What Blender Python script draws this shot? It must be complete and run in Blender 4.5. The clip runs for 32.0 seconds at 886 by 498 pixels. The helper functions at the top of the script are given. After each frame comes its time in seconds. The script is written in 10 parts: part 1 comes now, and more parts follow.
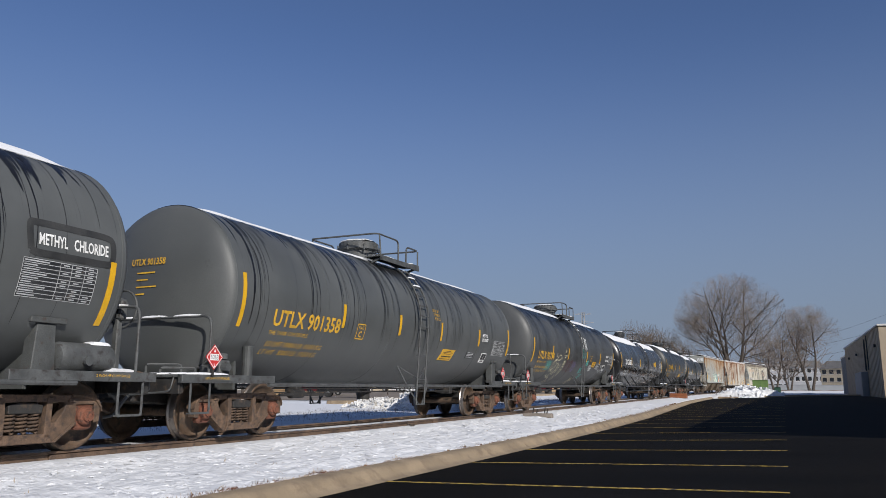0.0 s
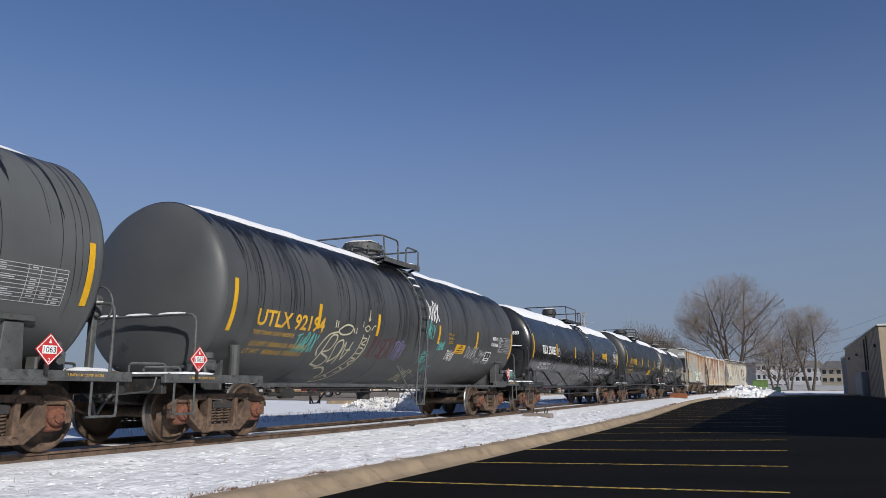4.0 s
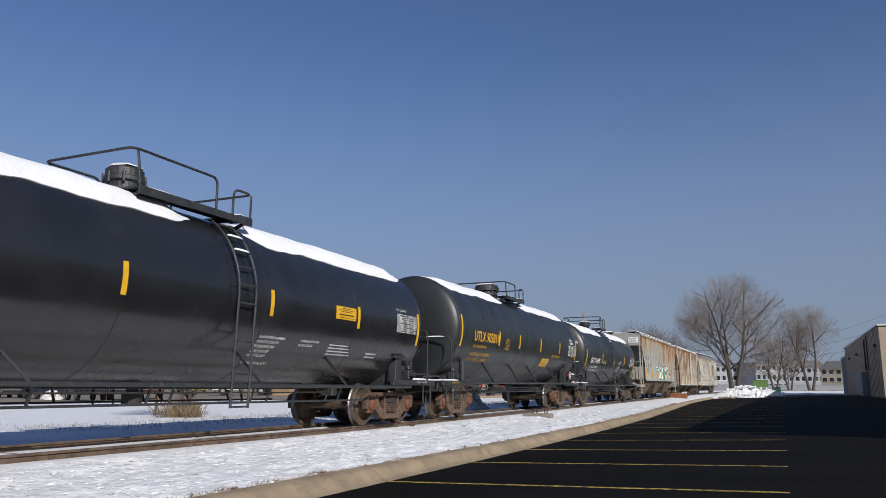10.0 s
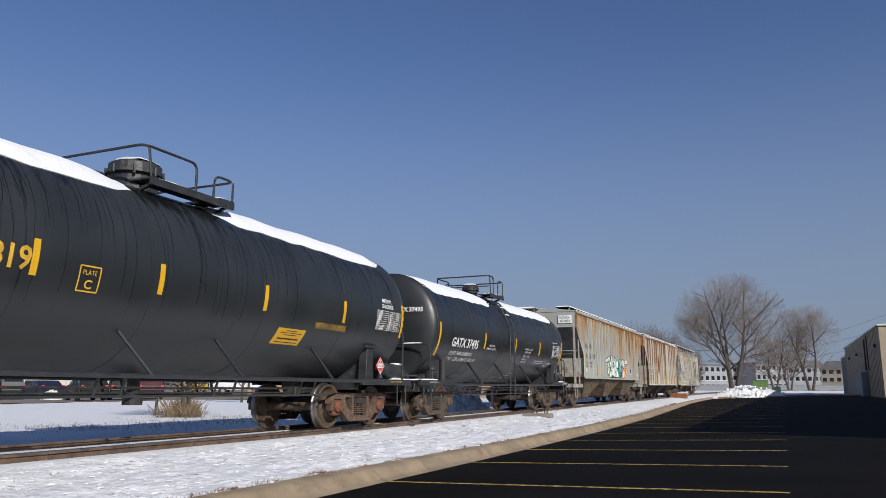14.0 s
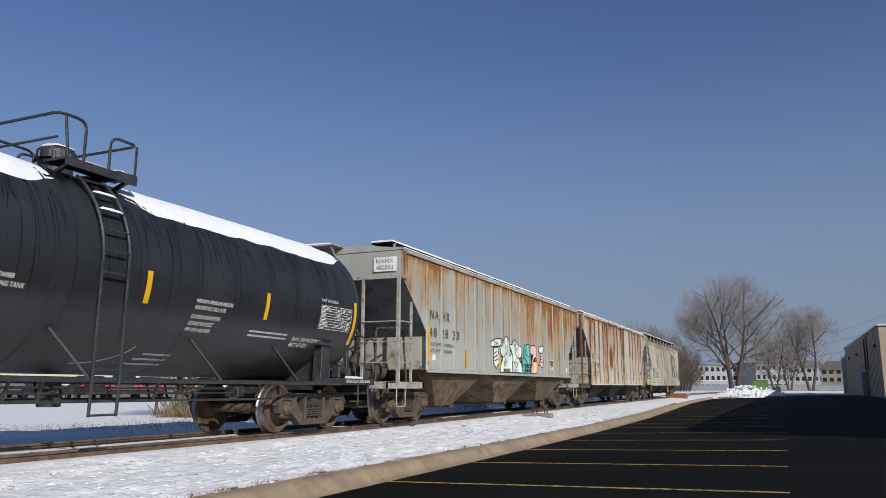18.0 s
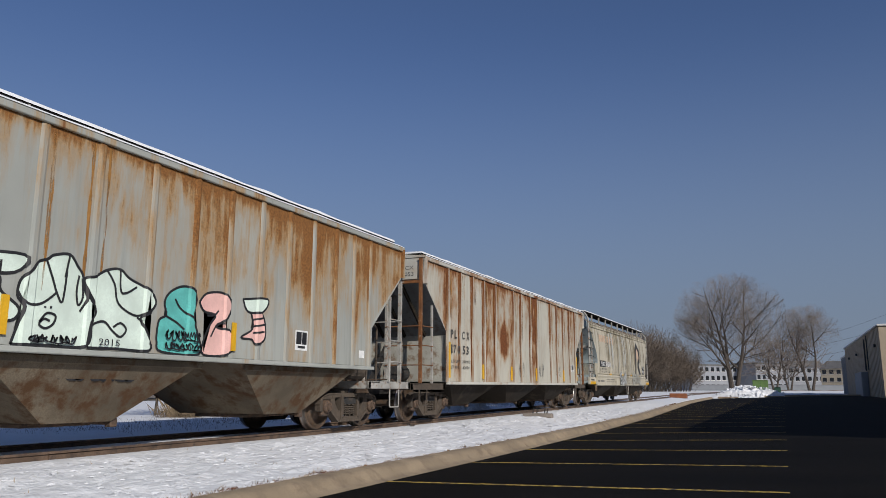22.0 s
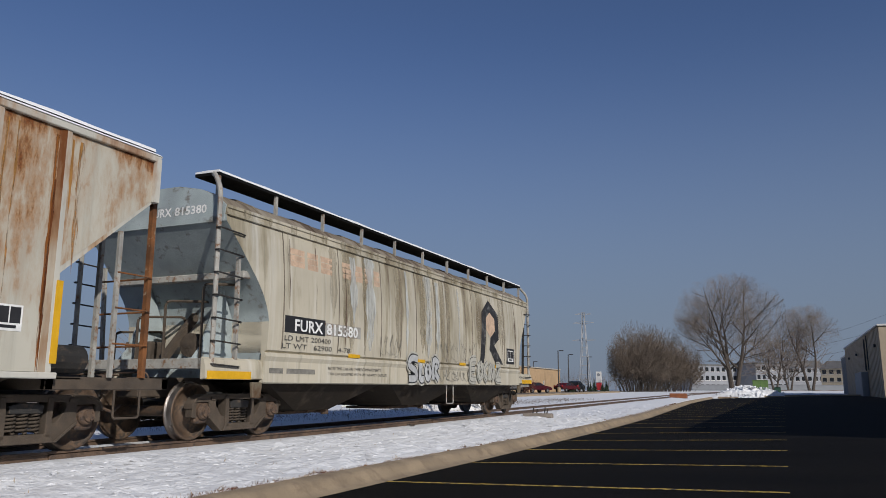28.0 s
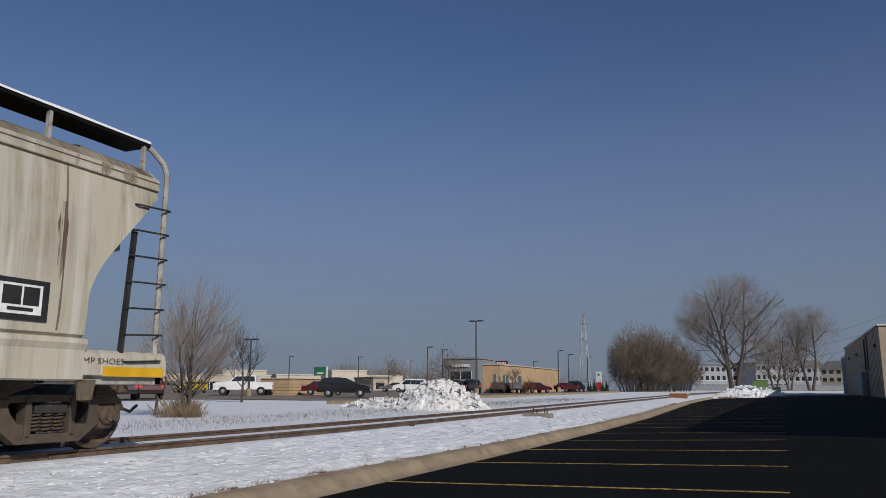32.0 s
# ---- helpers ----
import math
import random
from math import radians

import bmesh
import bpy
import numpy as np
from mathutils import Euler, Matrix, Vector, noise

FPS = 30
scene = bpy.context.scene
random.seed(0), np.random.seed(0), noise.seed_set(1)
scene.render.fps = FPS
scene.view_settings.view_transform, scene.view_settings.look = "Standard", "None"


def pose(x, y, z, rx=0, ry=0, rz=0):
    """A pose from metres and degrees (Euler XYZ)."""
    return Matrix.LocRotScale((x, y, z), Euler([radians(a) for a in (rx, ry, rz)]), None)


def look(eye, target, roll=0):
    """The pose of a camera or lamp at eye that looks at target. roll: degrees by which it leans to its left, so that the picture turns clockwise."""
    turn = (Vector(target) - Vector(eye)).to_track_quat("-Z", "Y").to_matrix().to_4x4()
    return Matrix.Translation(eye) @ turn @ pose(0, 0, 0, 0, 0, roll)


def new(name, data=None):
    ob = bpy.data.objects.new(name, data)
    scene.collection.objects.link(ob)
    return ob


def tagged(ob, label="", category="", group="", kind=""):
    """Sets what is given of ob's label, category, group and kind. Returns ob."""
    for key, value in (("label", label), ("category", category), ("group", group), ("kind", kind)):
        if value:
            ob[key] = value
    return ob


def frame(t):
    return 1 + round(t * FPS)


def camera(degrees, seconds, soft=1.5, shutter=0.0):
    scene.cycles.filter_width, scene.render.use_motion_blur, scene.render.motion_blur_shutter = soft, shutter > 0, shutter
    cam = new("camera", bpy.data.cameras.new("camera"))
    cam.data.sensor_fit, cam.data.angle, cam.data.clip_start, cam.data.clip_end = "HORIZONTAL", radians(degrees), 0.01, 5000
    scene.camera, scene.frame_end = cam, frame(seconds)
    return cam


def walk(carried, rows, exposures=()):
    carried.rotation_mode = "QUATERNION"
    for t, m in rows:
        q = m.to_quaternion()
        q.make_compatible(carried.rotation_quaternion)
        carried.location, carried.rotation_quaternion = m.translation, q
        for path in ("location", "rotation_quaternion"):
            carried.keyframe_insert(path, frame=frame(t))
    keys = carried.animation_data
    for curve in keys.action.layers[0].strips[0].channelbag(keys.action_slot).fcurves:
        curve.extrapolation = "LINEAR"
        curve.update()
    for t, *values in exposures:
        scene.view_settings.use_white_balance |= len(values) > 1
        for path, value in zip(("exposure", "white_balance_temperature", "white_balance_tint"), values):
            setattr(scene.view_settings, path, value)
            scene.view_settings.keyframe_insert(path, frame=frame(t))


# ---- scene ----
# ---- camera ----
cam = camera(60.85, 32.0, 0.8)
EYE = (0.0, 0.0, 0.8)
AIM = (-0.39953, 0.89810, 0.18384 + 0.8)
walk(cam, [(0.0, look(EYE, AIM, 0.143)), (32.0, look(EYE, AIM, 0.143))], [(0.0, 0.02), (7.5, 0.02), (10.0, 0.07), (13.0, 0.08), (17.0, 0.05), (19.0, -0.02), (21.0, -0.22), (25.0, -0.26), (28.0, -0.3), (29.2, -0.38), (32.0, -0.4)])

# ---- light ----
SUN_B, SUN_A, SUN_EL = 0.80, -0.60, radians(28)
world = bpy.data.worlds.new("world")
scene.world = world
world.use_nodes = True
wn = world.node_tree
sky = wn.nodes.new("ShaderNodeTexSky")
sky.sky_type = 'NISHITA'
sky.sun_disc = False
sky.sun_elevation = SUN_EL
sky.sun_rotation = math.atan2(SUN_B, SUN_A)
sky.air_density, sky.dust_density, sky.ozone_density = 1.0, 0.6, 3.0
wn.nodes["Background"].inputs[1].default_value = 0.075
# winter haze: the low sky is grey-blue instead of yellow
gen = wn.nodes.new("ShaderNodeTexCoord")
sep = wn.nodes.new("ShaderNodeSeparateXYZ")
wn.links.new(gen.outputs["Generated"], sep.inputs[0])
low = wn.nodes.new("ShaderNodeMapRange")
low.inputs[1].default_value, low.inputs[2].default_value, low.inputs[3].default_value, low.inputs[4].default_value = 0.0, 0.46, 0.9, 0.0
low.interpolation_type = 'SMOOTHSTEP'
wn.links.new(sep.outputs[2], low.inputs[0])
tone = wn.nodes.new("ShaderNodeMix")
tone.data_type, tone.blend_type = 'RGBA', 'MULTIPLY'
tone.inputs[0].default_value = 1.0
tone.inputs[7].default_value = (0.875, 0.93, 1.165, 1.0)
wn.links.new(sky.outputs[0], tone.inputs[6])
haze = wn.nodes.new("ShaderNodeMix")
haze.data_type = 'RGBA'
haze.inputs[7].default_value = (2.72, 3.4, 4.62, 1.0)
wn.links.new(low.outputs[0], haze.inputs[0])
wn.links.new(tone.outputs[2], haze.inputs[6])
wn.links.new(haze.outputs[2], wn.nodes["Background"].inputs[0])
sun_data = bpy.data.lights.new("sun", 'SUN')
sun_data.energy, sun_data.angle, sun_data.color = 4.5, radians(0.53), (1.0, 0.955, 0.895)
sun = new("sun", sun_data)
sun.matrix_world = look((SUN_B * math.cos(SUN_EL) * 60, SUN_A * math.cos(SUN_EL) * 60, math.sin(SUN_EL) * 60), (0, 0, 0))
scene.view_settings.exposure = 0.0


# ---- materials ----
def nd(nt, kind, ins=(), **attrs):
    """A node with its inputs set, or linked where the value is a socket."""
    n = nt.nodes.new(kind)
    if "operation" in attrs:
        n.operation = attrs["operation"]
    if "data_type" in attrs:
        n.data_type, n.blend_type = attrs["data_type"], attrs["blend_type"]
    for k, v in dict(ins).items():
        if isinstance(v, bpy.types.NodeSocket):
            nt.links.new(v, n.inputs[k])
        else:
            n.inputs[k].default_value = v
    return n


def blank(name):
    m = bpy.data.materials.new(name)
    m.use_nodes = True
    return m, m.node_tree, m.node_tree.nodes["Principled BSDF"]


def c4(c):
    return (c[0], c[1], c[2], 1.0)


def mapped(nt, scale, loc=(0, 0, 0)):
    tc = nd(nt, "ShaderNodeTexCoord")
    return nd(nt, "ShaderNodeMapping", {0: tc.outputs["Object"], "Scale": scale, "Location": loc}).outputs[0]


def noise_fac(nt, vec, scale, detail=4.0, rough=0.55, lo=0.35, hi=0.65):
    n = nd(nt, "ShaderNodeTexNoise", {"Vector": vec, "Scale": scale, "Detail": detail, "Roughness": rough})
    return nd(nt, "ShaderNodeMapRange", {0: n.outputs[0], 1: lo, 2: hi}).outputs[0]


def mixc(nt, fac, a, b, mode='MIX'):
    n = nd(nt, "ShaderNodeMix", data_type='RGBA', blend_type=mode)
    for i, v in ((0, fac), (6, a), (7, b)):
        if isinstance(v, bpy.types.NodeSocket):
            nt.links.new(v, n.inputs[i])
        else:
            n.inputs[i].default_value = c4(v) if i else v
    return n.outputs[2]


def math_n(nt, op, a, b=0.0, c=0.0):
    return nd(nt, "ShaderNodeMath", {0: a, 1: b, 2: c}, operation=op).outputs[0]


def bumped(nt, p, height, strength, dist):
    b = nd(nt, "ShaderNodeBump", {"Strength": strength, "Distance": dist, "Height": height})
    nt.links.new(b.outputs[0], p.inputs["Normal"])


def surface(name, col, rough=0.6, metal=0.0, var=0.25, scale=2.0, fine=30.0, bump=0.2, dist=0.01, col2=None, amount=0.5, spec=0.5):
    """A plain worn surface: a broad and a fine change of tone, and fine relief. col2: stains."""
    m, nt, p = blank(name)
    v = mapped(nt, (1, 1, 1))
    broad = noise_fac(nt, v, scale, 5)
    small = noise_fac(nt, v, fine, 3)
    c = mixc(nt, broad, [x * (1 - var) for x in col], [min(1, x * (1 + var)) for x in col])
    c = mixc(nt, small, c, mixc(nt, 0.5, c, [x * (1 - var) for x in col]))
    if col2:
        st = noise_fac(nt, v, scale * 2.3, 6, 0.65, 0.62 - amount * 0.3, 0.72 - amount * 0.2)
        c = mixc(nt, st, c, col2)
    nt.links.new(c, p.inputs["Base Color"])
    r = nd(nt, "ShaderNodeMapRange", {0: broad, 3: max(0, rough - 0.08), 4: min(1, rough + 0.1)}).outputs[0]
    nt.links.new(r, p.inputs["Roughness"])
    p.inputs["Metallic"].default_value = metal
    p.inputs["Specular IOR Level"].default_value = spec
    if bump:
        bumped(nt, p, small, bump, dist)
    return m


def tank_paint(name, col, drip, rough, top, reach, amount, gloss=0.5, wave=0.0, lines=0.0, wet=9.0):
    """Tank paint with dark drips that run down from the top; top: the z at which they start."""
    m, nt, p = blank(name)
    v = mapped(nt, (1, 1, 1))
    broad = noise_fac(nt, v, 0.7, 5)
    fine = noise_fac(nt, v, 40, 3)
    c = mixc(nt, broad, [x * 0.86 for x in col], [x * 1.12 for x in col])
    # drips: narrow along the car, long in height
    s = nd(nt, "ShaderNodeTexNoise", {"Vector": mapped(nt, (0.25, 5.0, 0.3)), "Scale": 1.0, "Detail": 4.0, "Roughness": 0.6, "Distortion": 0.25}).outputs[0]
    s2 = nd(nt, "ShaderNodeTexNoise", {"Vector": mapped(nt, (0.1, 16.0, 0.22), (3, 1, 7)), "Scale": 1.0, "Detail": 3.0, "Roughness": 0.5, "Distortion": 0.2}).outputs[0]
    patch = nd(nt, "ShaderNodeTexNoise", {"Vector": mapped(nt, (0.3, 0.6, 0.3), (5, 2, 1)), "Scale": 1.0, "Detail": 2.0}).outputs[0]
    z = nd(nt, "ShaderNodeSeparateXYZ", {0: mapped(nt, (1, 1, 1))}).outputs[2]
    g = nd(nt, "ShaderNodeMapRange", {0: z, 1: top - reach, 2: top, 3: -0.42, 4: 0.34}).outputs[0]
    k = math_n(nt, 'ADD', math_n(nt, 'ADD', s, math_n(nt, 'MULTIPLY', s2, 0.45)), g)
    k = math_n(nt, 'ADD', k, math_n(nt, 'MULTIPLY', patch, 0.5))
    k = nd(nt, "ShaderNodeMapRange", {0: k, 1: 1.14 - amount * 0.3, 2: 1.19 - amount * 0.3}).outputs[0]
    # single runs, fewer towards the belly
    fall = nd(nt, "ShaderNodeMapRange", {0: z, 1: 1.6, 2: 3.7, 3: -0.035, 4: 0.05}).outputs[0]
    s3 = nd(nt, "ShaderNodeTexNoise", {"Vector": mapped(nt, (0.05, 21.0, 0.26), (6, 4, 2)), "Scale": 1.0, "Detail": 5.0, "Roughness": 0.62, "Distortion": 0.3}).outputs[0]
    thin = nd(nt, "ShaderNodeMapRange", {0: math_n(nt, 'ADD', s3, fall), 1: 0.64 - lines * 0.06, 2: 0.68 - lines * 0.06, 4: min(0.92, 0.4 + lines * 0.5)}).outputs[0]
    # the wet band that the melting snow leaves
    wz = math_n(nt, 'ADD', z, math_n(nt, 'MULTIPLY', math_n(nt, 'SUBTRACT', s, 0.5), 0.8))
    wz = math_n(nt, 'ADD', wz, math_n(nt, 'MULTIPLY', math_n(nt, 'SUBTRACT', s3, 0.5), 0.9))
    soak = nd(nt, "ShaderNodeMapRange", {0: wz, 1: wet - 0.03, 2: wet + 0.05}).outputs[0]
    damp = math_n(nt, 'MAXIMUM', math_n(nt, 'MAXIMUM', k, thin), soak)
    c = mixc(nt, damp, c, drip)
    low = noise_fac(nt, mapped(nt, (0.4, 1.2, 1.0), (9, 4, 2)), 1.3, 5, 0.6, 0.5, 0.8)
    c = mixc(nt, math_n(nt, 'MULTIPLY', low, 0.25), c, [x * 1.35 + 0.012 for x in col])
    nt.links.new(c, p.inputs["Base Color"])
    r = nd(nt, "ShaderNodeMapRange", {0: broad, 3: rough - 0.05, 4: rough + 0.1}).outputs[0]
    r = math_n(nt, 'SUBTRACT', r, math_n(nt, 'MULTIPLY', damp, max(0.0, rough - 0.22)))
    nt.links.new(r, p.inputs["Roughness"])
    p.inputs["Specular IOR Level"].default_value = gloss
    # the shell is slightly dented
    h = math_n(nt, 'ADD', math_n(nt, 'MULTIPLY', nd(nt, "ShaderNodeTexNoise", {"Vector": mapped(nt, (0.6, 1.4, 0.6)), "Scale": 1.0, "Detail": 2.0}).outputs[0], 1.0 + wave), math_n(nt, 'MULTIPLY', fine, 0.02))
    bumped(nt, p, h, 0.35, 0.02)
    return m


def hopper_paint(name, col, rust, amount, rust2, streak=4.0, patchy=0.5, rough=0.6, lean=0.0, dirty=0.22, wash=0.0):
    """Old hopper paint: rust in runs down the sheets and in patches, denser along the ribs and the top."""
    m, nt, p = blank(name)
    v = mapped(nt, (1, 1, 1))
    broad = noise_fac(nt, v, 0.5, 5)
    fine = noise_fac(nt, v, 55, 3)
    c = mixc(nt, broad, [x * 0.84 for x in col], [min(1, x * 1.08) for x in col])
    s = nd(nt, "ShaderNodeTexNoise", {"Vector": mapped(nt, (0.3, streak, 0.32)), "Scale": 1.0, "Detail": 5.0, "Roughness": 0.62, "Distortion": 0.15}).outputs[0]
    s2 = nd(nt, "ShaderNodeTexNoise", {"Vector": mapped(nt, (0.3, streak * 3.5, 1.1), (2, 8, 3)), "Scale": 1.0, "Detail": 6.0, "Roughness": 0.7}).outputs[0]
    pa = nd(nt, "ShaderNodeTexNoise", {"Vector": mapped(nt, (0.3, 0.33, 0.3), (4, 3.3, 6)), "Scale": 1.0, "Detail": 3.0, "Roughness": 0.6}).outputs[0]
    z = nd(nt, "ShaderNodeSeparateXYZ", {0: v}).outputs[2]
    g = nd(nt, "ShaderNodeMapRange", {0: z, 1: 1.2, 2: 4.2, 3: -0.08, 4: 0.07}).outputs[0]
    k = math_n(nt, 'ADD', math_n(nt, 'MULTIPLY', s, 0.9), math_n(nt, 'MULTIPLY', s2, 0.35))
    k = math_n(nt, 'ADD', k, math_n(nt, 'ADD', math_n(nt, 'MULTIPLY', pa, patchy), g))
    if lean:
        yv = nd(nt, "ShaderNodeSeparateXYZ", {0: v}).outputs[1]
        k = math_n(nt, 'ADD', k, nd(nt, "ShaderNodeMapRange", {0: yv, 1: -7.0, 2: 6.0, 3: -lean, 4: lean}).outputs[0])
    base = 0.62 + patchy * 0.5
    k1 = nd(nt, "ShaderNodeMapRange", {0: k, 1: base + 0.14 - amount * 0.25, 2: base + 0.24 - amount * 0.22}).outputs[0]
    k2 = nd(nt, "ShaderNodeMapRange", {0: k, 1: base + 0.24 - amount * 0.22, 2: base + 0.34 - amount * 0.2}).outputs[0]
    c = mixc(nt, math_n(nt, 'MULTIPLY', k1, 0.75), c, rust)
    c = mixc(nt, k2, c, rust2)
    dirt = noise_fac(nt, mapped(nt, (0.5, 9.0, 0.4), (1, 5, 2)), 1.0, 4, 0.6, 0.55, 0.75)
    c = mixc(nt, math_n(nt, 'MULTIPLY', dirt, dirty), c, [x * 0.35 for x in col])
    if wash:
        pale = noise_fac(nt, mapped(nt, (0.5, 5.0, 0.18), (7, 2, 9)), 1.0, 4, 0.6, 0.54, 0.7)
        c = mixc(nt, math_n(nt, 'MULTIPLY', pale, wash), c, (0.66, 0.66, 0.62))
    nt.links.new(c, p.inputs["Base Color"])
    r = nd(nt, "ShaderNodeMapRange", {0: k2, 3: rough, 4: 0.9}).outputs[0]
    nt.links.new(r, p.inputs["Roughness"])
    p.inputs["Specular IOR Level"].default_value = 0.3
    h = math_n(nt, 'ADD', math_n(nt, 'MULTIPLY', noise_fac(nt, mapped(nt, (0.8, 1.1, 0.8)), 1.0, 2, 0.5, 0.2, 0.8), 1.0), math_n(nt, 'MULTIPLY', fine, 0.05))
    bumped(nt, p, h, 0.3, 0.02)
    return m


def sheet_paint(name, col, rust, rust2, amount, vary, lean=0.0, edge=0.0, top=0.12, spot=None, streak=4.0, seams=0.13, run=1.0):
    """Side sheets of an old hopper: each sheet has rusted in its own way, from the top and along its edges."""
    m, nt, p = blank(name)
    v = mapped(nt, (1, 1, 1))
    rnd = nd(nt, "ShaderNodeObjectInfo").outputs["Random"]
    shift = nd(nt, "ShaderNodeCombineXYZ", {0: math_n(nt, 'MULTIPLY', rnd, 31.0), 1: math_n(nt, 'MULTIPLY', rnd, 57.0), 2: math_n(nt, 'MULTIPLY', rnd, 13.0)}).outputs[0]
    vs = nd(nt, "ShaderNodeVectorMath", {0: v, 1: shift}, operation='ADD').outputs[0]

    def field(sc, detail, rough, dist=0.0):
        mp = nd(nt, "ShaderNodeMapping", {0: vs, "Scale": sc}).outputs[0]
        return nd(nt, "ShaderNodeTexNoise", {"Vector": mp, "Scale": 1.0, "Detail": detail, "Roughness": rough, "Distortion": dist}).outputs[0]

    s = field((0.3, streak, 0.75 * run), 5.0, 0.62, 0.3)
    s2 = field((1.0, streak * 3.0, 3.2 * run), 6.0, 0.72, 0.2)
    pa = field((0.5, 0.8, 0.75), 3.0, 0.55)
    xyz = nd(nt, "ShaderNodeSeparateXYZ", {0: v})
    y, z = xyz.outputs[1], xyz.outputs[2]
    uv = nd(nt, "ShaderNodeSeparateXYZ", {0: nd(nt, "ShaderNodeTexCoord").outputs["UV"]}).outputs[0]
    k = math_n(nt, 'ADD', math_n(nt, 'MULTIPLY', s, 0.65), math_n(nt, 'MULTIPLY', s2, 0.62))
    k = math_n(nt, 'ADD', k, math_n(nt, 'MULTIPLY', pa, 0.7))
    own = nt.nodes.new("ShaderNodeAttribute")
    own.attribute_type, own.attribute_name = 'OBJECT', "rust"
    k = math_n(nt, 'ADD', math_n(nt, 'ADD', k, own.outputs["Fac"]), amount - 0.985)
    k = math_n(nt, 'ADD', k, nd(nt, "ShaderNodeMapRange", {0: rnd, 3: -vary, 4: vary}).outputs[0])
    k = math_n(nt, 'ADD', k, nd(nt, "ShaderNodeMapRange", {0: z, 1: 1.2, 2: 4.1, 3: -top, 4: top}).outputs[0])
    k = math_n(nt, 'ADD', k, nd(nt, "ShaderNodeMapRange", {0: z, 1: 3.78, 2: 4.0, 3: 0.0, 4: 0.16}).outputs[0])
    if lean:
        k = math_n(nt, 'ADD', k, nd(nt, "ShaderNodeMapRange", {0: y, 1: -5.0, 2: 3.0, 3: -lean, 4: lean}).outputs[0])
    if edge:
        near = nd(nt, "ShaderNodeMapRange", {0: uv, 1: 0.0, 2: seams, 3: edge, 4: 0.0}).outputs[0]
        far = nd(nt, "ShaderNodeMapRange", {0: uv, 1: 1.0 - seams, 2: 1.0, 3: 0.0, 4: edge}).outputs[0]
        lot = nd(nt, "ShaderNodeMapRange", {0: field((0.1, 0.35, 0.25), 1.0, 0.5), 1: 0.38, 2: 0.6}).outputs[0]
        k = math_n(nt, 'ADD', k, math_n(nt, 'MULTIPLY', lot, math_n(nt, 'MAXIMUM', math_n(nt, 'MULTIPLY', near, 0.4), far)))
    if spot:
        dy = math_n(nt, 'DIVIDE', math_n(nt, 'SUBTRACT', y, spot[0]), spot[2])
        dz = math_n(nt, 'DIVIDE', math_n(nt, 'SUBTRACT', z, spot[1]), spot[2] * 1.45)
        d = math_n(nt, 'ADD', math_n(nt, 'MULTIPLY', dy, dy), math_n(nt, 'MULTIPLY', dz, dz))
        k = math_n(nt, 'ADD', k, nd(nt, "ShaderNodeMapRange", {0: d, 1: 0.0, 2: 2.6, 3: 0.36, 4: 0.0}).outputs[0])
    k1 = nd(nt, "ShaderNodeMapRange", {0: k, 1: -0.02, 2: 0.14}).outputs[0]
    k2 = nd(nt, "ShaderNodeMapRange", {0: k, 1: 0.1, 2: 0.22}).outputs[0]
    broad = noise_fac(nt, v, 0.5, 5)
    fine = noise_fac(nt, v, 55, 3)
    c = mixc(nt, broad, [x * 0.88 for x in col], [min(1, x * 1.07) for x in col])
    grime = nd(nt, "ShaderNodeMapRange", {0: field((0.5, 7.0, 0.35), 4.0, 0.6), 1: 0.52, 2: 0.75, 4: 0.4}).outputs[0]
    c = mixc(nt, grime, c, [x * 0.5 for x in col])
    halo = nd(nt, "ShaderNodeMapRange", {0: k, 1: -0.16, 2: 0.04, 4: 0.6}).outputs[0]
    c = mixc(nt, halo, c, [0.6 * a + 0.4 * b for a, b in zip(rust, col)])
    grain = noise_fac(nt, vs, 26, 4, 0.65)
    c = mixc(nt, math_n(nt, 'MULTIPLY', k1, 0.8), c, mixc(nt, grain, [x * 0.8 for x in rust], [x * 1.15 for x in rust]))
    c = mixc(nt, math_n(nt, 'MULTIPLY', k2, 0.9), c, mixc(nt, grain, [x * 0.65 for x in rust2], [x * 1.3 for x in rust2]))
    nt.links.new(c, p.inputs["Base Color"])
    r = nd(nt, "ShaderNodeMapRange", {0: k2, 3: 0.55, 4: 0.9}).outputs[0]
    nt.links.new(r, p.inputs["Roughness"])
    p.inputs["Specular IOR Level"].default_value = 0.3
    h = math_n(nt, 'ADD', field((0.8, 1.4, 0.8), 2.0, 0.5), math_n(nt, 'MULTIPLY', fine, 0.05))
    bumped(nt, p, h, 0.3, 0.025)
    return m


def run_paint(name, col, cover, stretch=1.2, across=16, soft=0.0):
    """Thin rust or grime that has run down a side: broken up, so that the paint shows through."""
    m, nt, p = blank(name)
    grain = noise_fac(nt, mapped(nt, (1, 14, 3)), 1.0, 5, 0.65)
    c = mixc(nt, grain, [x * 0.7 for x in col], [x * 1.25 for x in col])
    nt.links.new(c, p.inputs["Base Color"])
    nt.links.new(noise_fac(nt, mapped(nt, (1, across, stretch), (3, 5, 1)), 1.0, 5, 0.7, 0.62 - cover * 0.35 - soft, 0.75 - cover * 0.35 + soft), p.inputs["Alpha"])
    p.inputs["Roughness"].default_value = 0.85
    p.inputs["Specular IOR Level"].default_value = 0.2
    return m


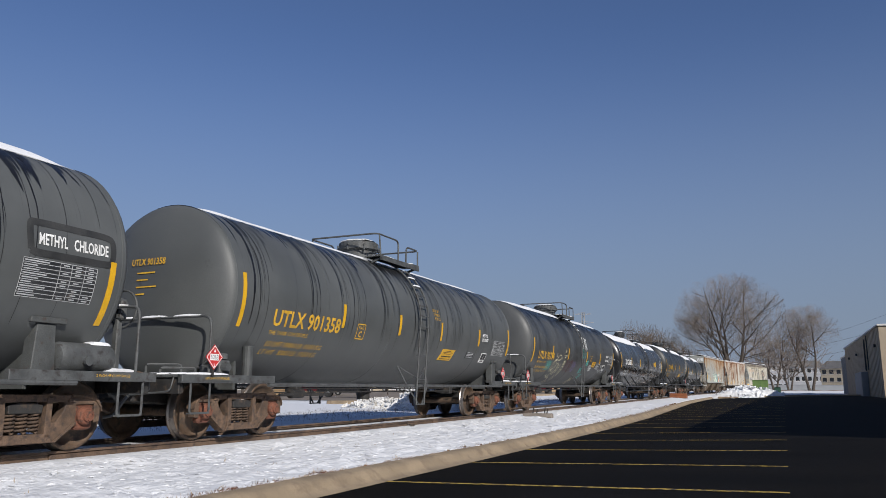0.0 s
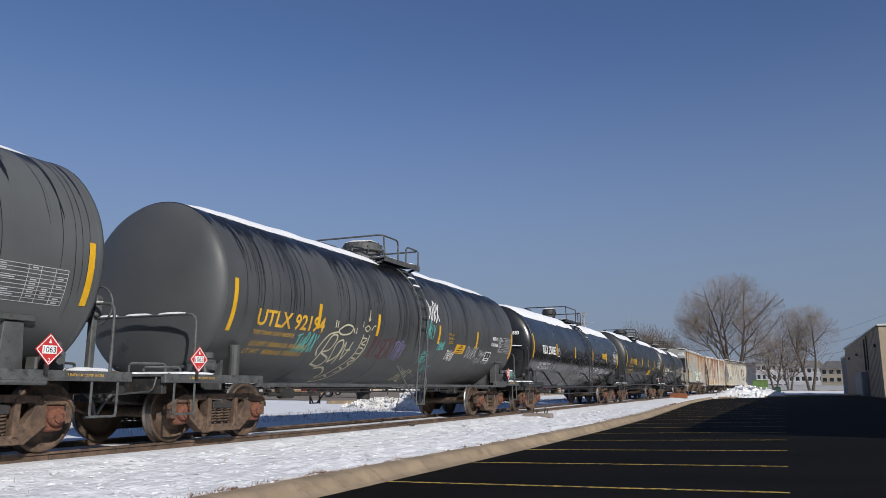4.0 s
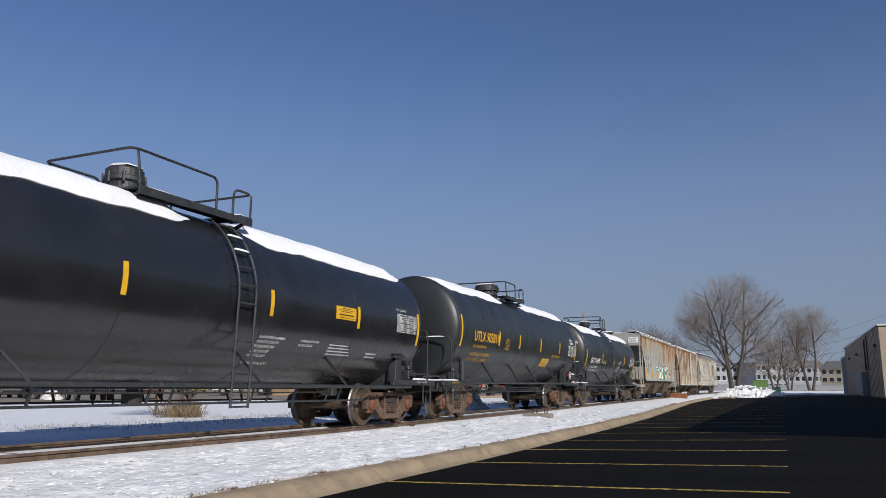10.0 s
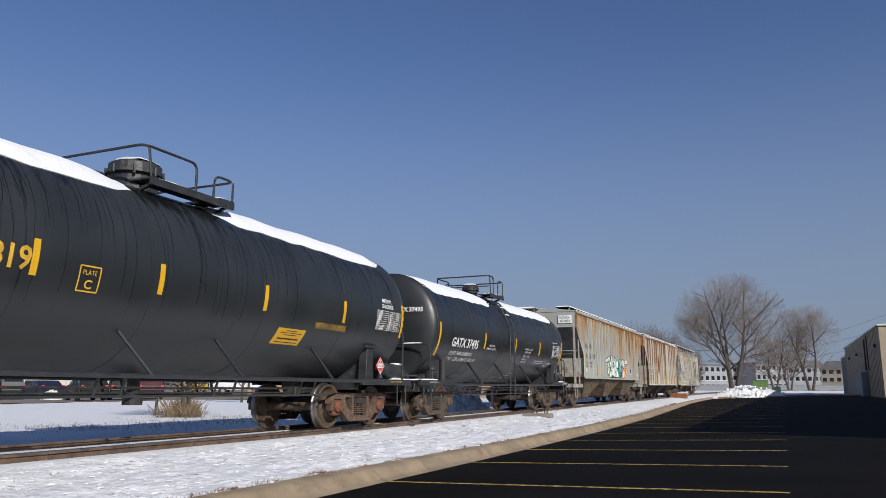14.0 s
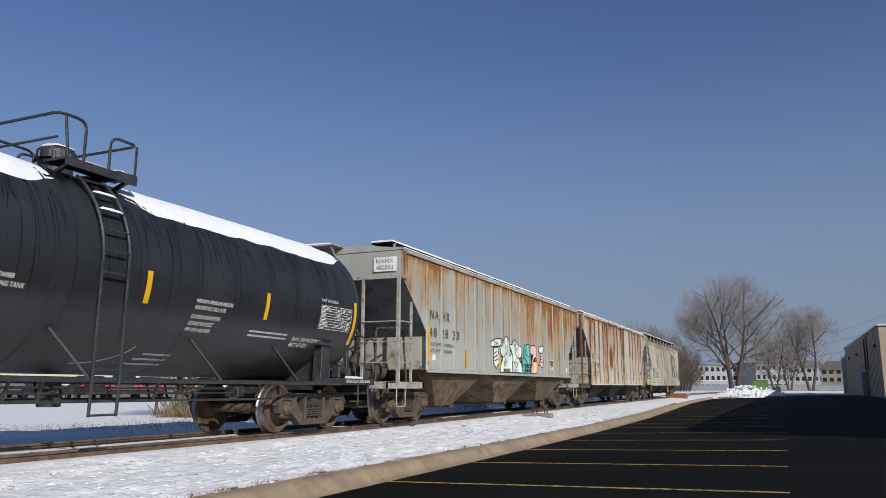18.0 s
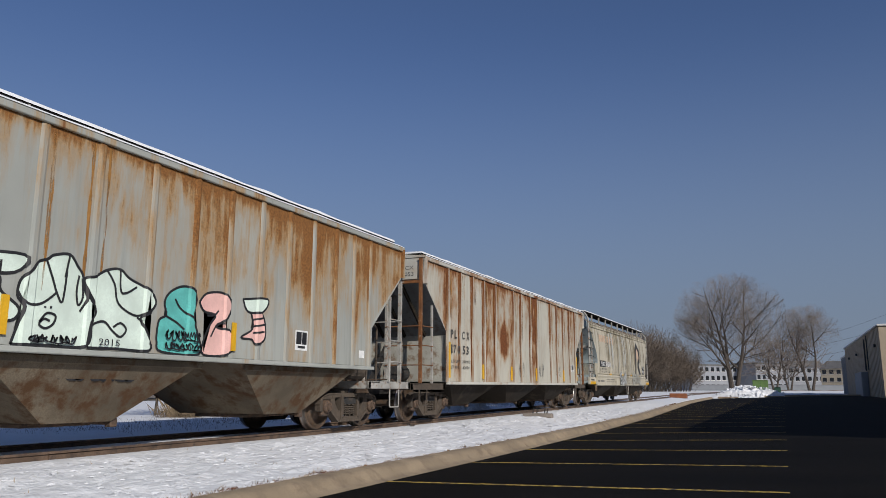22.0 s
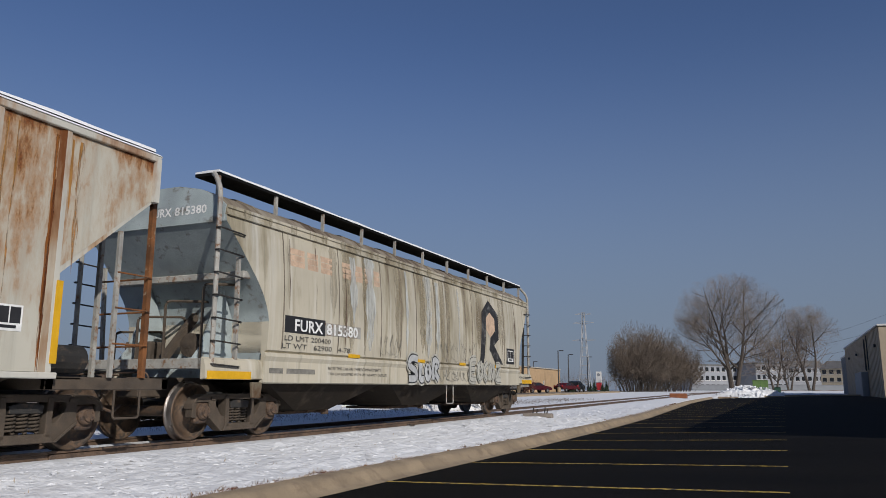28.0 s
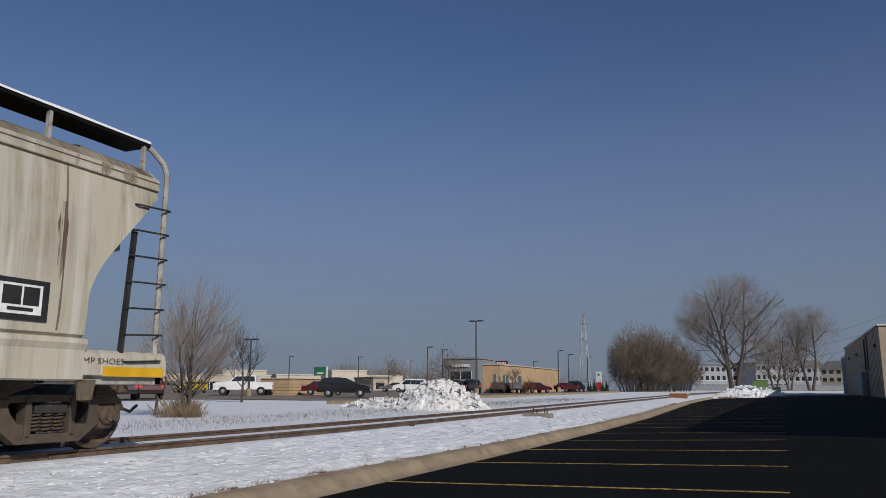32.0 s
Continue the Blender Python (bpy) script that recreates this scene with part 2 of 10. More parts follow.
def snow_mat(name, relief):
    m, nt, p = blank(name)
    v = mapped(nt, (1, 1, 1))
    a = nd(nt, "ShaderNodeTexNoise", {"Vector": v, "Scale": 3.2, "Detail": 4.0, "Roughness": 0.5}).outputs[0]
    b = nd(nt, "ShaderNodeTexNoise", {"Vector": v, "Scale": 11.0, "Detail": 3.0, "Roughness": 0.5}).outputs[0]
    c = mixc(nt, a, (0.665, 0.675, 0.69), (0.765, 0.77, 0.775))
    nt.links.new(c, p.inputs["Base Color"])
    p.inputs["Roughness"].default_value = 0.75
    p.inputs["Specular IOR Level"].default_value = 0.25
    g = nd(nt, "ShaderNodeTexNoise", {"Vector": v, "Scale": 24.0, "Detail": 4.0, "Roughness": 0.55}).outputs[0]
    pit = nd(nt, "ShaderNodeTexVoronoi", {"Vector": v, "Scale": 7.5, "Randomness": 1.0}).outputs[0]
    hgt = math_n(nt, 'ADD', a, math_n(nt, 'ADD', math_n(nt, 'MULTIPLY', b, 0.7), math_n(nt, 'ADD', math_n(nt, 'MULTIPLY', g, 0.2), math_n(nt, 'MULTIPLY', pit, 0.12))))
    bumped(nt, p, hgt, relief, 0.07)
    return m


def asphalt_mat():
    m, nt, p = blank("asphalt")
    v = mapped(nt, (1, 1, 1))
    grit = noise_fac(nt, v, 220, 2)
    patch = noise_fac(nt, mapped(nt, (0.25, 0.9, 1)), 1.0, 6)
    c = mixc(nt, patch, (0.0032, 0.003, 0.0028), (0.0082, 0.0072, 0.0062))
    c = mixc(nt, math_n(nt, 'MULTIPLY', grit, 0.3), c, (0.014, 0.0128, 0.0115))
    nt.links.new(c, p.inputs["Base Color"])
    p.inputs["Roughness"].default_value = 0.85
    p.inputs["Specular IOR Level"].default_value = 0.06
    bumped(nt, p, grit, 0.35, 0.004)
    return m


SNOW = snow_mat("snow", 0.5)
CAP_SNOW = snow_mat("cap_snow", 0.22)
ASPHALT = asphalt_mat()
OLD_ASPHALT = surface("old_asphalt", (0.20, 0.165, 0.13), 0.9, var=0.2, scale=0.3, fine=60)
KERB = surface("kerb_concrete", (0.3, 0.23, 0.15), 0.9, var=0.25, scale=1.5, fine=60, bump=0.4, col2=(0.2, 0.15, 0.10), amount=0.35)
STRIPE = surface("road_paint", (0.55, 0.36, 0.05), 0.7, var=0.3, scale=5, fine=80, col2=(0.02, 0.02, 0.02), amount=0.55)
RAIL = surface("rail_steel", (0.115, 0.075, 0.05), 0.6, var=0.35, scale=3, fine=60, col2=(0.05, 0.035, 0.028), amount=0.4)
RAILTOP = surface("rail_head", (0.16, 0.11, 0.085), 0.35, metal=0.6, var=0.3, scale=2, fine=90)
TIE = surface("tie_wood", (0.07, 0.055, 0.042), 0.9, var=0.4, scale=5, fine=50)
TRUCK = surface("truck_iron", (0.12, 0.076, 0.049), 0.8, var=0.45, scale=5, fine=70, bump=0.4, col2=(0.05, 0.035, 0.028), amount=0.45)
TRUCK_RED = surface("truck_rust", (0.16, 0.06, 0.035), 0.8, var=0.4, scale=6, fine=70, col2=(0.06, 0.035, 0.025), amount=0.35)
TRUCK_GREY = surface("truck_dust", (0.075, 0.056, 0.04), 0.85, var=0.35, scale=5, fine=70, bump=0.4, col2=(0.07, 0.055, 0.04), amount=0.4)
WHEEL = surface("wheel_steel", (0.12, 0.078, 0.05), 0.6, metal=0.2, var=0.4, scale=4, fine=60, col2=(0.05, 0.04, 0.032), amount=0.5)
TREAD = surface("wheel_tread", (0.3, 0.27, 0.25), 0.35, metal=0.9, var=0.2, scale=4, fine=60)
UNDER = surface("underframe_black", (0.022, 0.021, 0.02), 0.7, var=0.5, scale=4, fine=50, col2=(0.07, 0.05, 0.035), amount=0.25)
GREY_IRON = surface("grey_iron", (0.075, 0.079, 0.079), 0.6, var=0.3, scale=4, fine=50, col2=(0.035, 0.03, 0.028), amount=0.3)
DARK_IRON = surface("dark_iron", (0.028, 0.03, 0.032), 0.5, var=0.3, scale=4, fine=50, col2=(0.07, 0.06, 0.05), amount=0.15)
RUST_IRON = surface("rust_iron", (0.17, 0.066, 0.02), 0.85, var=0.45, scale=4, fine=60, col2=(0.3, 0.24, 0.17), amount=0.12)
PALE_IRON = surface("pale_iron", (0.33, 0.32, 0.29), 0.7, var=0.25, scale=4, fine=60, col2=(0.2, 0.11, 0.06), amount=0.3)
YELLOW = surface("yellow_reflector", (0.63, 0.35, 0.012), 0.5, var=0.12, scale=4, fine=30, bump=0)
YELLOW_INK = surface("yellow_ink", (0.62, 0.36, 0.03), 0.6, var=0.25, scale=6, fine=50, bump=0)
WHITE_INK = surface("white_ink", (0.72, 0.72, 0.70), 0.6, var=0.15, scale=6, fine=50, bump=0)
GREY_INK = surface("grey_ink", (0.42, 0.43, 0.43), 0.6, var=0.2, scale=6, fine=50, bump=0)
BLACK_INK = surface("black_ink", (0.018, 0.018, 0.02), 0.6, var=0.3, scale=6, fine=50, bump=0)
FADED_INK = surface("faded_ink", (0.07, 0.067, 0.062), 0.8, var=0.3, scale=6, fine=50, bump=0)
WORN_INK = surface("worn_ink", (0.2, 0.19, 0.165), 0.8, var=0.4, scale=6, fine=50, bump=0)
PEACH_INK = surface("peach_ink", (0.53, 0.38, 0.27), 0.8, var=0.25, scale=5, fine=50, bump=0)
RED_INK = surface("red_ink", (0.5, 0.03, 0.03), 0.5, var=0.15, scale=6, fine=50, bump=0)
TEAL_SPRAY = surface("teal_spray", (0.10, 0.42, 0.38), 0.7, var=0.2, scale=4, fine=40, bump=0)
MINT_SPRAY = surface("mint_spray", (0.62, 0.72, 0.63), 0.7, var=0.12, scale=3, fine=40, bump=0)
PINK_SPRAY = surface("pink_spray", (0.75, 0.45, 0.40), 0.7, var=0.15, scale=3, fine=40, bump=0)
CREAM_SPRAY = surface("cream_spray", (0.5, 0.47, 0.33), 0.7, var=0.2, scale=3, fine=40, bump=0)
VIOLET_SPRAY = surface("violet_spray", (0.17, 0.14, 0.26), 0.7, var=0.2, scale=3, fine=40, bump=0)
RED_SPRAY = surface("red_spray", (0.1, 0.04, 0.045), 0.7, var=0.2, scale=3, fine=40, bump=0)
BARK = surface("bark", (0.07, 0.056, 0.045), 0.95, var=0.35, scale=6, fine=40, bump=0.5)
DEAD_GRASS = surface("dead_grass", (0.19, 0.14, 0.088), 0.95, var=0.45, scale=3, fine=30, bump=0)
TWIG = surface("twig", (0.2, 0.16, 0.13), 0.95, var=0.3, scale=1, fine=9, bump=0)
BRUSH = surface("brushwood", (0.135, 0.105, 0.08), 0.95, var=0.35, scale=0.4, fine=6, bump=0)
STRAW = surface("dry_grass", (0.33, 0.235, 0.12), 0.95, var=0.4, scale=2, fine=30, bump=0)
RUSSET = surface("dead_leaves", (0.125, 0.055, 0.032), 0.95, var=0.45, scale=6, fine=30, bump=0)
GLASS = surface("dark_glass", (0.018, 0.02, 0.023), 0.08, var=0.1, scale=1, bump=0)
RUBBER = surface("rubber", (0.015, 0.015, 0.015), 0.9, var=0.3)
ALLOY = surface("alloy", (0.4, 0.4, 0.4), 0.35, metal=0.8, var=0.1)


# ---- mesh tools ----
def part(name, bm, material, parent=None, label="", smooth=False, m=None):
    """Links a bmesh as one mesh object, under a thing or a part."""
    me = bpy.data.meshes.new(name)
    bm.normal_update()
    bm.to_mesh(me)
    bm.free()
    me.materials.append(material)
    if smooth:
        me.polygons.foreach_set("use_smooth", [True] * len(me.polygons))
        me.set_sharp_from_angle(angle=radians(42))
    return put(name, me, parent, m, label)


def parts(name, bm, material, parent=None, label="", smooth=False):
    """Links every loose piece of a bmesh as a mesh object of its own."""
    bm.verts.index_update()
    seen, made = set(), []
    for v0 in bm.verts:
        if v0.index in seen:
            continue
        stack, isle = [v0], []
        seen.add(v0.index)
        while stack:
            v = stack.pop()
            isle.append(v)
            for e in v.link_edges:
                w = e.other_vert(v)
                if w.index not in seen:
                    seen.add(w.index)
                    stack.append(w)
        idx = {v.index: i for i, v in enumerate(isle)}
        faces = {f for v in isle for f in v.link_faces}
        me = bpy.data.meshes.new(name)
        me.from_pydata([v.co[:] for v in isle], [], [[idx[v.index] for v in f.verts] for f in sorted(faces, key=lambda f: f.verts[0].index)])
        me.materials.append(material)
        if smooth:
            me.polygons.foreach_set("use_smooth", [True] * len(me.polygons))
            me.set_sharp_from_angle(angle=radians(42))
        made.append(put(name, me, parent, None, label))
    bm.free()
    return made


def put(name, me, parent=None, m=None, label=""):
    ob = new(name, me)
    if parent is not None:
        ob.parent = parent
    if m is not None:
        ob.matrix_basis = m
    return tagged(ob, label)


def box(bm, x0, x1, y0, y1, z0, z1, bevel=0.0):
    vs = [bm.verts.new((x, y, z)) for x in (x0, x1) for y in (y0, y1) for z in (z0, z1)]
    fs = [bm.faces.new([vs[i] for i in q]) for q in ((0, 1, 3, 2), (4, 6, 7, 5), (0, 4, 5, 1), (2, 3, 7, 6), (0, 2, 6, 4), (1, 5, 7, 3))]
    if bevel:
        es = list({e for f in fs for e in f.edges})
        bmesh.ops.bevel(bm, geom=es, offset=bevel, segments=1, affect='EDGES')


def tube(bm, pts, r, seg=7, caps=True):
    """A round bar along a line of points."""
    pts = [Vector(p) for p in pts]
    rings = []
    up = Vector((0.13, 0.2, 0.97))
    for i, p in enumerate(pts):
        d = (pts[min(i + 1, len(pts) - 1)] - pts[max(i - 1, 0)]).normalized()
        a = d.cross(up)
        if a.length < 0.1:
            a = d.cross(Vector((1, 0, 0)))
        a.normalize()
        b = d.cross(a)
        rr = r[i] if isinstance(r, (list, tuple)) else r
        rings.append([bm.verts.new(p + (a * math.cos(t) + b * math.sin(t)) * rr) for t in [2 * math.pi * k / seg for k in range(seg)]])
    for q, s in zip(rings, rings[1:]):
        for k in range(seg):
            bm.faces.new((q[k], s[k], s[(k + 1) % seg], q[(k + 1) % seg]))
    if caps:
        bm.faces.new(rings[0])
        bm.faces.new(rings[-1][::-1])


def rounded(pts, r=0.12, n=4):
    """The line of points with its corners rounded."""
    pts = [Vector(p) for p in pts]
    out = [pts[0]]
    for a, b, c in zip(pts, pts[1:], pts[2:]):
        u, v = (a - b), (c - b)
        k = min(r, u.length * 0.45, v.length * 0.45)
        p, q = b + u.normalized() * k, b + v.normalized() * k
        for i in range(n + 1):
            t = i / n
            out.append(p * (1 - t) ** 2 + b * 2 * t * (1 - t) + q * t * t)
    return out + [pts[-1]]


def beam(bm, p, q, w, h):
    """A square bar from p to q, w wide and h deep."""
    p, q = Vector(p), Vector(q)
    d = (q - p).normalized()
    a = d.cross(Vector((0, 0, 1)))
    if a.length < 0.05:
        a = d.cross(Vector((0, 1, 0)))
    a.normalize()
    b = d.cross(a)
    v = [bm.verts.new(o + a * (i * w / 2) + b * (j * h / 2)) for o in (p, q) for i, j in ((-1, -1), (1, -1), (1, 1), (-1, 1))]
    for f in ((0, 1, 2, 3), (7, 6, 5, 4), (0, 4, 5, 1), (1, 5, 6, 2), (2, 6, 7, 3), (3, 7, 4, 0)):
        bm.faces.new([v[i] for i in f])


def prism_x(bm, poly, x0, x1, bevel=0.0):
    """A (y, z) outline made solid from x0 to x1."""
    a = [bm.verts.new((x0, y, z)) for y, z in poly]
    b = [bm.verts.new((x1, y, z)) for y, z in poly]
    n = len(poly)
    fs = [bm.faces.new(a), bm.faces.new(b[::-1])]
    for i in range(n):
        fs.append(bm.faces.new((a[i], b[i], b[(i + 1) % n], a[(i + 1) % n])))
    bmesh.ops.recalc_face_normals(bm, faces=fs)
    if bevel:
        bmesh.ops.bevel(bm, geom=list({e for f in fs for e in f.edges}), offset=bevel, segments=1, affect='EDGES')


def prism_y(bm, poly, y0, y1, scale1=1.0):
    """A (x, z) outline made solid from y0 to y1."""
    a = [bm.verts.new((x, y0, z)) for x, z in poly]
    b = [bm.verts.new((x * scale1, y1, z)) for x, z in poly]
    n = len(poly)
    fs = [bm.faces.new(a), bm.faces.new(b[::-1])]
    for i in range(n):
        fs.append(bm.faces.new((a[i], b[i], b[(i + 1) % n], a[(i + 1) % n])))
    bmesh.ops.recalc_face_normals(bm, faces=fs)


def frustum(bm, top, bottom):
    """A solid between two level rectangles (x0, x1, y0, y1, z)."""
    v = []
    for x0, x1, y0, y1, z in (top, bottom):
        v += [bm.verts.new(p) for p in ((x0, y0, z), (x1, y0, z), (x1, y1, z), (x0, y1, z))]
    fs = [bm.faces.new([v[i] for i in f]) for f in ((0, 1, 2, 3), (7, 6, 5, 4), (0, 4, 5, 1), (1, 5, 6, 2), (2, 6, 7, 3), (3, 7, 4, 0))]
    bmesh.ops.recalc_face_normals(bm, faces=fs)


def lathe(bm, profile, axis='z', seg=32, centre=(0, 0, 0)):
    """A round body: (radius, height) pairs turned about an axis."""
    rings = []
    for r, h in profile:
        ring = []
        for k in range(seg):
            t = 2 * math.pi * k / seg
            c, s = r * math.cos(t), r * math.sin(t)
            p = (c, s, h) if axis == 'z' else ((h, c, s) if axis == 'x' else (s, h, c))
            ring.append(bm.verts.new((p[0] + centre[0], p[1] + centre[1], p[2] + centre[2])))
        rings.append(ring)
    fs = []
    for a, b in zip(rings, rings[1:]):
        for k in range(seg):
            fs.append(bm.faces.new((a[k], a[(k + 1) % seg], b[(k + 1) % seg], b[k])))
    fs.append(bm.faces.new(rings[0][::-1]))
    fs.append(bm.faces.new(rings[-1]))
    bmesh.ops.recalc_face_normals(bm, faces=fs)


def thing(name, label, category, group="", m=None):
    ob = new(name)
    ob.empty_display_size = 0.2
    if m is not None:
        ob.matrix_basis = m
    return tagged(ob, label, category, group)


# ---- lettering: every line of text is cut once from the built-in font ----
LETTERS = {}


BOLD = ("UTLX 901358", "UTLX 92194", "TILX 258883", "UTLX 903819", "GATX 37495", "FURX", "815380", "METHYL", "CHLORIDE", "METHYL   CHLORIDE", "P", "L", "C", "X", "1", "7", "0", "5", "3")


def cut_letters(lines):
    made = []
    for s in lines:
        cu = bpy.data.curves.new("letters", 'FONT')
        cu.body, cu.size, cu.resolution_u, cu.offset = s, 1.0, 2, (0.022 if s in BOLD else 0.0)
        made.append((s, new("letters", cu)))
    dg = bpy.context.evaluated_depsgraph_get()
    for s, ob in made:
        me = ob.evaluated_get(dg).to_mesh()
        co = np.array([v.co[:2] for v in me.vertices])
        lo, hi = co.min(0), co.max(0)
        LETTERS[s] = ((co - lo) / (hi - lo), [tuple(p.vertices) for p in me.polygons])
        ob.evaluated_get(dg).to_mesh_clear()
    for s, ob in made:
        cu = ob.data
        bpy.data.objects.remove(ob)
        bpy.data.curves.remove(cu)


cut_letters(["UTLX 901358", "UTLX 92194", "TILX 258883", "UTLX 903819", "GATX 37495", "METHYL", "CHLORIDE", "METHYL   CHLORIDE", "THE TANK CAR PEOPLE", "METHYL CHLORIDE",
             "LD LMT 180000 LB  81650 KG", "LT WT   83000 LB  37650 KG", "LD LMT 188400 LBS  85450 KGS", "LT WT    74600 LBS  33850 KGS", "LD LMT 182500 LB  82800 KG", "LT WT   80500 LB  36500 KG",
             "LD LMT 196000 LB 88900 KG", "LT WT    67000 LB 30400 KG  NEW 7-94", "CONSULT OWNER", "BEFORE REPAIRING TANK", "PLATE", "NA HX", "NAHX", "482833", "48 28 33", "PL CX", "17053", "PLCX",
             "LD LMT  199400  LB", "LT WT    63600", "LD LMT  200000", "LT WT    63000", "FURX", "815380", "LD LMT 200400", "LT WT   62900   4-78", "1063", "2", "2 INCH HF COMP SHOES", "2 INCH TREAD COND. SHOES", "WATER CAPY", "214348 LB", "97227 KG",
             "DOT 111A100W1", "MAXIMUM OPERATING PRESSURE", "FOR HEATER COILS 15 PSI", "EXTERIOR HEATER PIPES", "NO INLET OR OUTLET", "PIPE CAPS REQUIRED", "VENT TANK WHEN UNLOADING", "NOTE THIS CAR HAS THREE COMPARTMENTS", "THIS CAR EQUIPPED WITH 5857 GRAVITY OUTLETS",
             "PAINT. SW MACROPOXY", "RECT 03-2020", "E IN HF COMP SHOES", "CAPY 25499 US GAL", "CAPY 96524 L", "4\" FIBERGLASS INSULATION", "DO NOT EXCEED 60°", "DH", "2015"] + list("NAHXPLC4823170 5".replace(" ", "")))


def wrap_point(y, z, skin, off):
    """A point of a car's near side at y, z. skin: (radius, centre) of a tank, or the x of a flat side."""
    if isinstance(skin, tuple):
        r, cz = skin
        d = max(-0.98, min(0.98, (z - cz) / r))
        return ((r + off) * math.sqrt(1 - d * d), y, cz + (r + off) * d)
    return (skin + off, y, z)


def lettering(name, s, y0, z0, w, h, skin, material, parent, slant=0.0, off=0.006, label=""):
    """A line of text: its lower left corner, width and height, laid on the car's near side."""
    co, faces = LETTERS[s]
    bm = bmesh.new()
    vs = [bm.verts.new((c[0] * w + c[1] * h * slant, c[1] * h, 0)) for c in co]
    for f in faces:
        try:
            bm.faces.new([vs[i] for i in f])
        except ValueError:
            pass
    if isinstance(skin, tuple) and h > 0.12:
        for k in range(1, 4):
            bmesh.ops.bisect_plane(bm, geom=bm.verts[:] + bm.edges[:] + bm.faces[:], plane_co=(0, h * k / 4, 0), plane_no=(0, 1, 0))
    for v in bm.verts:
        v.co = wrap_point(y0 + v.co.x, z0 + v.co.y, skin, off)
    ob = part(name, bm, material, parent, label)
    return tagged(ob, label, kind="stuff") if h < 0.12 else ob


def plate_on(bm, y0, y1, z0, z1, skin, off=0.004, tilt=0.0):
    """A thin plate that lies on the car's near side; tilt: how far its top edge leans along the car."""
    n = 5 if isinstance(skin, tuple) else 1
    rows = []
    for k in range(n + 1):
        z = z0 + (z1 - z0) * k / n
        t = tilt * k / n
        rows.append([[bm.verts.new(wrap_point(y + t, z, skin, o)) for o in (off, -0.02)] for y in (y0, y1)])
    fs = []
    for a, b in zip(rows, rows[1:]):
        fs.append(bm.faces.new((a[0][0], a[1][0], b[1][0], b[0][0])))
        fs.append(bm.faces.new((a[0][0], b[0][0], b[0][1], a[0][1])))
        fs.append(bm.faces.new((a[1][0], a[1][1], b[1][1], b[1][0])))
    fs.append(bm.faces.new((rows[-1][0][0], rows[-1][1][0], rows[-1][1][1], rows[-1][0][1])))
    fs.append(bm.faces.new((rows[0][0][0], rows[0][0][1], rows[0][1][1], rows[0][1][0])))


def ribbon(bm, line, width, skin, off=0.005):
    """A painted stroke along (y, z) points."""
    left, right = [], []
    for i, p in enumerate(line):
        a, b = line[max(i - 1, 0)], line[min(i + 1, len(line) - 1)]
        d = Vector((b[0] - a[0], b[1] - a[1]))
        d = d.normalized() if d.length else Vector((1, 0))
        w = width * 0.5
        left.append(bm.verts.new(wrap_point(p[0] - d.y * w, p[1] + d.x * w, skin, off)))
        right.append(bm.verts.new(wrap_point(p[0] + d.y * w, p[1] - d.x * w, skin, off)))
    for i in range(len(line) - 1):
        bm.faces.new((left[i], right[i], right[i + 1], left[i + 1]))


def smooth_line(pts, n=5):
    """A soft curve through (y, z) points."""
    out = []
    P = [pts[0]] + list(pts) + [pts[-1]]
    for a, b, c, d in zip(P, P[1:], P[2:], P[3:]):
        for i in range(n):
            t = i / n
            out.append(tuple(0.5 * ((2 * b[k]) + (-a[k] + c[k]) * t + (2 * a[k] - 5 * b[k] + 4 * c[k] - d[k]) * t * t + (-a[k] + 3 * b[k] - 3 * c[k] + d[k]) * t ** 3) for k in (0, 1)))
    return out + [pts[-1]]


def scrawl(parent, y0, y1, z0, z1, skin, material, seed, strokes=5, width=0.035, label="sprayed scrawl"):
    """A sprayed tag that cannot be read: loose looping strokes side by side."""
    rnd = random.Random(seed)
    bm = bmesh.new()
    step = (y1 - y0) / strokes
    pts = []
    for i in range(strokes):
        a = y0 + step * i
        pts += [(a + step * rnd.uniform(-0.15, 0.95), z0 + (z1 - z0) * t) for t in (rnd.uniform(0, 0.2), rnd.uniform(0.75, 1), rnd.uniform(0.3, 0.6), rnd.uniform(0.6, 1), rnd.uniform(0, 0.35))]
    ribbon(bm, smooth_line(pts, 6), width, skin, 0.005)
    part("graffiti", bm, material, parent, label)


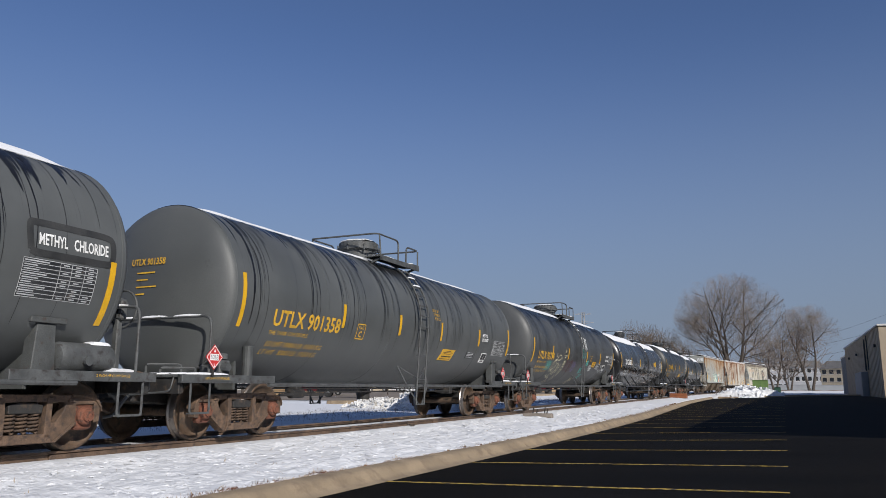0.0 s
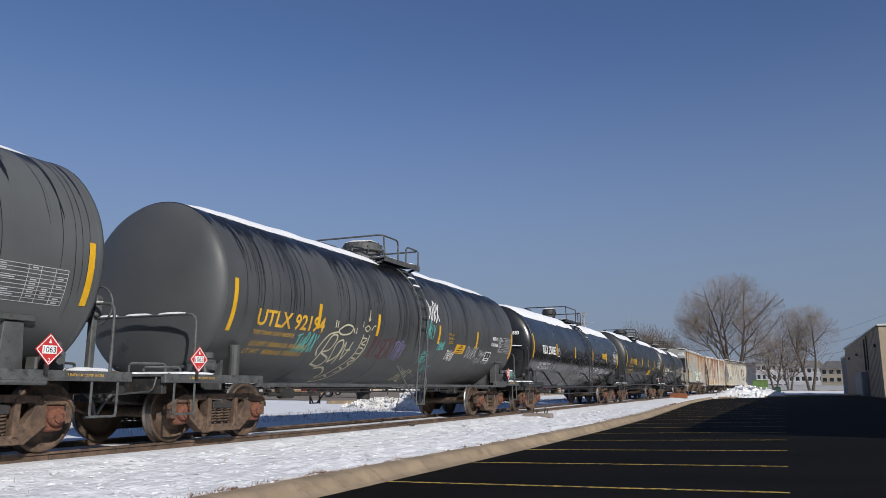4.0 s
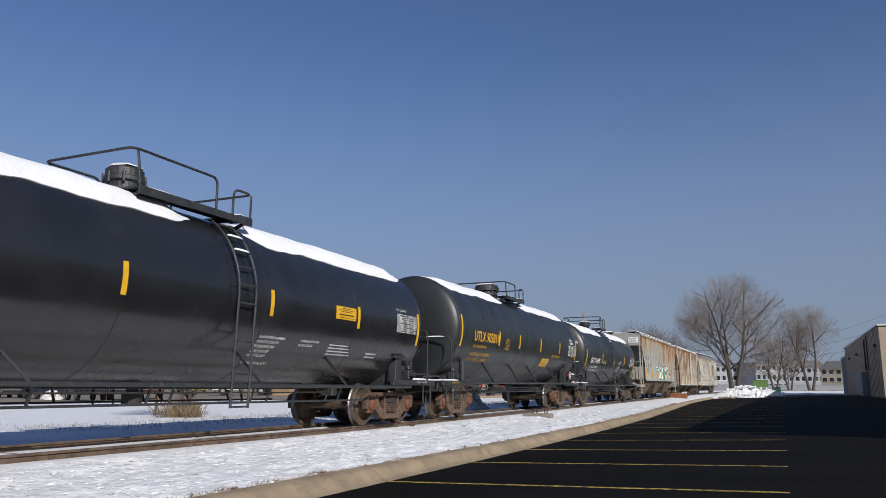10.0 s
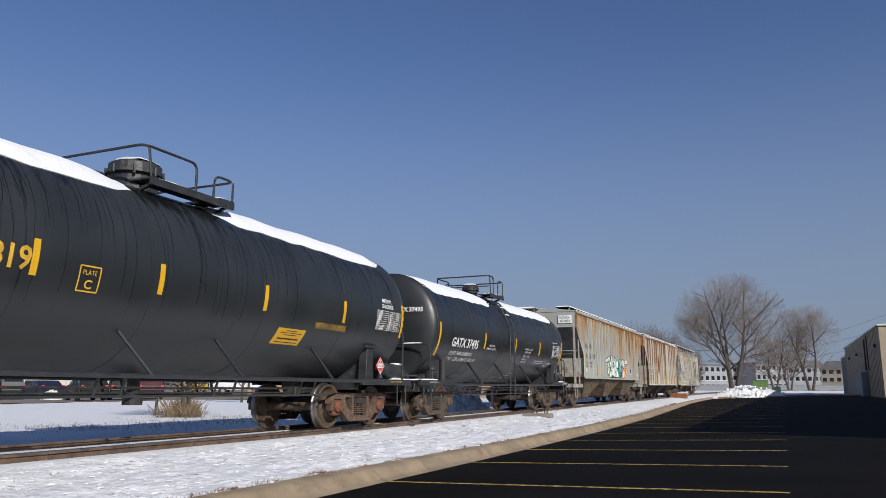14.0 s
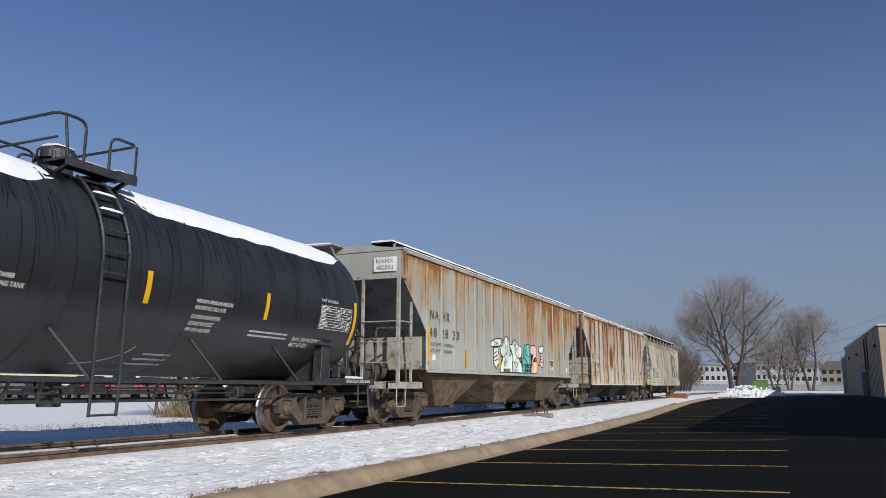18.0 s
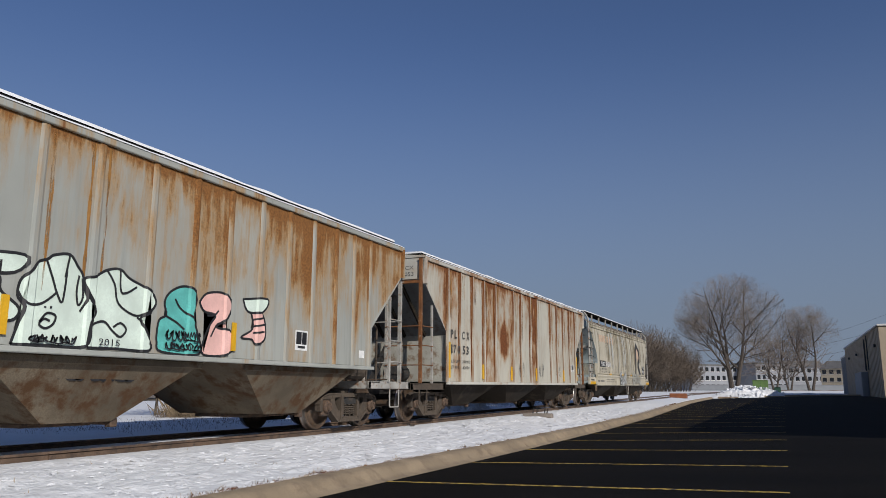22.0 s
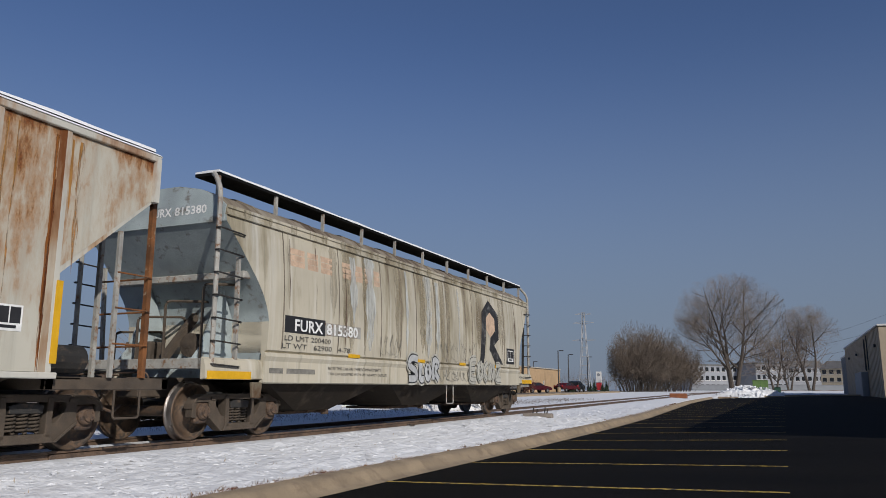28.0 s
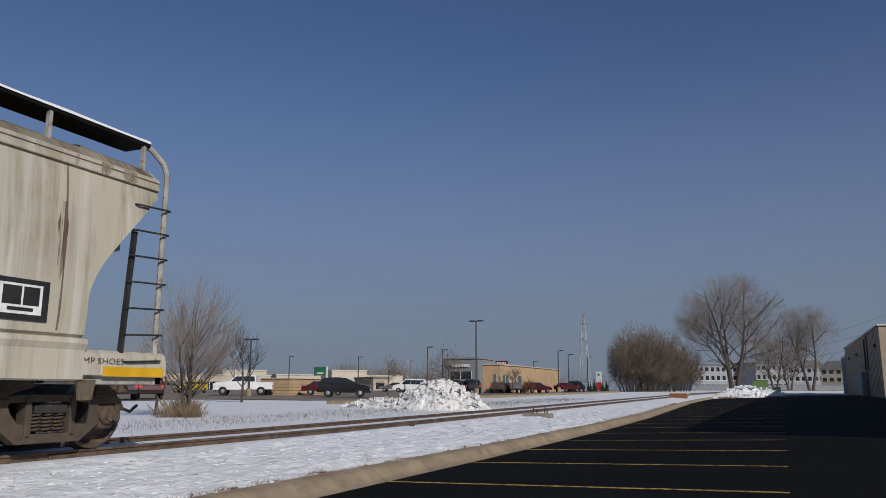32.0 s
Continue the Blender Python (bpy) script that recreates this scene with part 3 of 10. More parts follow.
SPRAY = {
    "A": (((0, 0), (0.4, 1), (0.72, 0)), ((0.1, 0.38), (0.68, 0.45))), "C": (((0.75, 0.85), (0.3, 0.95), (0.05, 0.5), (0.3, 0.05), (0.75, 0.2)),), "D": (((0.12, 0), (0.18, 1), (0.7, 0.8), (0.75, 0.35), (0.05, 0.02)),),
    "E": (((0.7, 1), (0.1, 0.95), (0.1, 0.05), (0.75, 0)), ((0.1, 0.5), (0.6, 0.52))), "H": (((0.15, 1), (0.1, 0)), ((0.72, 1), (0.65, 0)), ((0.05, 0.48), (0.75, 0.55))), "I": (((0.4, 0.8), (0.38, 0)), ((0.4, 1), (0.42, 0.95))),
    "K": (((0.15, 1), (0.1, 0)), ((0.75, 0.95), (0.15, 0.42), (0.85, -0.05))), "L": (((0.2, 1), (0.12, 0.05), (0.7, 0.0)),), "M": (((0, 0), (0.15, 1), (0.4, 0.3), (0.65, 1), (0.8, 0)),), "N": (((0.05, 0), (0.15, 1), (0.6, 0), (0.72, 1)),),
    "R": (((0.1, 0), (0.16, 1), (0.65, 0.85), (0.5, 0.5), (0.15, 0.45), (0.8, -0.05)),), "S": (((0.72, 0.9), (0.2, 0.95), (0.15, 0.6), (0.65, 0.45), (0.6, 0.05), (0.05, 0.1)),), "T": (((-0.05, 0.88), (0.95, 1)), ((0.45, 0.95), (0.35, 0))),
    "U": (((0.1, 0.85), (0.05, 0.2), (0.35, 0), (0.6, 0.3), (0.68, 0.85)),), "X": (((0, 1), (0.75, 0)), ((0.8, 1), (0, 0))), "Y": (((0, 1), (0.4, 0.5)), ((0.85, 1), (0.25, -0.1))), "Z": (((0, 0.95), (0.75, 1), (0.05, 0.05), (0.85, 0)),), "4": (((0.15, 1), (0.05, 0.45), (0.75, 0.45)), ((0.6, 0.9), (0.55, 0))), " ": (),
}


def sprayed_word(parent, word, y0, y1, z0, z1, skin, material, width, seed=1, slant=0.12, label="sprayed tag"):
    """A tag written freehand with a spray can, letter by letter."""
    rnd = random.Random(seed)
    bm = bmesh.new()
    step, h = (y1 - y0) / len(word), z1 - z0
    k = 0
    for i, c in enumerate(word):
        dz, sc = rnd.uniform(-0.08, 0.08) * h, rnd.uniform(0.85, 1.15)
        for stroke in SPRAY[c]:
            pts = [(y0 + step * (i + u * 0.98) + v * h * slant + rnd.uniform(-0.03, 0.03) * step, z0 + dz + v * h * sc) for u, v in stroke]
            ribbon(bm, smooth_line(pts, 4), width, skin, 0.005 + 0.0002 * (k % 8))
            k += 1
    part("graffiti", bm, material, parent, label)


def sprayed_lines(parent, strokes, skin, material, width, label="sprayed drawing"):
    bm = bmesh.new()
    for k, line in enumerate(strokes):
        ribbon(bm, smooth_line(line, 5), width, skin, 0.005 + 0.0002 * (k % 8))
    part("graffiti", bm, material, parent, label)


def side_runs(car, runs, skin_at, material, seed, label):
    """Runs down a flat or bulged side. runs: y, top, foot, width. skin_at: the side's x at a height."""
    bm = bmesh.new()
    rnd = random.Random(seed)
    for i, (y, z1, z0, w) in enumerate(runs):
        n = max(5, int((z1 - z0) / 0.1))
        ph, prev = rnd.random() * 60, None
        for k in range(n + 1):
            t = k / n
            z = z1 + (z0 - z1) * t
            h = w * 0.5 * (0.7 + 0.55 * noise.noise((z * 3.1, ph, 2)) + 0.3 * noise.noise((z * 9.0, ph, 7))) * min(1.0, (1 - t) * 3.5 + 0.12)
            yc = y + 0.012 * noise.noise((z * 1.7, ph, 5))
            cur = [bm.verts.new((skin_at(z) + 0.002 + 0.0003 * (i % 16), yc + q * h, z)) for q in (-1, 1)]
            if prev:
                bm.faces.new((prev[0], prev[1], cur[1], cur[0]))
            prev = cur
    tagged(part("stain", bm, material, car, label), kind="stuff")


# ---- the line of the track and the lie of the land ----
TRACK_X, CURVE_AT, CURVE_R, GRADE, GRADE_AT = -9.57, 80.0, 330.0, 0.0065, 12.0


def rise(y):
    """How far the land has risen along the track."""
    d = max(0.0, min(y, 170.0) - GRADE_AT)
    return GRADE * d * d / (d + 6.0)


def track_point(s):
    """The middle of the track, at the rail tops, s metres along it, and its heading."""
    if s <= CURVE_AT:
        return Vector((TRACK_X, s, rise(s))), 0.0
    t = (s - CURVE_AT) / CURVE_R
    y = CURVE_AT + CURVE_R * math.sin(t)
    return Vector((TRACK_X + CURVE_R * (1 - math.cos(t)), y, rise(y))), t


def track_x(y):
    if y <= CURVE_AT:
        return TRACK_X
    q = min(0.9, (y - CURVE_AT) / CURVE_R)
    return TRACK_X + CURVE_R * (1 - math.sqrt(1 - q * q))


KERB_LINE = ((-30.0, -4.62), (2.0, -4.62), (22.0, -4.68), (30.0, -4.85), (42.0, -5.45), (58.0, -6.25), (70.0, -6.45), (80.0, -6.4))


def kerb_x(y):
    for (a, p), (b, q) in zip(KERB_LINE, KERB_LINE[1:]):
        if y <= b:
            t = max(0.0, (y - a) / (b - a))
            return p + (q - p) * t
    return -6.4


def lot_z(x, y):
    return -0.15 + 0.035 * max(-7.0, min(x, 3.0)) + rise(y)


LOT_END = 80.0


def step01(v, a, b):
    t = max(0.0, min(1.0, (v - a) / (b - a)))
    return t * t * (3 - 2 * t)


def land_z(x, y):
    """The height of the snow sheet."""
    r = rise(y)
    tx = track_x(y)
    k = kerb_x(y)
    if x > k - 0.36 and y < LOT_END + 0.5:
        return lot_z(x, y) - 0.35
    far = 0.04 * step01(-x, 16, 62) * step01(y, 38, 62)
    base = -0.13 + r
    d = abs(x - tx)
    n = noise.noise((x * 0.35, y * 0.35, 1.0)) * 0.05 * step01(d, 1.6, 4)
    near_kerb = 0.0
    if x < k and y < LOT_END:
        near_kerb = -0.05 * (1 - step01(k - x, 0.3, 1.6))
    if d < 0.62:
        base = r - 0.075
    elif d < 0.95:
        base = r - 0.135
    elif d < 2.0:
        base = r - 0.075 - 0.075 * step01(d, 1.1, 2.0)
    else:
        base = r - 0.15
    if x > tx + 0.9:
        base = r - 0.085 - 0.07 * step01(x - tx, 1.0, 2.6)
    fine = 0.0
    if -9.0 < x < k and y < 45:
        fine = 0.045 * noise.noise((x * 2.0, y * 1.6, 3.0)) + 0.05 * max(-0.25, noise.noise((x * 4.6, y * 3.6, 9.0))) + 0.022 * noise.noise((x * 8.5, y * 7.5, 5.0))
        fine *= step01(x - tx, 0.95, 1.6) * 0.9
    elif d > 0.95:
        fine = 0.03 * noise.noise((x * 1.7, y * 1.7, 3.0)) + 0.012 * noise.noise((x * 6, y * 6, 3.0))
    return base + far + n * 0.6 + fine + near_kerb


def lines(*spans):
    out = []
    for a, b, step in spans:
        n = max(1, round((b - a) / step))
        out += [a + (b - a) * i / n for i in range(n)]
    return out + [spans[-1][1]]


def ground_sheet():
    xs = lines((-3000, -600, 400), (-600, -120, 60), (-120, -40, 8), (-40, -16, 1.0), (-16, -11.2, 0.3), (-11.2, -8.6, 0.1), (-8.6, -4.9, 0.075), (-4.9, -4.2, 0.2), (-4.2, 10, 2.4), (10, 60, 10), (60, 300, 60), (300, 3000, 450))
    ys = lines((-3000, -200, 400), (-200, -20, 30), (-20, 2, 2.0), (2, 14, 0.085), (14, 26, 0.13), (26, 45, 0.3), (45, 100, 1.0), (100, 200, 5), (200, 600, 50), (600, 4000, 400))
    verts = [(x, y, land_z(x, y)) for y in ys for x in xs]
    w = len(xs)
    faces = [(j * w + i, j * w + i + 1, (j + 1) * w + i + 1, (j + 1) * w + i) for j in range(len(ys) - 1) for i in range(w - 1)]
    me = bpy.data.meshes.new("ground")
    me.from_pydata(verts, [], faces)
    me.materials.append(SNOW)
    me.polygons.foreach_set("use_smooth", [True] * len(me.polygons))
    tagged(new("ground", me), "snow-covered ground, trampled beside the track", "ground", kind="structure")


ground_sheet()


def snow_lumps():
    """The trampled verge is full of small rounded clumps."""
    rnd = random.Random(14)
    v, f = [], []
    for k in range(7000):
        y = 3.2 + 34.0 * rnd.random() ** 1.7
        x = rnd.uniform(-8.35, kerb_x(y) - 0.4)
        if noise.noise((x * 1.3, y * 1.3, 6.0)) < rnd.uniform(-0.55, 0.2):
            continue
        r = rnd.uniform(0.018, 0.045) * (1 + 0.012 * y)
        h = r * rnd.uniform(0.15, 0.38)
        z = land_z(x, y) - 0.006
        sx, sy, o = rnd.uniform(0.8, 1.5), rnd.uniform(0.8, 1.4), rnd.random() * 6
        s = len(v)
        for q, t in ((1.0, 0.0), (0.72, 0.62)):
            for i in range(6):
                a = o + math.pi * i / 3
                w = q * r * rnd.uniform(0.8, 1.2)
                v.append((x + w * sx * math.cos(a), y + w * sy * math.sin(a), z + h * t))
        v.append((x, y, z + h))
        for i in range(6):
            j = (i + 1) % 6
            f += [(s + i, s + j, s + 6 + j, s + 6 + i), (s + 6 + i, s + 6 + j, s + 12)]
    me = bpy.data.meshes.new("snow_clumps")
    me.from_pydata(v, [], f)
    me.materials.append(SNOW)
    me.polygons.foreach_set("use_smooth", [True] * len(me.polygons))
    tagged(new("snow_clumps", me), "small clumps of trampled snow", "snow", kind="stuff")


snow_lumps()


def parking_lot():
    xs = lines((-7, 3, 1.0), (3, 60, 8))
    ys = lines((-60, 0, 6), (0, LOT_END, 2.0))
    verts, faces = [], []
    for y in ys:
        k = kerb_x(y)
        for x in xs:
            px = k + (x + 7.0) / 10.0 * (3.0 - k) if x <= 3 else x
            verts.append((px, y, lot_z(px, y)))
    w = len(xs)
    for j in range(len(ys) - 1):
        for i in range(w - 1):
            faces.append((j * w + i, j * w + i + 1, (j + 1) * w + i + 1, (j + 1) * w + i))
    me = bpy.data.meshes.new("road")
    me.from_pydata(verts, [], faces)
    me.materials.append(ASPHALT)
    tagged(new("road", me), "black asphalt of a sloping car park", "road", kind="structure")
    # bay lines
    for i in range(22):
        y = 5.36 + i * 2.78
        bm = bmesh.new()
        n = 14
        dx = 0.088
        prev = None
        for j in range(n + 1):
            x = -0.02 + (kerb_x(y) + 0.03 + 0.02) * j / n
            yy = y - x * dx
            wob = 0.012 * noise.noise((x * 1.5, y, 2.0))
            a = bm.verts.new((x, yy - 0.05 + wob, lot_z(x, yy) + 0.004))
            b = bm.verts.new((x, yy + 0.05 + wob, lot_z(x, yy) + 0.004))
            if prev:
                bm.faces.new((prev[0], prev[1], b, a))
            prev = (a, b)
        tagged(part("bay_line", bm, STRIPE), "worn yellow line painted on black asphalt", "road marking", "bay lines of the car park", "structure")


parking_lot()


def kerb():
    """Concrete kerb in cast lengths."""
    root = tagged(new("kerb"), "tan concrete kerb along the car park", "kerb", kind="structure")
    prof = ((0.1, 0.006), (0.0, 0.02), (-0.045, 0.05), (-0.08, 0.1), (-0.12, 0.135), (-0.18, 0.152), (-0.32, 0.158), (-0.36, 0.02), (-0.36, -0.2), (0.1, -0.2))
    y = -6.0
    while y < LOT_END - 0.2:
        y1 = min(LOT_END, y + 3.0)
        bm = bmesh.new()
        rings = []
        n = 4
        for j in range(n + 1):
            yy = y + 0.004 + (y1 - y - 0.008) * j / n
            k = kerb_x(yy)
            w = 0.006 * noise.noise((yy * 1.3, 0, 4))
            rings.append([bm.verts.new((k + u + w, yy, lot_z(k, yy) + v + w)) for u, v in prof])
        m = len(prof)
        for a, b in zip(rings, rings[1:]):
            for i in range(m):
                bm.faces.new((a[i], a[(i + 1) % m], b[(i + 1) % m], b[i]))
        bm.faces.new(rings[0][::-1])
        bm.faces.new(rings[-1])
        bmesh.ops.recalc_face_normals(bm, faces=bm.faces[:])
        part("kerbstone", bm, KERB, root, smooth=True)
        y = y1
    # the kerb turns along the end of the car park
    x = -6.0
    while x < 7.0:
        bm = bmesh.new()
        box(bm, x + 0.01, x + 2.99, LOT_END, LOT_END + 0.3, lot_z(x + 1.5, LOT_END) - 0.2, lot_z(x + 1.5, LOT_END) + 0.13, 0.03)
        part("kerbstone", bm, KERB, root)
        x += 3.0


kerb()


def track():
    """Two rails on ties, all but the rails under snow."""
    head = ((-0.035, 0.0), (0.035, 0.0), (0.037, -0.03), (0.012, -0.042), (0.010, -0.13), (0.068, -0.15), (0.068, -0.172), (-0.068, -0.172), (-0.068, -0.15), (-0.010, -0.13), (-0.012, -0.042), (-0.037, -0.03))
    root = tagged(new("track"), "rusty railway track half buried in snow", "railway track", kind="structure")
    for side in (-0.7525, 0.7525):
        s = -40.0
        while s < 260.0:
            s1 = s + 11.9
            bm = bmesh.new()
            rings = []
            n = 6 if s > 70 else 2
            for j in range(n + 1):
                p, t = track_point(s + (s1 - s) * j / n)
                nx, ny = math.cos(t), -math.sin(t)
                rings.append([bm.verts.new((p.x + nx * (side + u), p.y + ny * (side + u), p.z + v)) for u, v in head])
            m = len(head)
            for a, b in zip(rings, rings[1:]):
                for i in range(m):
                    f = bm.faces.new((a[i], b[i], b[(i + 1) % m], a[(i + 1) % m]))
                    f.material_index = 1 if i == 0 else 0
            bm.faces.new(rings[0])
            bm.faces.new(rings[-1][::-1])
            bmesh.ops.recalc_face_normals(bm, faces=bm.faces[:])
            ob = part("rail", bm, RAIL, root)
            ob.data.materials.append(RAILTOP)
            if -5 < s < 60:
                bm = bmesh.new()
                p, t = track_point(s1)
                for q in (-0.03, 0.03):
                    box(bm, p.x + side + q - 0.012, p.x + side + q + 0.012, p.y - 0.45, p.y + 0.45, p.z - 0.14, p.z - 0.045)
                part("joint_bar", bm, RAIL, root)
            s = s1 + 0.008
    bm = bmesh.new()
    s = -20.0
    while s < 120:
        p, t = track_point(s)
        tie = bmesh.new()
        box(tie, -1.3, 1.3, -0.11, 0.11, -0.33, -0.172)
        me = bpy.data.meshes.new("tie")
        tie.to_mesh(me)
        tie.free()
        me.transform(Matrix.Translation(p) @ Matrix.Rotation(-t, 4, 'Z'))
        bm.from_mesh(me)
        bpy.data.meshes.remove(me)
        s += 0.55
    tagged(part("ties", bm, TIE, root), kind="stuff")


track()


# ---- railway cars: shared running gear ----
WHEEL_R, BASE = 0.457, 1.778


def wheel_mesh():
    bm = bmesh.new()
    # outer face at +x; flange at the inner side
    lathe(bm, [(0.02, 0.10), (0.10, 0.10), (0.115, 0.085), (0.13, 0.03), (0.30, 0.0), (0.385, 0.035), (0.40, 0.075), (0.447, 0.08), (0.452, 0.07), (0.457, 0.0), (0.458, -0.03), (0.485, -0.04), (0.485, -0.06), (0.47, -0.068), (0.40, -0.065), (0.385, -0.04), (0.30, -0.03), (0.13, -0.01), (0.11, -0.06), (0.02, -0.06)], 'x', 40)
    me = bpy.data.meshes.new("wheel")
    bm.normal_update()
    bm.to_mesh(me)
    bm.free()
    me.materials.append(WHEEL)
    me.materials.append(TREAD)
    for p in me.polygons:
        c = p.center
        r = math.hypot(c.y, c.z)
        p.use_smooth = len(p.vertices) == 4
        if r > 0.45 and -0.04 < c.x < 0.07:
            p.material_index = 1
    return me


def simple_mesh(name, build, material, smooth=False):
    bm = bmesh.new()
    build(bm)
    bm.normal_update()
    me = bpy.data.meshes.new(name)
    bm.to_mesh(me)
    bm.free()
    me.materials.append(material)
    if smooth:
        me.polygons.foreach_set("use_smooth", [True] * len(me.polygons))
    return me


def build_axle(bm):
    lathe(bm, [(0.075, -1.0), (0.075, -0.86), (0.10, -0.70), (0.09, -0.6), (0.082, 0.0), (0.09, 0.6), (0.10, 0.70), (0.075, 0.86), (0.075, 1.0)], 'x', 14)


def build_cap(bm):
    lathe(bm, [(0.12, 0.0), (0.125, 0.16), (0.11, 0.19), (0.085, 0.20), (0.08, 0.23), (0.03, 0.235)], 'x', 16)
    for k in range(3):
        t = 2 * math.pi * k / 3 + 0.5
        lathe(bm, [(0.018, 0.19), (0.018, 0.245)], 'x', 6, (0, 0.055 * math.cos(t), 0.055 * math.sin(t)))


def build_frame(bm):
    """A cast side frame: its middle at y 0, seen from outside, rail top at z 0."""
    t0, t1 = -0.065, 0.075
    for s in (-1, 1):
        # the cheek: a web with one window, from the spring seat up to the jaws round the bearing
        cheek = [(0.35, 0.145), (0.44, 0.145), (0.69, 0.33), (0.745, 0.37), (0.745, 0.6), (1.035, 0.6), (1.035, 0.36), (1.13, 0.37), (1.13, 0.57), (1.06, 0.67), (0.9, 0.715), (0.35, 0.735), (0.35, 0.645), (0.56, 0.635), (0.585, 0.6), (0.56, 0.52), (0.44, 0.38), (0.35, 0.37)]
        prism_x(bm, [(s * y, z) for y, z in cheek], t0, t1, 0.009)
        # raised rim over the jaw and along the slope
        prism_x(bm, [(s * y, z) for y, z in ((0.66, 0.735), (0.92, 0.722), (1.08, 0.672), (1.15, 0.57), (1.15, 0.5), (1.12, 0.56), (1.05, 0.645), (0.9, 0.69), (0.66, 0.7))], t0 - 0.02, t1 + 0.022, 0.006)
        prism_x(bm, [(s * y, z) for y, z in ((0.4, 0.135), (0.46, 0.135), (0.76, 0.36), (0.73, 0.385))], t0 - 0.015, t1 + 0.018, 0.005)
        # column
        prism_x(bm, [(s * 0.37, 0.7), (s * 0.29, 0.7), (s * 0.275, 0.45), (s * 0.275, 0.2), (s * 0.36, 0.2), (s * 0.365, 0.45)], t0 - 0.01, t1 + 0.03, 0.009)
        box(bm, t1, t1 + 0.018, s * 0.66 - 0.05, s * 0.66 + 0.05, 0.63, 0.68, 0.005)
    prism_x(bm, [(-0.36, 0.64), (0.36, 0.64), (0.36, 0.735), (-0.36, 0.735)], t0, t1 + 0.01, 0.009)
    prism_x(bm, [(-0.42, 0.135), (0.42, 0.135), (0.34, 0.25), (-0.34, 0.25)], t0 - 0.03, t1 + 0.03, 0.01)


def build_bolster(bm):
    prism_x(bm, [(-0.23, 0.50), (0.23, 0.50), (0.24, 0.60), (0.12, 0.63), (-0.12, 0.63), (-0.24, 0.60)], -1.08, 1.08, 0.01)
    prism_x(bm, [(-0.24, 0.40), (0.24, 0.40), (0.24, 0.76), (-0.24, 0.76)], -0.5, 0.5, 0.02)
    for s in (-1, 1):
        lathe(bm, [(0.06, 0), (0.06, 0.9)], 'y', 8, (0.35 * s, -0.45, 0.4))
        box(bm, -0.8, 0.8, s * 0.42 - 0.05, s * 0.42 + 0.05, 0.33, 0.43, 0.01)


def build_coils(bm):
    for k in range(3):
        pts = []
        n = 44
        for i in range(n + 1):
            a = 2 * math.pi * 5.2 * i / n
            pts.append((0.0 + 0.07 * math.cos(a), (k - 1) * 0.165 + 0.07 * math.sin(a), 0.262 + 0.235 * i / n))
        tube(bm, pts, 0.0165, 5)


def build_adapter(bm):
    prism_x(bm, [(-0.15, 0.30), (-0.15, 0.60), (0.15, 0.60), (0.15, 0.30), (0.10, 0.27), (-0.10, 0.27)], -0.06, 0.05, 0.02)


WHEEL_ME = wheel_mesh()
AXLE_ME = simple_mesh("axle", build_axle, WHEEL, True)
BOLSTER_ME = simple_mesh("truck_bolster", build_bolster, UNDER)
GEAR = {}
for key, iron, red in (("rust", TRUCK, TRUCK_RED), ("dust", TRUCK_GREY, TRUCK)):
    GEAR[key] = (simple_mesh("side_frame", build_frame, iron), simple_mesh("spring_nest", build_coils, iron, True), simple_mesh("bearing", build_adapter, red), simple_mesh("end_cap", build_cap, red))


def truck(car, y, gear):
    """A two-axle truck under the car at y."""
    frame_me, coil_me, adapter_me, cap_me = GEAR[gear]
    b = put("truck", BOLSTER_ME, car, Matrix.Translation((0, y, 0)), "cast iron railway truck with coil springs")
    for s in (1, -1):
        flip = Matrix.Rotation(0 if s > 0 else math.pi, 4, 'Z')
        put("side_frame", frame_me, b, Matrix.Translation((s * 0.985, 0, 0)) @ flip)
        put("spring_nest", coil_me, b, Matrix.Translation((s * 0.985, 0, 0)) @ flip)
        for a in (-BASE / 2, BASE / 2):
            put("bearing", adapter_me, b, Matrix.Translation((s * 0.985, a, 0)) @ flip)
    sets = []
    for a in (-BASE / 2, BASE / 2):
        w = put("wheelset", AXLE_ME, car, Matrix.Translation((0, y + a, WHEEL_R)), "rusty steel axle with two wheels")
        for s in (1, -1):
            flip = Matrix.Rotation(0 if s > 0 else math.pi, 4, 'Z')
            put("wheel", WHEEL_ME, w, Matrix.Translation((s * 0.752, 0, 0)) @ flip)
            put("end_cap", cap_me, w, Matrix.Translation((s * 0.915, 0, 0)) @ flip)
        sets.append((w, y + a))
    return sets


def build_coupler(bm):
    prism_x(bm, [(-0.75, 0.78), (0.0, 0.78), (0.0, 0.98), (-0.75, 0.98)], -0.09, 0.09, 0.015)
    prism_x(bm, [(-0.02, 0.72), (0.16, 0.74), (0.16, 1.0), (-0.02, 1.02)], -0.02, 0.16, 0.03)
    prism_x(bm, [(-0.02, 0.74), (0.10, 0.76), (0.10, 0.98), (-0.02, 1.0)], -0.17, -0.04, 0.03)
    tube(bm, [(0.28, -0.3, 0.72), (0.3, -0.1, 0.52), (0.25, 0.12, 0.46), (0.2, 0.3, 0.55)], 0.025, 7)
    tube(bm, rounded([(-0.2, -0.15, 1.02), (0.4, -0.15, 1.04), (1.2, -0.15, 1.04), (1.2, -0.15, 0.8)]), 0.014, 6)


COUPLER_ME = simple_mesh("coupler", build_coupler, TRUCK)


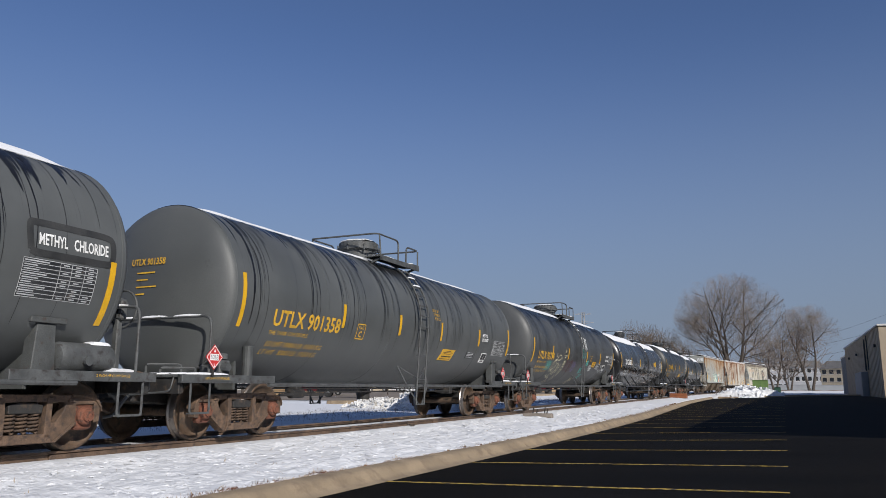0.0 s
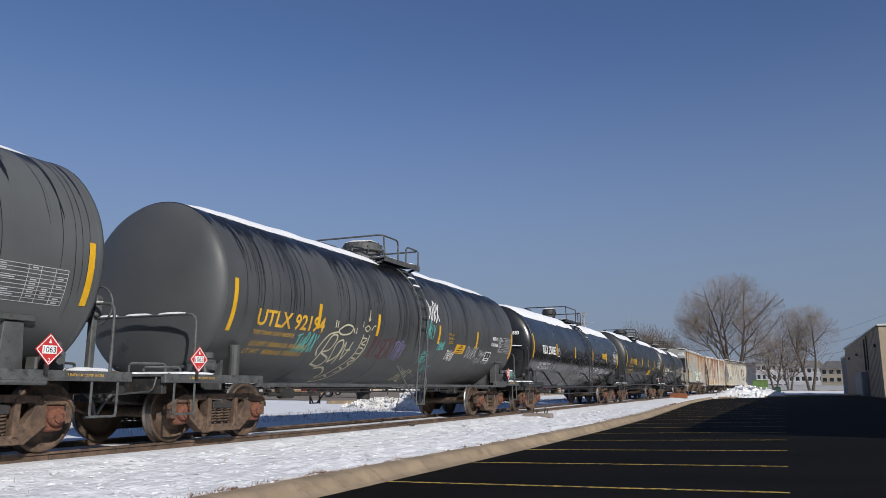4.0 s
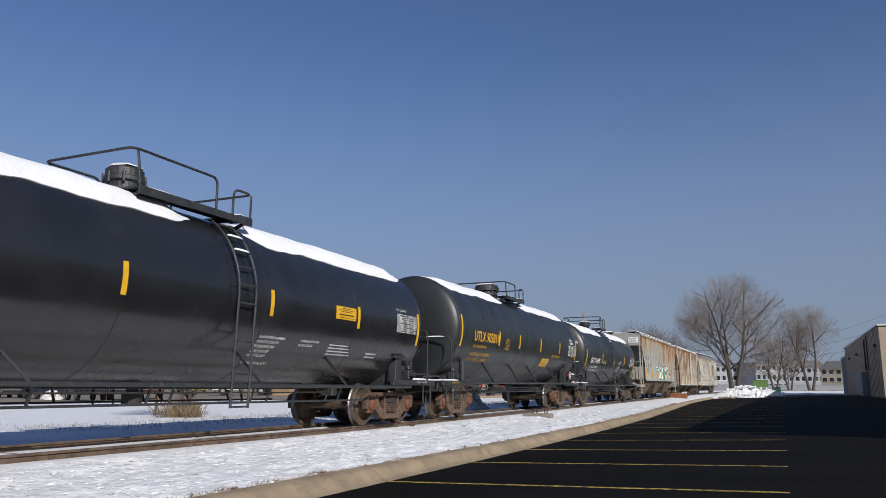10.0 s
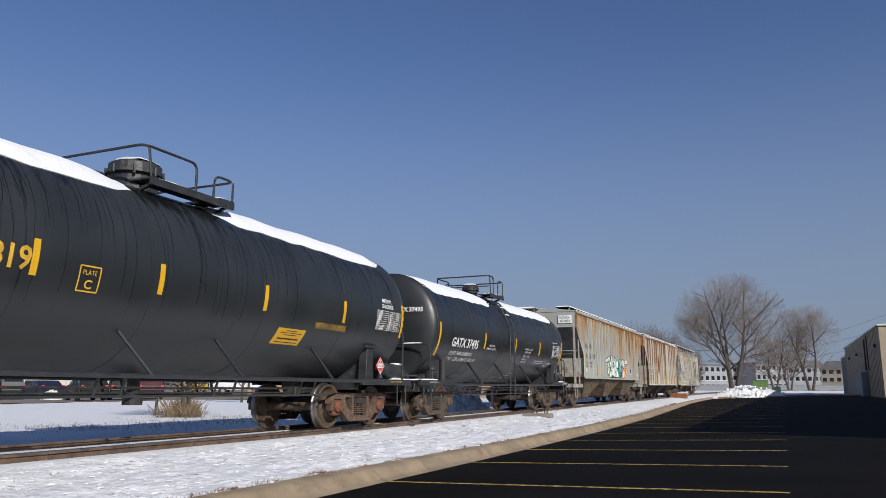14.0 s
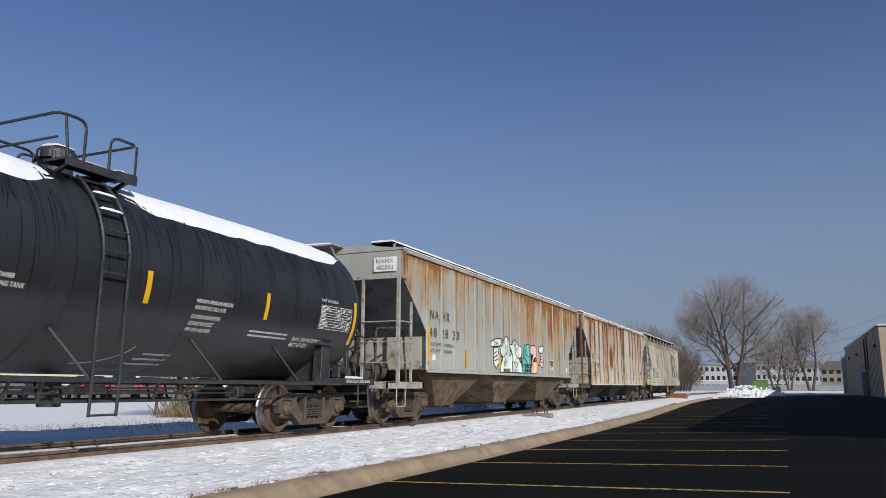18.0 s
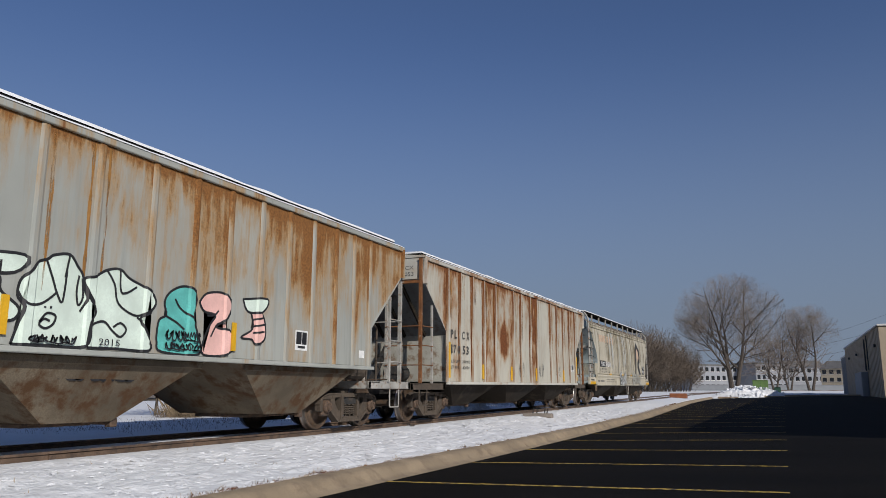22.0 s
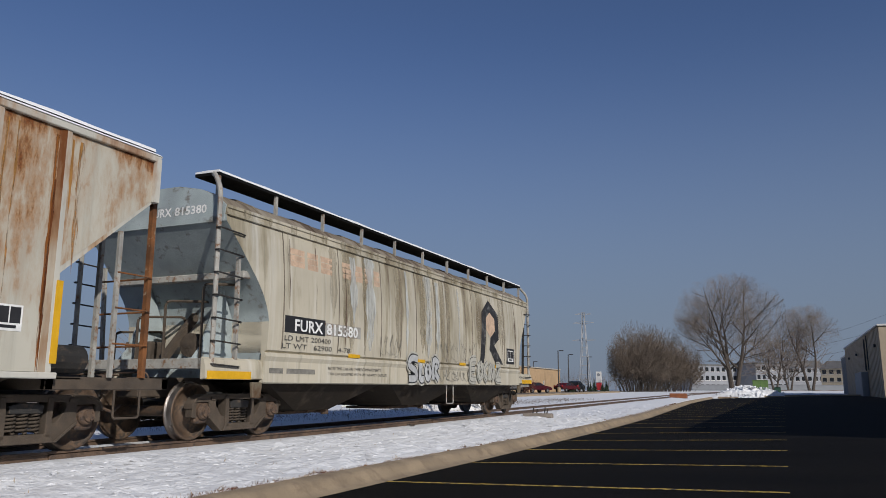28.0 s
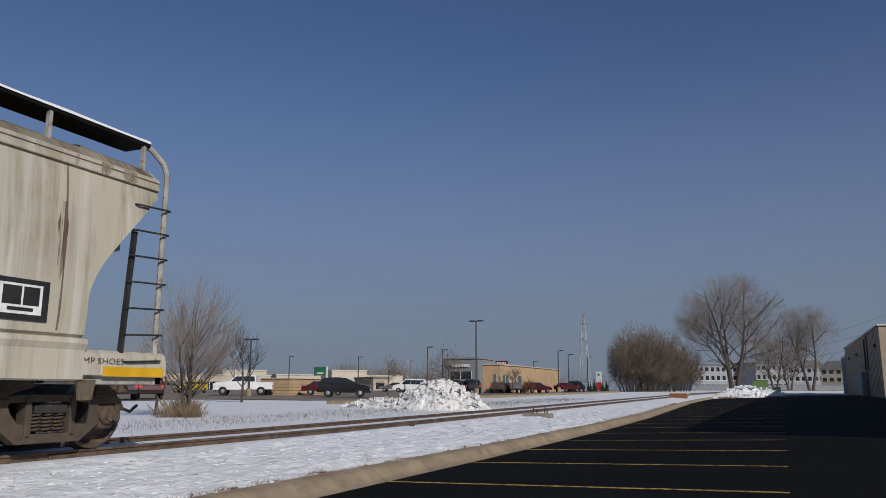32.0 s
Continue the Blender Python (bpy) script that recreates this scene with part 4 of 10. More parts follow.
def couplers(car, yf, yr):
    put("coupler", COUPLER_ME, car, Matrix.Translation((0, yr, 0)))
    put("coupler", COUPLER_ME, car, Matrix.Translation((0, yf, 0)) @ Matrix.Rotation(math.pi, 4, 'Z'))


def table_panel(car, y0, y1, z0, z1, skin, material, backing, tilt=0.0):
    """A stencilled table of test dates: a panel, its ruled lines and the unreadable entries as bars."""
    bm = bmesh.new()
    plate_on(bm, y0, y1, z0, z1, skin, 0.004)
    panel = part("data_table", bm, backing, car, "stencilled table of test dates")
    bm = bmesh.new()
    n = 9
    for i in range(n + 1):
        z = z0 + (z1 - z0) * i / n
        ribbon(bm, [(y0, z), (y1, z)], 0.008, skin, 0.0055)
    for t in (0, 0.48, 0.64, 0.83, 1.0):
        y = y0 + (y1 - y0) * t
        ribbon(bm, [(y, z0 + (z1 - z0) * k / 8) for k in range(9)], 0.008, skin, 0.006)
    tagged(part("ruled_line", bm, material, panel), kind="stuff")
    rnd = random.Random(round(y0 * 100))
    bm = bmesh.new()
    for i in range(n):
        z = z0 + (z1 - z0) * (i + 0.5) / n
        ribbon(bm, [(y0 + 0.02, z), (y0 + (y1 - y0) * rnd.uniform(0.12, 0.36), z)], (z1 - z0) / n * 0.3, skin, 0.0055)
        for a, b in ((0.52, 0.6), (0.69, 0.77), (0.87, 0.95)):
            if rnd.random() < 0.7:
                ribbon(bm, [(y0 + (y1 - y0) * a, z), (y0 + (y1 - y0) * b, z)], (z1 - z0) / n * 0.3, skin, 0.0055)
    tagged(part("table_entry", bm, material, panel), kind="stuff")


def warning_sign(car, y0, y1, z0, z1, skin, tilt=0.0):
    bm = bmesh.new()
    plate_on(bm, y0, y1, z0, z1, skin, 0.008, tilt)
    s = part("warning_sign", bm, YELLOW, car, "yellow emergency notice with black print")
    bm = bmesh.new()
    h = z1 - z0
    for t, w, a, b in ((0.86, 0.05, 0.3, 0.7), (0.73, 0.04, 0.1, 0.9), (0.6, 0.05, 0.25, 0.75), (0.36, 0.09, 0.12, 0.88), (0.14, 0.04, 0.1, 0.9)):
        ribbon(bm, [(y0 + (y1 - y0) * a + tilt * t, z0 + h * t), (y0 + (y1 - y0) * b + tilt * t, z0 + h * t)], h * w, skin, 0.0105)
    tagged(part("print", bm, BLACK_INK, s), kind="stuff")


def certificate(car, y0, z0, w, h, skin, dark=True):
    """A black test stencil with white boxes."""
    bm = bmesh.new()
    plate_on(bm, y0, y0 + w, z0, z0 + h, skin, 0.0045)
    s = part("test_stencil", bm, WHITE_INK, car)
    bm = bmesh.new()
    plate_on(bm, y0 + w * 0.07, y0 + w * 0.5, z0 + h * 0.3, z0 + h * 0.92, skin, 0.0065)
    plate_on(bm, y0 + w * 0.55, y0 + w * 0.93, z0 + h * 0.3, z0 + h * 0.92, skin, 0.0065)
    plate_on(bm, y0 + w * 0.2, y0 + w * 0.8, z0 + h * 0.1, z0 + h * 0.22, skin, 0.0065)
    parts("field", bm, BLACK_INK, s)


def build_placard(bm):
    for k, (d, o) in enumerate(((0.195, 0.0),)):
        v = [bm.verts.new((o, a * d, b * d)) for a, b in ((0, -1), (1, 0), (0, 1), (-1, 0))]
        w = [bm.verts.new((o - 0.012, a * d, b * d)) for a, b in ((0, -1), (1, 0), (0, 1), (-1, 0))]
        bm.faces.new(v)
        bm.faces.new(w[::-1])
        for i in range(4):
            bm.faces.new((v[i], w[i], w[(i + 1) % 4], v[(i + 1) % 4]))


PLACARD_ME = simple_mesh("placard", build_placard, RED_INK)


def placard(car, x, y, z, turn=0.0):
    m = Matrix.Translation((x, y, z)) @ Matrix.Rotation(radians(turn), 4, 'Z')
    p = put("placard", PLACARD_ME, car, m, "red diamond hazard placard")
    bm = bmesh.new()
    ribbon(bm, [(-0.1, 0), (0.1, 0)], 0.1, 0.0, 0.002)
    part("number_panel", bm, WHITE_INK, p)
    lettering("number", "1063", -0.085, -0.036, 0.17, 0.072, 0.0, BLACK_INK, p, off=0.004)
    lettering("class_digit", "2", -0.018, -0.15, 0.036, 0.05, 0.0, WHITE_INK, p, off=0.003)
    bm = bmesh.new()
    pts = [(0, -0.175), (0.175, 0), (0, 0.175), (-0.175, 0), (0, -0.175)]
    for a, b in zip(pts, pts[1:]):
        ribbon(bm, [a, b], 0.012, 0.0, 0.002)
    v = [bm.verts.new((0.003, a, b)) for a, b in ((0.0, 0.13), (-0.025, 0.075), (0.025, 0.075))]
    bm.faces.new(v)
    part("border", bm, WHITE_INK, p)
    bm = bmesh.new()
    box(bm, -0.05, -0.013, -0.02, 0.02, -0.3, 0.12)
    part("holder", bm, UNDER, p)


def snow_cap(car, y0, y1, r, cz, ang, thick, seed, gaps=(), far=-55.0):
    """Snow that lies along the top of a tank, with an uneven edge on the near side."""
    bm = bmesh.new()
    step = 0.12
    n = int((y1 - y0) / step)
    cols = 12
    spans, cur = [], []
    for j in range(n + 1):
        y = y0 + (y1 - y0) * j / n
        if any(a < y < b for a, b in gaps):
            if len(cur) > 1:
                spans.append(cur)
            cur = []
        else:
            cur.append(y)
    spans.append(cur)
    for ys in spans:
        outer, inner = [], []
        for j, y in enumerate(ys):
            end = min(y - ys[0], ys[-1] - y)
            e = ang + 3.2 * noise.noise((y * 0.7, seed, 0)) + 2.0 * noise.noise((y * 2.3, seed, 5)) - 9 * (1 - step01(end, 0, 0.5))
            ro, ri = [], []
            for i in range(cols + 1):
                u = i / cols
                a = radians(far + (e - far) * u)
                edge = math.sin(math.pi * min(1, max(0, (1 - u) * cols / 2.2)) / 2) if u > 0.5 else math.sin(math.pi * min(1, u * cols / 2.2) / 2)
                t = (thick * (0.75 + 0.3 * noise.noise((y * 1.1, u * 3, seed + 3)))) * max(0.12, edge) * max(0.1, step01(end, -0.05, 0.7))
                ro.append(bm.verts.new(((r + t) * math.sin(a), y, cz + (r + t) * math.cos(a))))
                ri.append(bm.verts.new(((r - 0.01) * math.sin(a), y, cz + (r - 0.01) * math.cos(a))))
            outer.append(ro)
            inner.append(ri)
        for j in range(len(ys) - 1):
            for i in range(cols):
                bm.faces.new((outer[j][i], outer[j][i + 1], outer[j + 1][i + 1], outer[j + 1][i]))
            for i in (0, cols):
                bm.faces.new((outer[j][i], outer[j + 1][i], inner[j + 1][i], inner[j][i]))
        for j in (0, len(ys) - 1):
            for i in range(cols):
                bm.faces.new((outer[j][i], inner[j][i], inner[j][i + 1], outer[j][i + 1]))
    bmesh.ops.recalc_face_normals(bm, faces=bm.faces[:])
    part("snow_cap", bm, CAP_SNOW, car, "melting snow along the top of the tank", True)


def drips(car, y0, y1, r, cz, seed, rows, material):
    """Runs that have dried on a tank below the snow. rows: runs per metre, start and its spread, reach in degrees, least and greatest width."""
    rnd = random.Random(seed)
    bm = bmesh.new()
    for per_m, start, spread, reach, w0, w1 in rows:
        for _ in range(int((y1 - y0) * per_m)):
            y = rnd.uniform(y0, y1)
            if noise.noise((y * 1.1, seed, 2.0)) < rnd.uniform(-0.5, 0.25):
                continue
            a0 = start + rnd.gauss(0, spread)
            a1 = min(126, a0 + reach * (0.25 + rnd.random() ** 1.6 * 1.3))
            w = w0 + (w1 - w0) * rnd.random() ** 2
            n = max(4, int((a1 - a0) / 3.5))
            lean, ph = rnd.uniform(-0.05, 0.07), rnd.random() * 50
            prev = None
            for k in range(n + 1):
                t = k / n
                a = radians(a0 + (a1 - a0) * t)
                yc = y + lean * t * t + 0.03 * noise.noise((t * 4, ph, 1)) * t
                h = w * 0.5 * (1 - t) ** 0.55 * (0.75 + 0.75 * noise.noise((t * 7, ph, 4))) + 0.002
                if k == 0:
                    h = 0.002
                rr = r + 0.0025
                cur = [bm.verts.new((rr * math.sin(a), yc + q * h, cz + rr * math.cos(a))) for q in (-1, 1)]
                if prev:
                    bm.faces.new((prev[0], prev[1], cur[1], cur[0]))
                prev = cur
    tagged(part("drip_stain", bm, material, car, "black runs dried on the tank side"), kind="stuff")


def lump(bm, x, y, z, sx, sy, h, seed):
    """A low heap of snow on a flat place."""
    n = 10
    rings = []
    for k, (q, t) in enumerate(((1.0, 0.0), (0.95, 0.5), (0.75, 0.85), (0.4, 1.0))):
        ring = []
        for i in range(n):
            a = 2 * math.pi * i / n
            w = 1 + 0.18 * noise.noise((math.cos(a) * 1.3, math.sin(a) * 1.3, seed + k))
            ca, sa = math.cos(a), math.sin(a)
            m = max(abs(ca), abs(sa)) ** 0.75
            ring.append(bm.verts.new((x + sx * q * w * ca / m, y + sy * q * w * sa / m, z + h * t * w)))
        rings.append(ring)
    for a, b in zip(rings, rings[1:]):
        for i in range(n):
            bm.faces.new((a[i], a[(i + 1) % n], b[(i + 1) % n], b[i]))
    bm.faces.new(rings[-1])


def head_depth(q, hd):
    """How far a dished tank head stands out at q, the share of its radius."""
    return hd * (0.62 * (1 - q * q) + 0.38 * math.sqrt(max(0.0, 1 - q ** 12)))


def tank_car(label, p):
    """A tank car. p: its measures; the origin lies between its trucks at the rail tops."""
    r, cz, tc = p["r"], p["cz"], p["tc"]
    y0, y1 = p["shell"]
    skin = (r, cz)
    iron, paint = p["iron"], p["paint"]
    car = thing("tank_car", label, "tank car", "cars of the freight train")
    sets = truck(car, -tc / 2 + p.get("shift", (0, 0))[0], p["gear"]) + truck(car, tc / 2 + p.get("shift", (0, 0))[1], p["gear"])
    yf, yr = -tc / 2 - 1.9, tc / 2 + 1.9
    couplers(car, yf, yr)
    # shell with domed heads
    hd = p.get("head", 0.4)
    dish = (0.12, 0.3, 0.48, 0.64, 0.76, 0.85, 0.91, 0.95, 0.975, 0.99, 0.998)
    nseg = 36
    bm = bmesh.new()
    lathe(bm, [(r, y0 + (y1 - y0) * k / nseg) for k in range(nseg + 1)], 'y', 64, (0, 0, cz))
    tank = part("tank", bm, paint, car, p.get("tank_label", ""), True)
    for ya, sg in ((y0, -1), (y1, 1)):
        bm = bmesh.new()
        lathe(bm, [(0.02, ya + sg * hd)] + [(r * q, ya + sg * head_depth(q, hd)) for q in dish] + [(r, ya)], 'y', 64, (0, 0, cz))
        bmesh.ops.recalc_face_normals(bm, faces=bm.faces[:])
        part("tank_head", bm, p["head_paint"], tank, "", True)
    # weld seams and bands
    bm = bmesh.new()
    for y in [y0, y1] + [y0 + (y1 - y0) * k / 5 for k in p.get("bands", (1, 2, 3, 4))]:
        w = 0.035 if y in (y0, y1) else 0.02
        lathe(bm, [(r - 0.01, y - w), (r + 0.006, y - w * 0.7), (r + 0.006, y + w * 0.7), (r - 0.01, y + w)], 'y', 64, (0, 0, cz))
    parts("seam_band", bm, paint, tank, "", True)
    # stub sills, saddles and end platforms
    bm = bmesh.new()
    for s in (-1, 1):
        yy = s * tc / 2
        ye = s * (tc / 2 + 1.75)
        box(bm, -0.2, 0.2, min(yy - s * 1.1, ye), max(yy - s * 1.1, ye), 0.68, 1.02, 0.015)
    parts("stub_sill", bm, UNDER if p.get("dark", True) else iron, car)
    for s in (-1, 1):
        yy = s * tc / 2
        bm = bmesh.new()
        arc = [(r * math.sin(radians(a)) * 0.99, cz - r * math.cos(radians(a)) * 0.99) for a in range(36, -37, -8)]
        poly = [(-1.0, 0.80), (1.0, 0.80), (1.0, cz - r * 0.75)] + arc + [(-1.0, cz - r * 0.75)]
        prism_y(bm, poly, yy - 0.03, yy + 0.03)
        zs_ = cz - r * 0.55
        for q in (-1, 1):
            if s > 0:
                a, b = sorted((q * 1.1, q * 1.3))
                prism_x(bm, [(yy - 0.17, 0.98), (yy + 0.17, 0.98), (yy + 0.13, zs_), (yy - 0.13, zs_)], a, b, 0.01)
                a, b = sorted((q * 1.12, q * 1.34))
                box(bm, a, b, yy - 0.25, yy + 0.25, zs_ + 0.003, zs_ + 0.075, 0.008)
            else:
                lathe(bm, [(0.09, 0.98), (0.09, zs_ - 0.1), (0.1, zs_ - 0.1), (0.1, zs_ - 0.07)], 'z', 14, (q * 1.26, yy, 0))
        parts("saddle", bm, p.get("saddle", iron), car)
        bm = bmesh.new()
        ya, yb = sorted((s * (tc / 2 + 0.35), s * (tc / 2 + 1.72)))
        box(bm, -1.42, 1.42, ya, yb, 0.985, 1.03, 0.008)
        for q in (-1, 1):
            box(bm, min(q * 1.36, q * 1.45), max(q * 1.36, q * 1.45), ya - (0.9 if s > 0 else 0.0), yb + (0.9 if s < 0 else 0.0), 0.9, 1.03, 0.008)
        plat = part("end_platform", bm, iron, car)
        bm = bmesh.new()
        # end handrail: a hoop across the end
        yp = s * (tc / 2 + (1.37 if s > 0 else 1.1))
        zt = p.get("endrail", 1.95)
        tube(bm, rounded([(1.4, yp, 1.03), (1.4, yp, zt), (-1.4, yp, zt), (-1.4, yp, 1.03)], 0.16), 0.022, 7)
        hoop = part("end_rail", bm, iron, plat)
        bm = bmesh.new()
        for q in (-1, 1):
            # sill step
            ya_, yb_ = s * (tc / 2 + 1.08), s * (tc / 2 + 1.5)
            tube(bm, rounded([(q * 1.42, yb_, 0.92), (q * 1.42, yb_, 0.45), (q * 1.42, ya_, 0.45), (q * 1.42, ya_, 0.92)], 0.05), 0.018, 6)
            box(bm, min(q * 1.36, q * 1.44), max(q * 1.36, q * 1.44), min(ya_, yb_), max(ya_, yb_), 0.44, 0.46)
        parts("sill_step", bm, iron, plat)
        bm = bmesh.new()
        for x in (0.9, 0.2, -0.5):
            lump(bm, x, yp, zt + 0.012, 0.28, 0.028, 0.03, x + 3)
        parts("rail_snow", bm, CAP_SNOW, plat, "", True)
        bm = bmesh.new()
        if s < 0:
            for k in range(4):
                lump(bm, 1.35 - 0.28 * k, s * (tc / 2 + 1.1), 1.03, 0.12, 0.5, 0.035, k + seed_of(p))
        else:
            lump(bm, 1.2, s * (tc / 2 + 1.2), 1.03, 0.2, 0.3, 0.05, 3)
            lump(bm, 0.5, s * (tc / 2 + 1.35), 1.03, 0.3, 0.2, 0.06, 5)
        parts("platform_snow", bm, CAP_SNOW, plat, "", True)
        # end sill, draft gear and the small pipes and valves round them
        bm = bmesh.new()
        ye = s * (tc / 2 + 1.68)
        box(bm, -1.36, 1.36, min(ye, ye - s * 0.1), max(ye, ye - s * 0.1), 0.74, 0.98, 0.012)
        part("end_sill", bm, UNDER, plat)
        bm = bmesh.new()
        yi = s * (tc / 2 + 0.9)
        prism_x(bm, [(yi, 0.56), (ye, 0.62), (ye, 0.96), (yi, 0.96)] if s > 0 else [(ye, 0.62), (yi, 0.56), (yi, 0.96), (ye, 0.96)], -0.42, 0.42, 0.02)
        part("draft_gear", bm, UNDER, plat)
        bm = bmesh.new()
        tube(bm, rounded([(1.28, ye + s * 0.04, 0.98), (1.28, ye + s * 0.1, 0.78), (0.5, ye + s * 0.12, 0.72), (0.25, ye + s * 0.1, 0.9)], 0.08), 0.014, 6)
        tube(bm, rounded([(0.5, ye, 0.8), (0.52, ye + s * 0.22, 0.66), (0.46, ye + s * 0.34, 0.42), (0.35, ye + s * 0.44, 0.4)], 0.1), 0.024, 7)
        for x, z in ((1.0, 1.14), (0.7, 1.2)):
            tube(bm, rounded([(x, yi + s * 0.05, 1.03), (x, yi + s * 0.05, z), (x - 0.3, yi + s * 0.5, z), (x - 0.3, yi + s * 0.5, 1.03)], 0.06), 0.02, 6)
        tube(bm, [(1.2, yi - s * 0.2, 1.16), (-0.6, yi - s * 0.2, 1.16)], 0.022, 6)
        parts("brake_pipe", bm, iron, plat)
        bm = bmesh.new()
        yv = s * (tc / 2 + 0.62)
        box(bm, 1.12, 1.32, yv - 0.13, yv + 0.13, 1.03, 1.27, 0.025)
        lathe(bm, [(0.05, 1.27), (0.09, 1.29), (0.09, 1.37), (0.05, 1.39)], 'z', 10, (1.22, yv + 0.03, 0))
        lathe(bm, [(0.03, 1.3), (0.065, 1.32), (0.065, 1.44)], 'x', 10, (0, yv - 0.06, 1.16))
        box(bm, 0.86, 1.06, yv - 0.1, yv + 0.16, 1.03, 1.2, 0.02)
        parts("valve", bm, iron, plat)
    # pipe along each side under the tank
    zs = p.get("pipe_z", 0.9)
    bm = bmesh.new()
    for q in (-1, 1):
        tube(bm, [(q * 1.42, -tc / 2 + 0.4, zs), (q * 1.42, tc / 2 + 0.4, zs)], 0.035, 8)
    pipe = parts("side_pipe", bm, iron, car)[0]
    bm = bmesh.new()
    for q in (-1, 1):
        for t in p.get("struts", (0.12, 0.36, 0.64, 0.88)):
            y = -tc / 2 + tc * t
            a = radians(128)
            beam(bm, (q * r * math.sin(a), y - 0.45, cz + r * math.cos(a)), (q * 1.42, y, zs), 0.07, 0.03)
    parts("strut", bm, paint, pipe)
    if p.get("lower"):
        bm = bmesh.new()
        for q in (-1, 1):
            ya, yb = -tc / 2 + 1.5, tc / 2 - 1.5
            tube(bm, [(q * 1.2, ya, zs - 0.28), (q * 1.2, yb, zs - 0.28)], 0.02, 6)
            k = 0
            y = ya
            while y <= yb:
                beam(bm, (q * 1.2, y, zs - 0.28), (q * 1.3, y, zs), 0.04, 0.02)
                y += 1.9 if k % 2 else 0.45
                k += 1
        parts("lower_pipe", bm, iron, pipe)
    # brake gear and valves under the belly
    bm = bmesh.new()
    tube(bm, [(0.3, -tc / 2 + 0.8, 0.82), (0.35, tc / 2 - 0.8, 0.82)], 0.022, 6)
    tube(bm, [(0.5, -tc / 2 + 1.2, 0.74), (0.5, tc / 2 - 1.2, 0.74)], 0.016, 6)
    tube(bm, [(1.0, -tc / 2 + 1.3, 0.7), (1.0, -tc / 2 + 3.0, 0.7)], 0.03, 6)
    lathe(bm, [(0.03, -tc / 2 + 1.7), (0.09, -tc / 2 + 1.72), (0.09, -tc / 2 + 2.1), (0.03, -tc / 2 + 2.12)], 'y', 10, (0.95, 0, 0.72))
    lathe(bm, [(0.16, 0.55), (0.16, 0.72), (0.1, 0.75), (0.1, 0.98)], 'z', 12, (0, 0.15, 0))
    for y in (-tc / 2 + 1.5, -tc / 2 + 2.6, tc / 2 - 1.6):
        box(bm, 0.25, 0.55, y - 0.1, y + 0.1, 0.66, 0.86, 0.02)
    parts("brake_gear", bm, UNDER, car)
    # manway, top platform and rails
    my, mr, mh = p.get("manway", (-0.55, 0.48, 0.42))
    zt = cz + r
    bm = bmesh.new()
    lathe(bm, [(mr * 0.9, zt - 0.15), (mr * 0.9, zt + mh * 0.55), (mr * 1.08, zt + mh * 0.6), (mr * 1.08, zt + mh * 0.72), (mr, zt + mh * 0.75), (mr, zt + mh), (mr * 0.85, zt + mh + 0.04), (0.05, zt + mh + 0.07)], 'z', 24, (0, my, 0))
    man = part("manway", bm, iron, car, "round bolted manway dome", False)
    bm = bmesh.new()
    for k in range(8):
        a = 2 * math.pi * k / 8
        lathe(bm, [(0.025, zt + mh * 0.5), (0.025, zt + mh * 0.85)], 'z', 6, (mr * 1.06 * math.cos(a), my + mr * 1.06 * math.sin(a), 0))
    parts("bolt", bm, iron, man)
    bm = bmesh.new()
    lump(bm, 0, my, zt + mh + 0.05, mr * 0.8, mr * 0.8, 0.05, 4)
    part("dome_snow", bm, CAP_SNOW, man, "", True)
    ly = p.get("ladder", 0.5)
    bm = bmesh.new()
    pa, pb = my - 0.6, p.get("deck_end", ly + 0.75)
    for q in (-1, 1):
        x0, x1 = sorted((q * 0.52, q * 0.98))
        for k in range(5):
            xx = x0 + (x1 - x0) * k / 5
            box(bm, xx, xx + 0.075, pa, pb, zt - 0.03, zt)
        beam(bm, (q * 0.55, pa + 0.1, zt - 0.2), (q * 0.98, pa + 0.1, zt - 0.04), 0.05, 0.05)
        beam(bm, (q * 0.55, pb - 0.1, zt - 0.2), (q * 0.98, pb - 0.1, zt - 0.04), 0.05, 0.05)
        box(bm, min(q * 0.95, q * 0.99), max(q * 0.95, q * 0.99), pa, pb, zt - 0.12, zt + 0.0)
    slats = bm
    bm = bmesh.new()
    box(bm, -0.98, 0.98, pb - 0.35, pb, zt + 0.003, zt + 0.03)
    deck = part("top_platform", bm, iron, car)
    parts("slat", slats, iron, deck)
    rt = p.get("rail_z", 4.47)
    for nm, path in (("front_rail", [(-0.95, my + 0.35, zt), (-0.95, my + 0.35, rt), (-0.95, my - 0.75, rt), (0.95, my - 0.75, rt), (0.95, ly - 0.18, rt), (0.95, ly - 0.18, zt - 0.1)]),
                     ("rear_rail", [(-0.95, ly + 0.2, zt), (-0.95, ly + 0.2, rt - 0.08), (-0.95, pb, rt - 0.08), (0.95, pb, rt - 0.08), (0.95, ly + 0.25, rt - 0.08), (0.95, ly + 0.25, zt - 0.1)])):
        bm = bmesh.new()
        tube(bm, rounded(path, 0.15), 0.022, 7)
        part(nm, bm, iron, deck)
    bm = bmesh.new()
    for q in (-1, 1):
        tube(bm, [(q * 0.95, my - 0.65, rt - 0.02), (q * 0.95, my - 0.55, zt - 0.1)], 0.02, 6)
        tube(bm, [(q * 0.95, pb - 0.02, rt - 0.1), (q * 0.95, pb - 0.02, zt - 0.1)], 0.02, 6)
    parts("rail_post", bm, iron, deck)
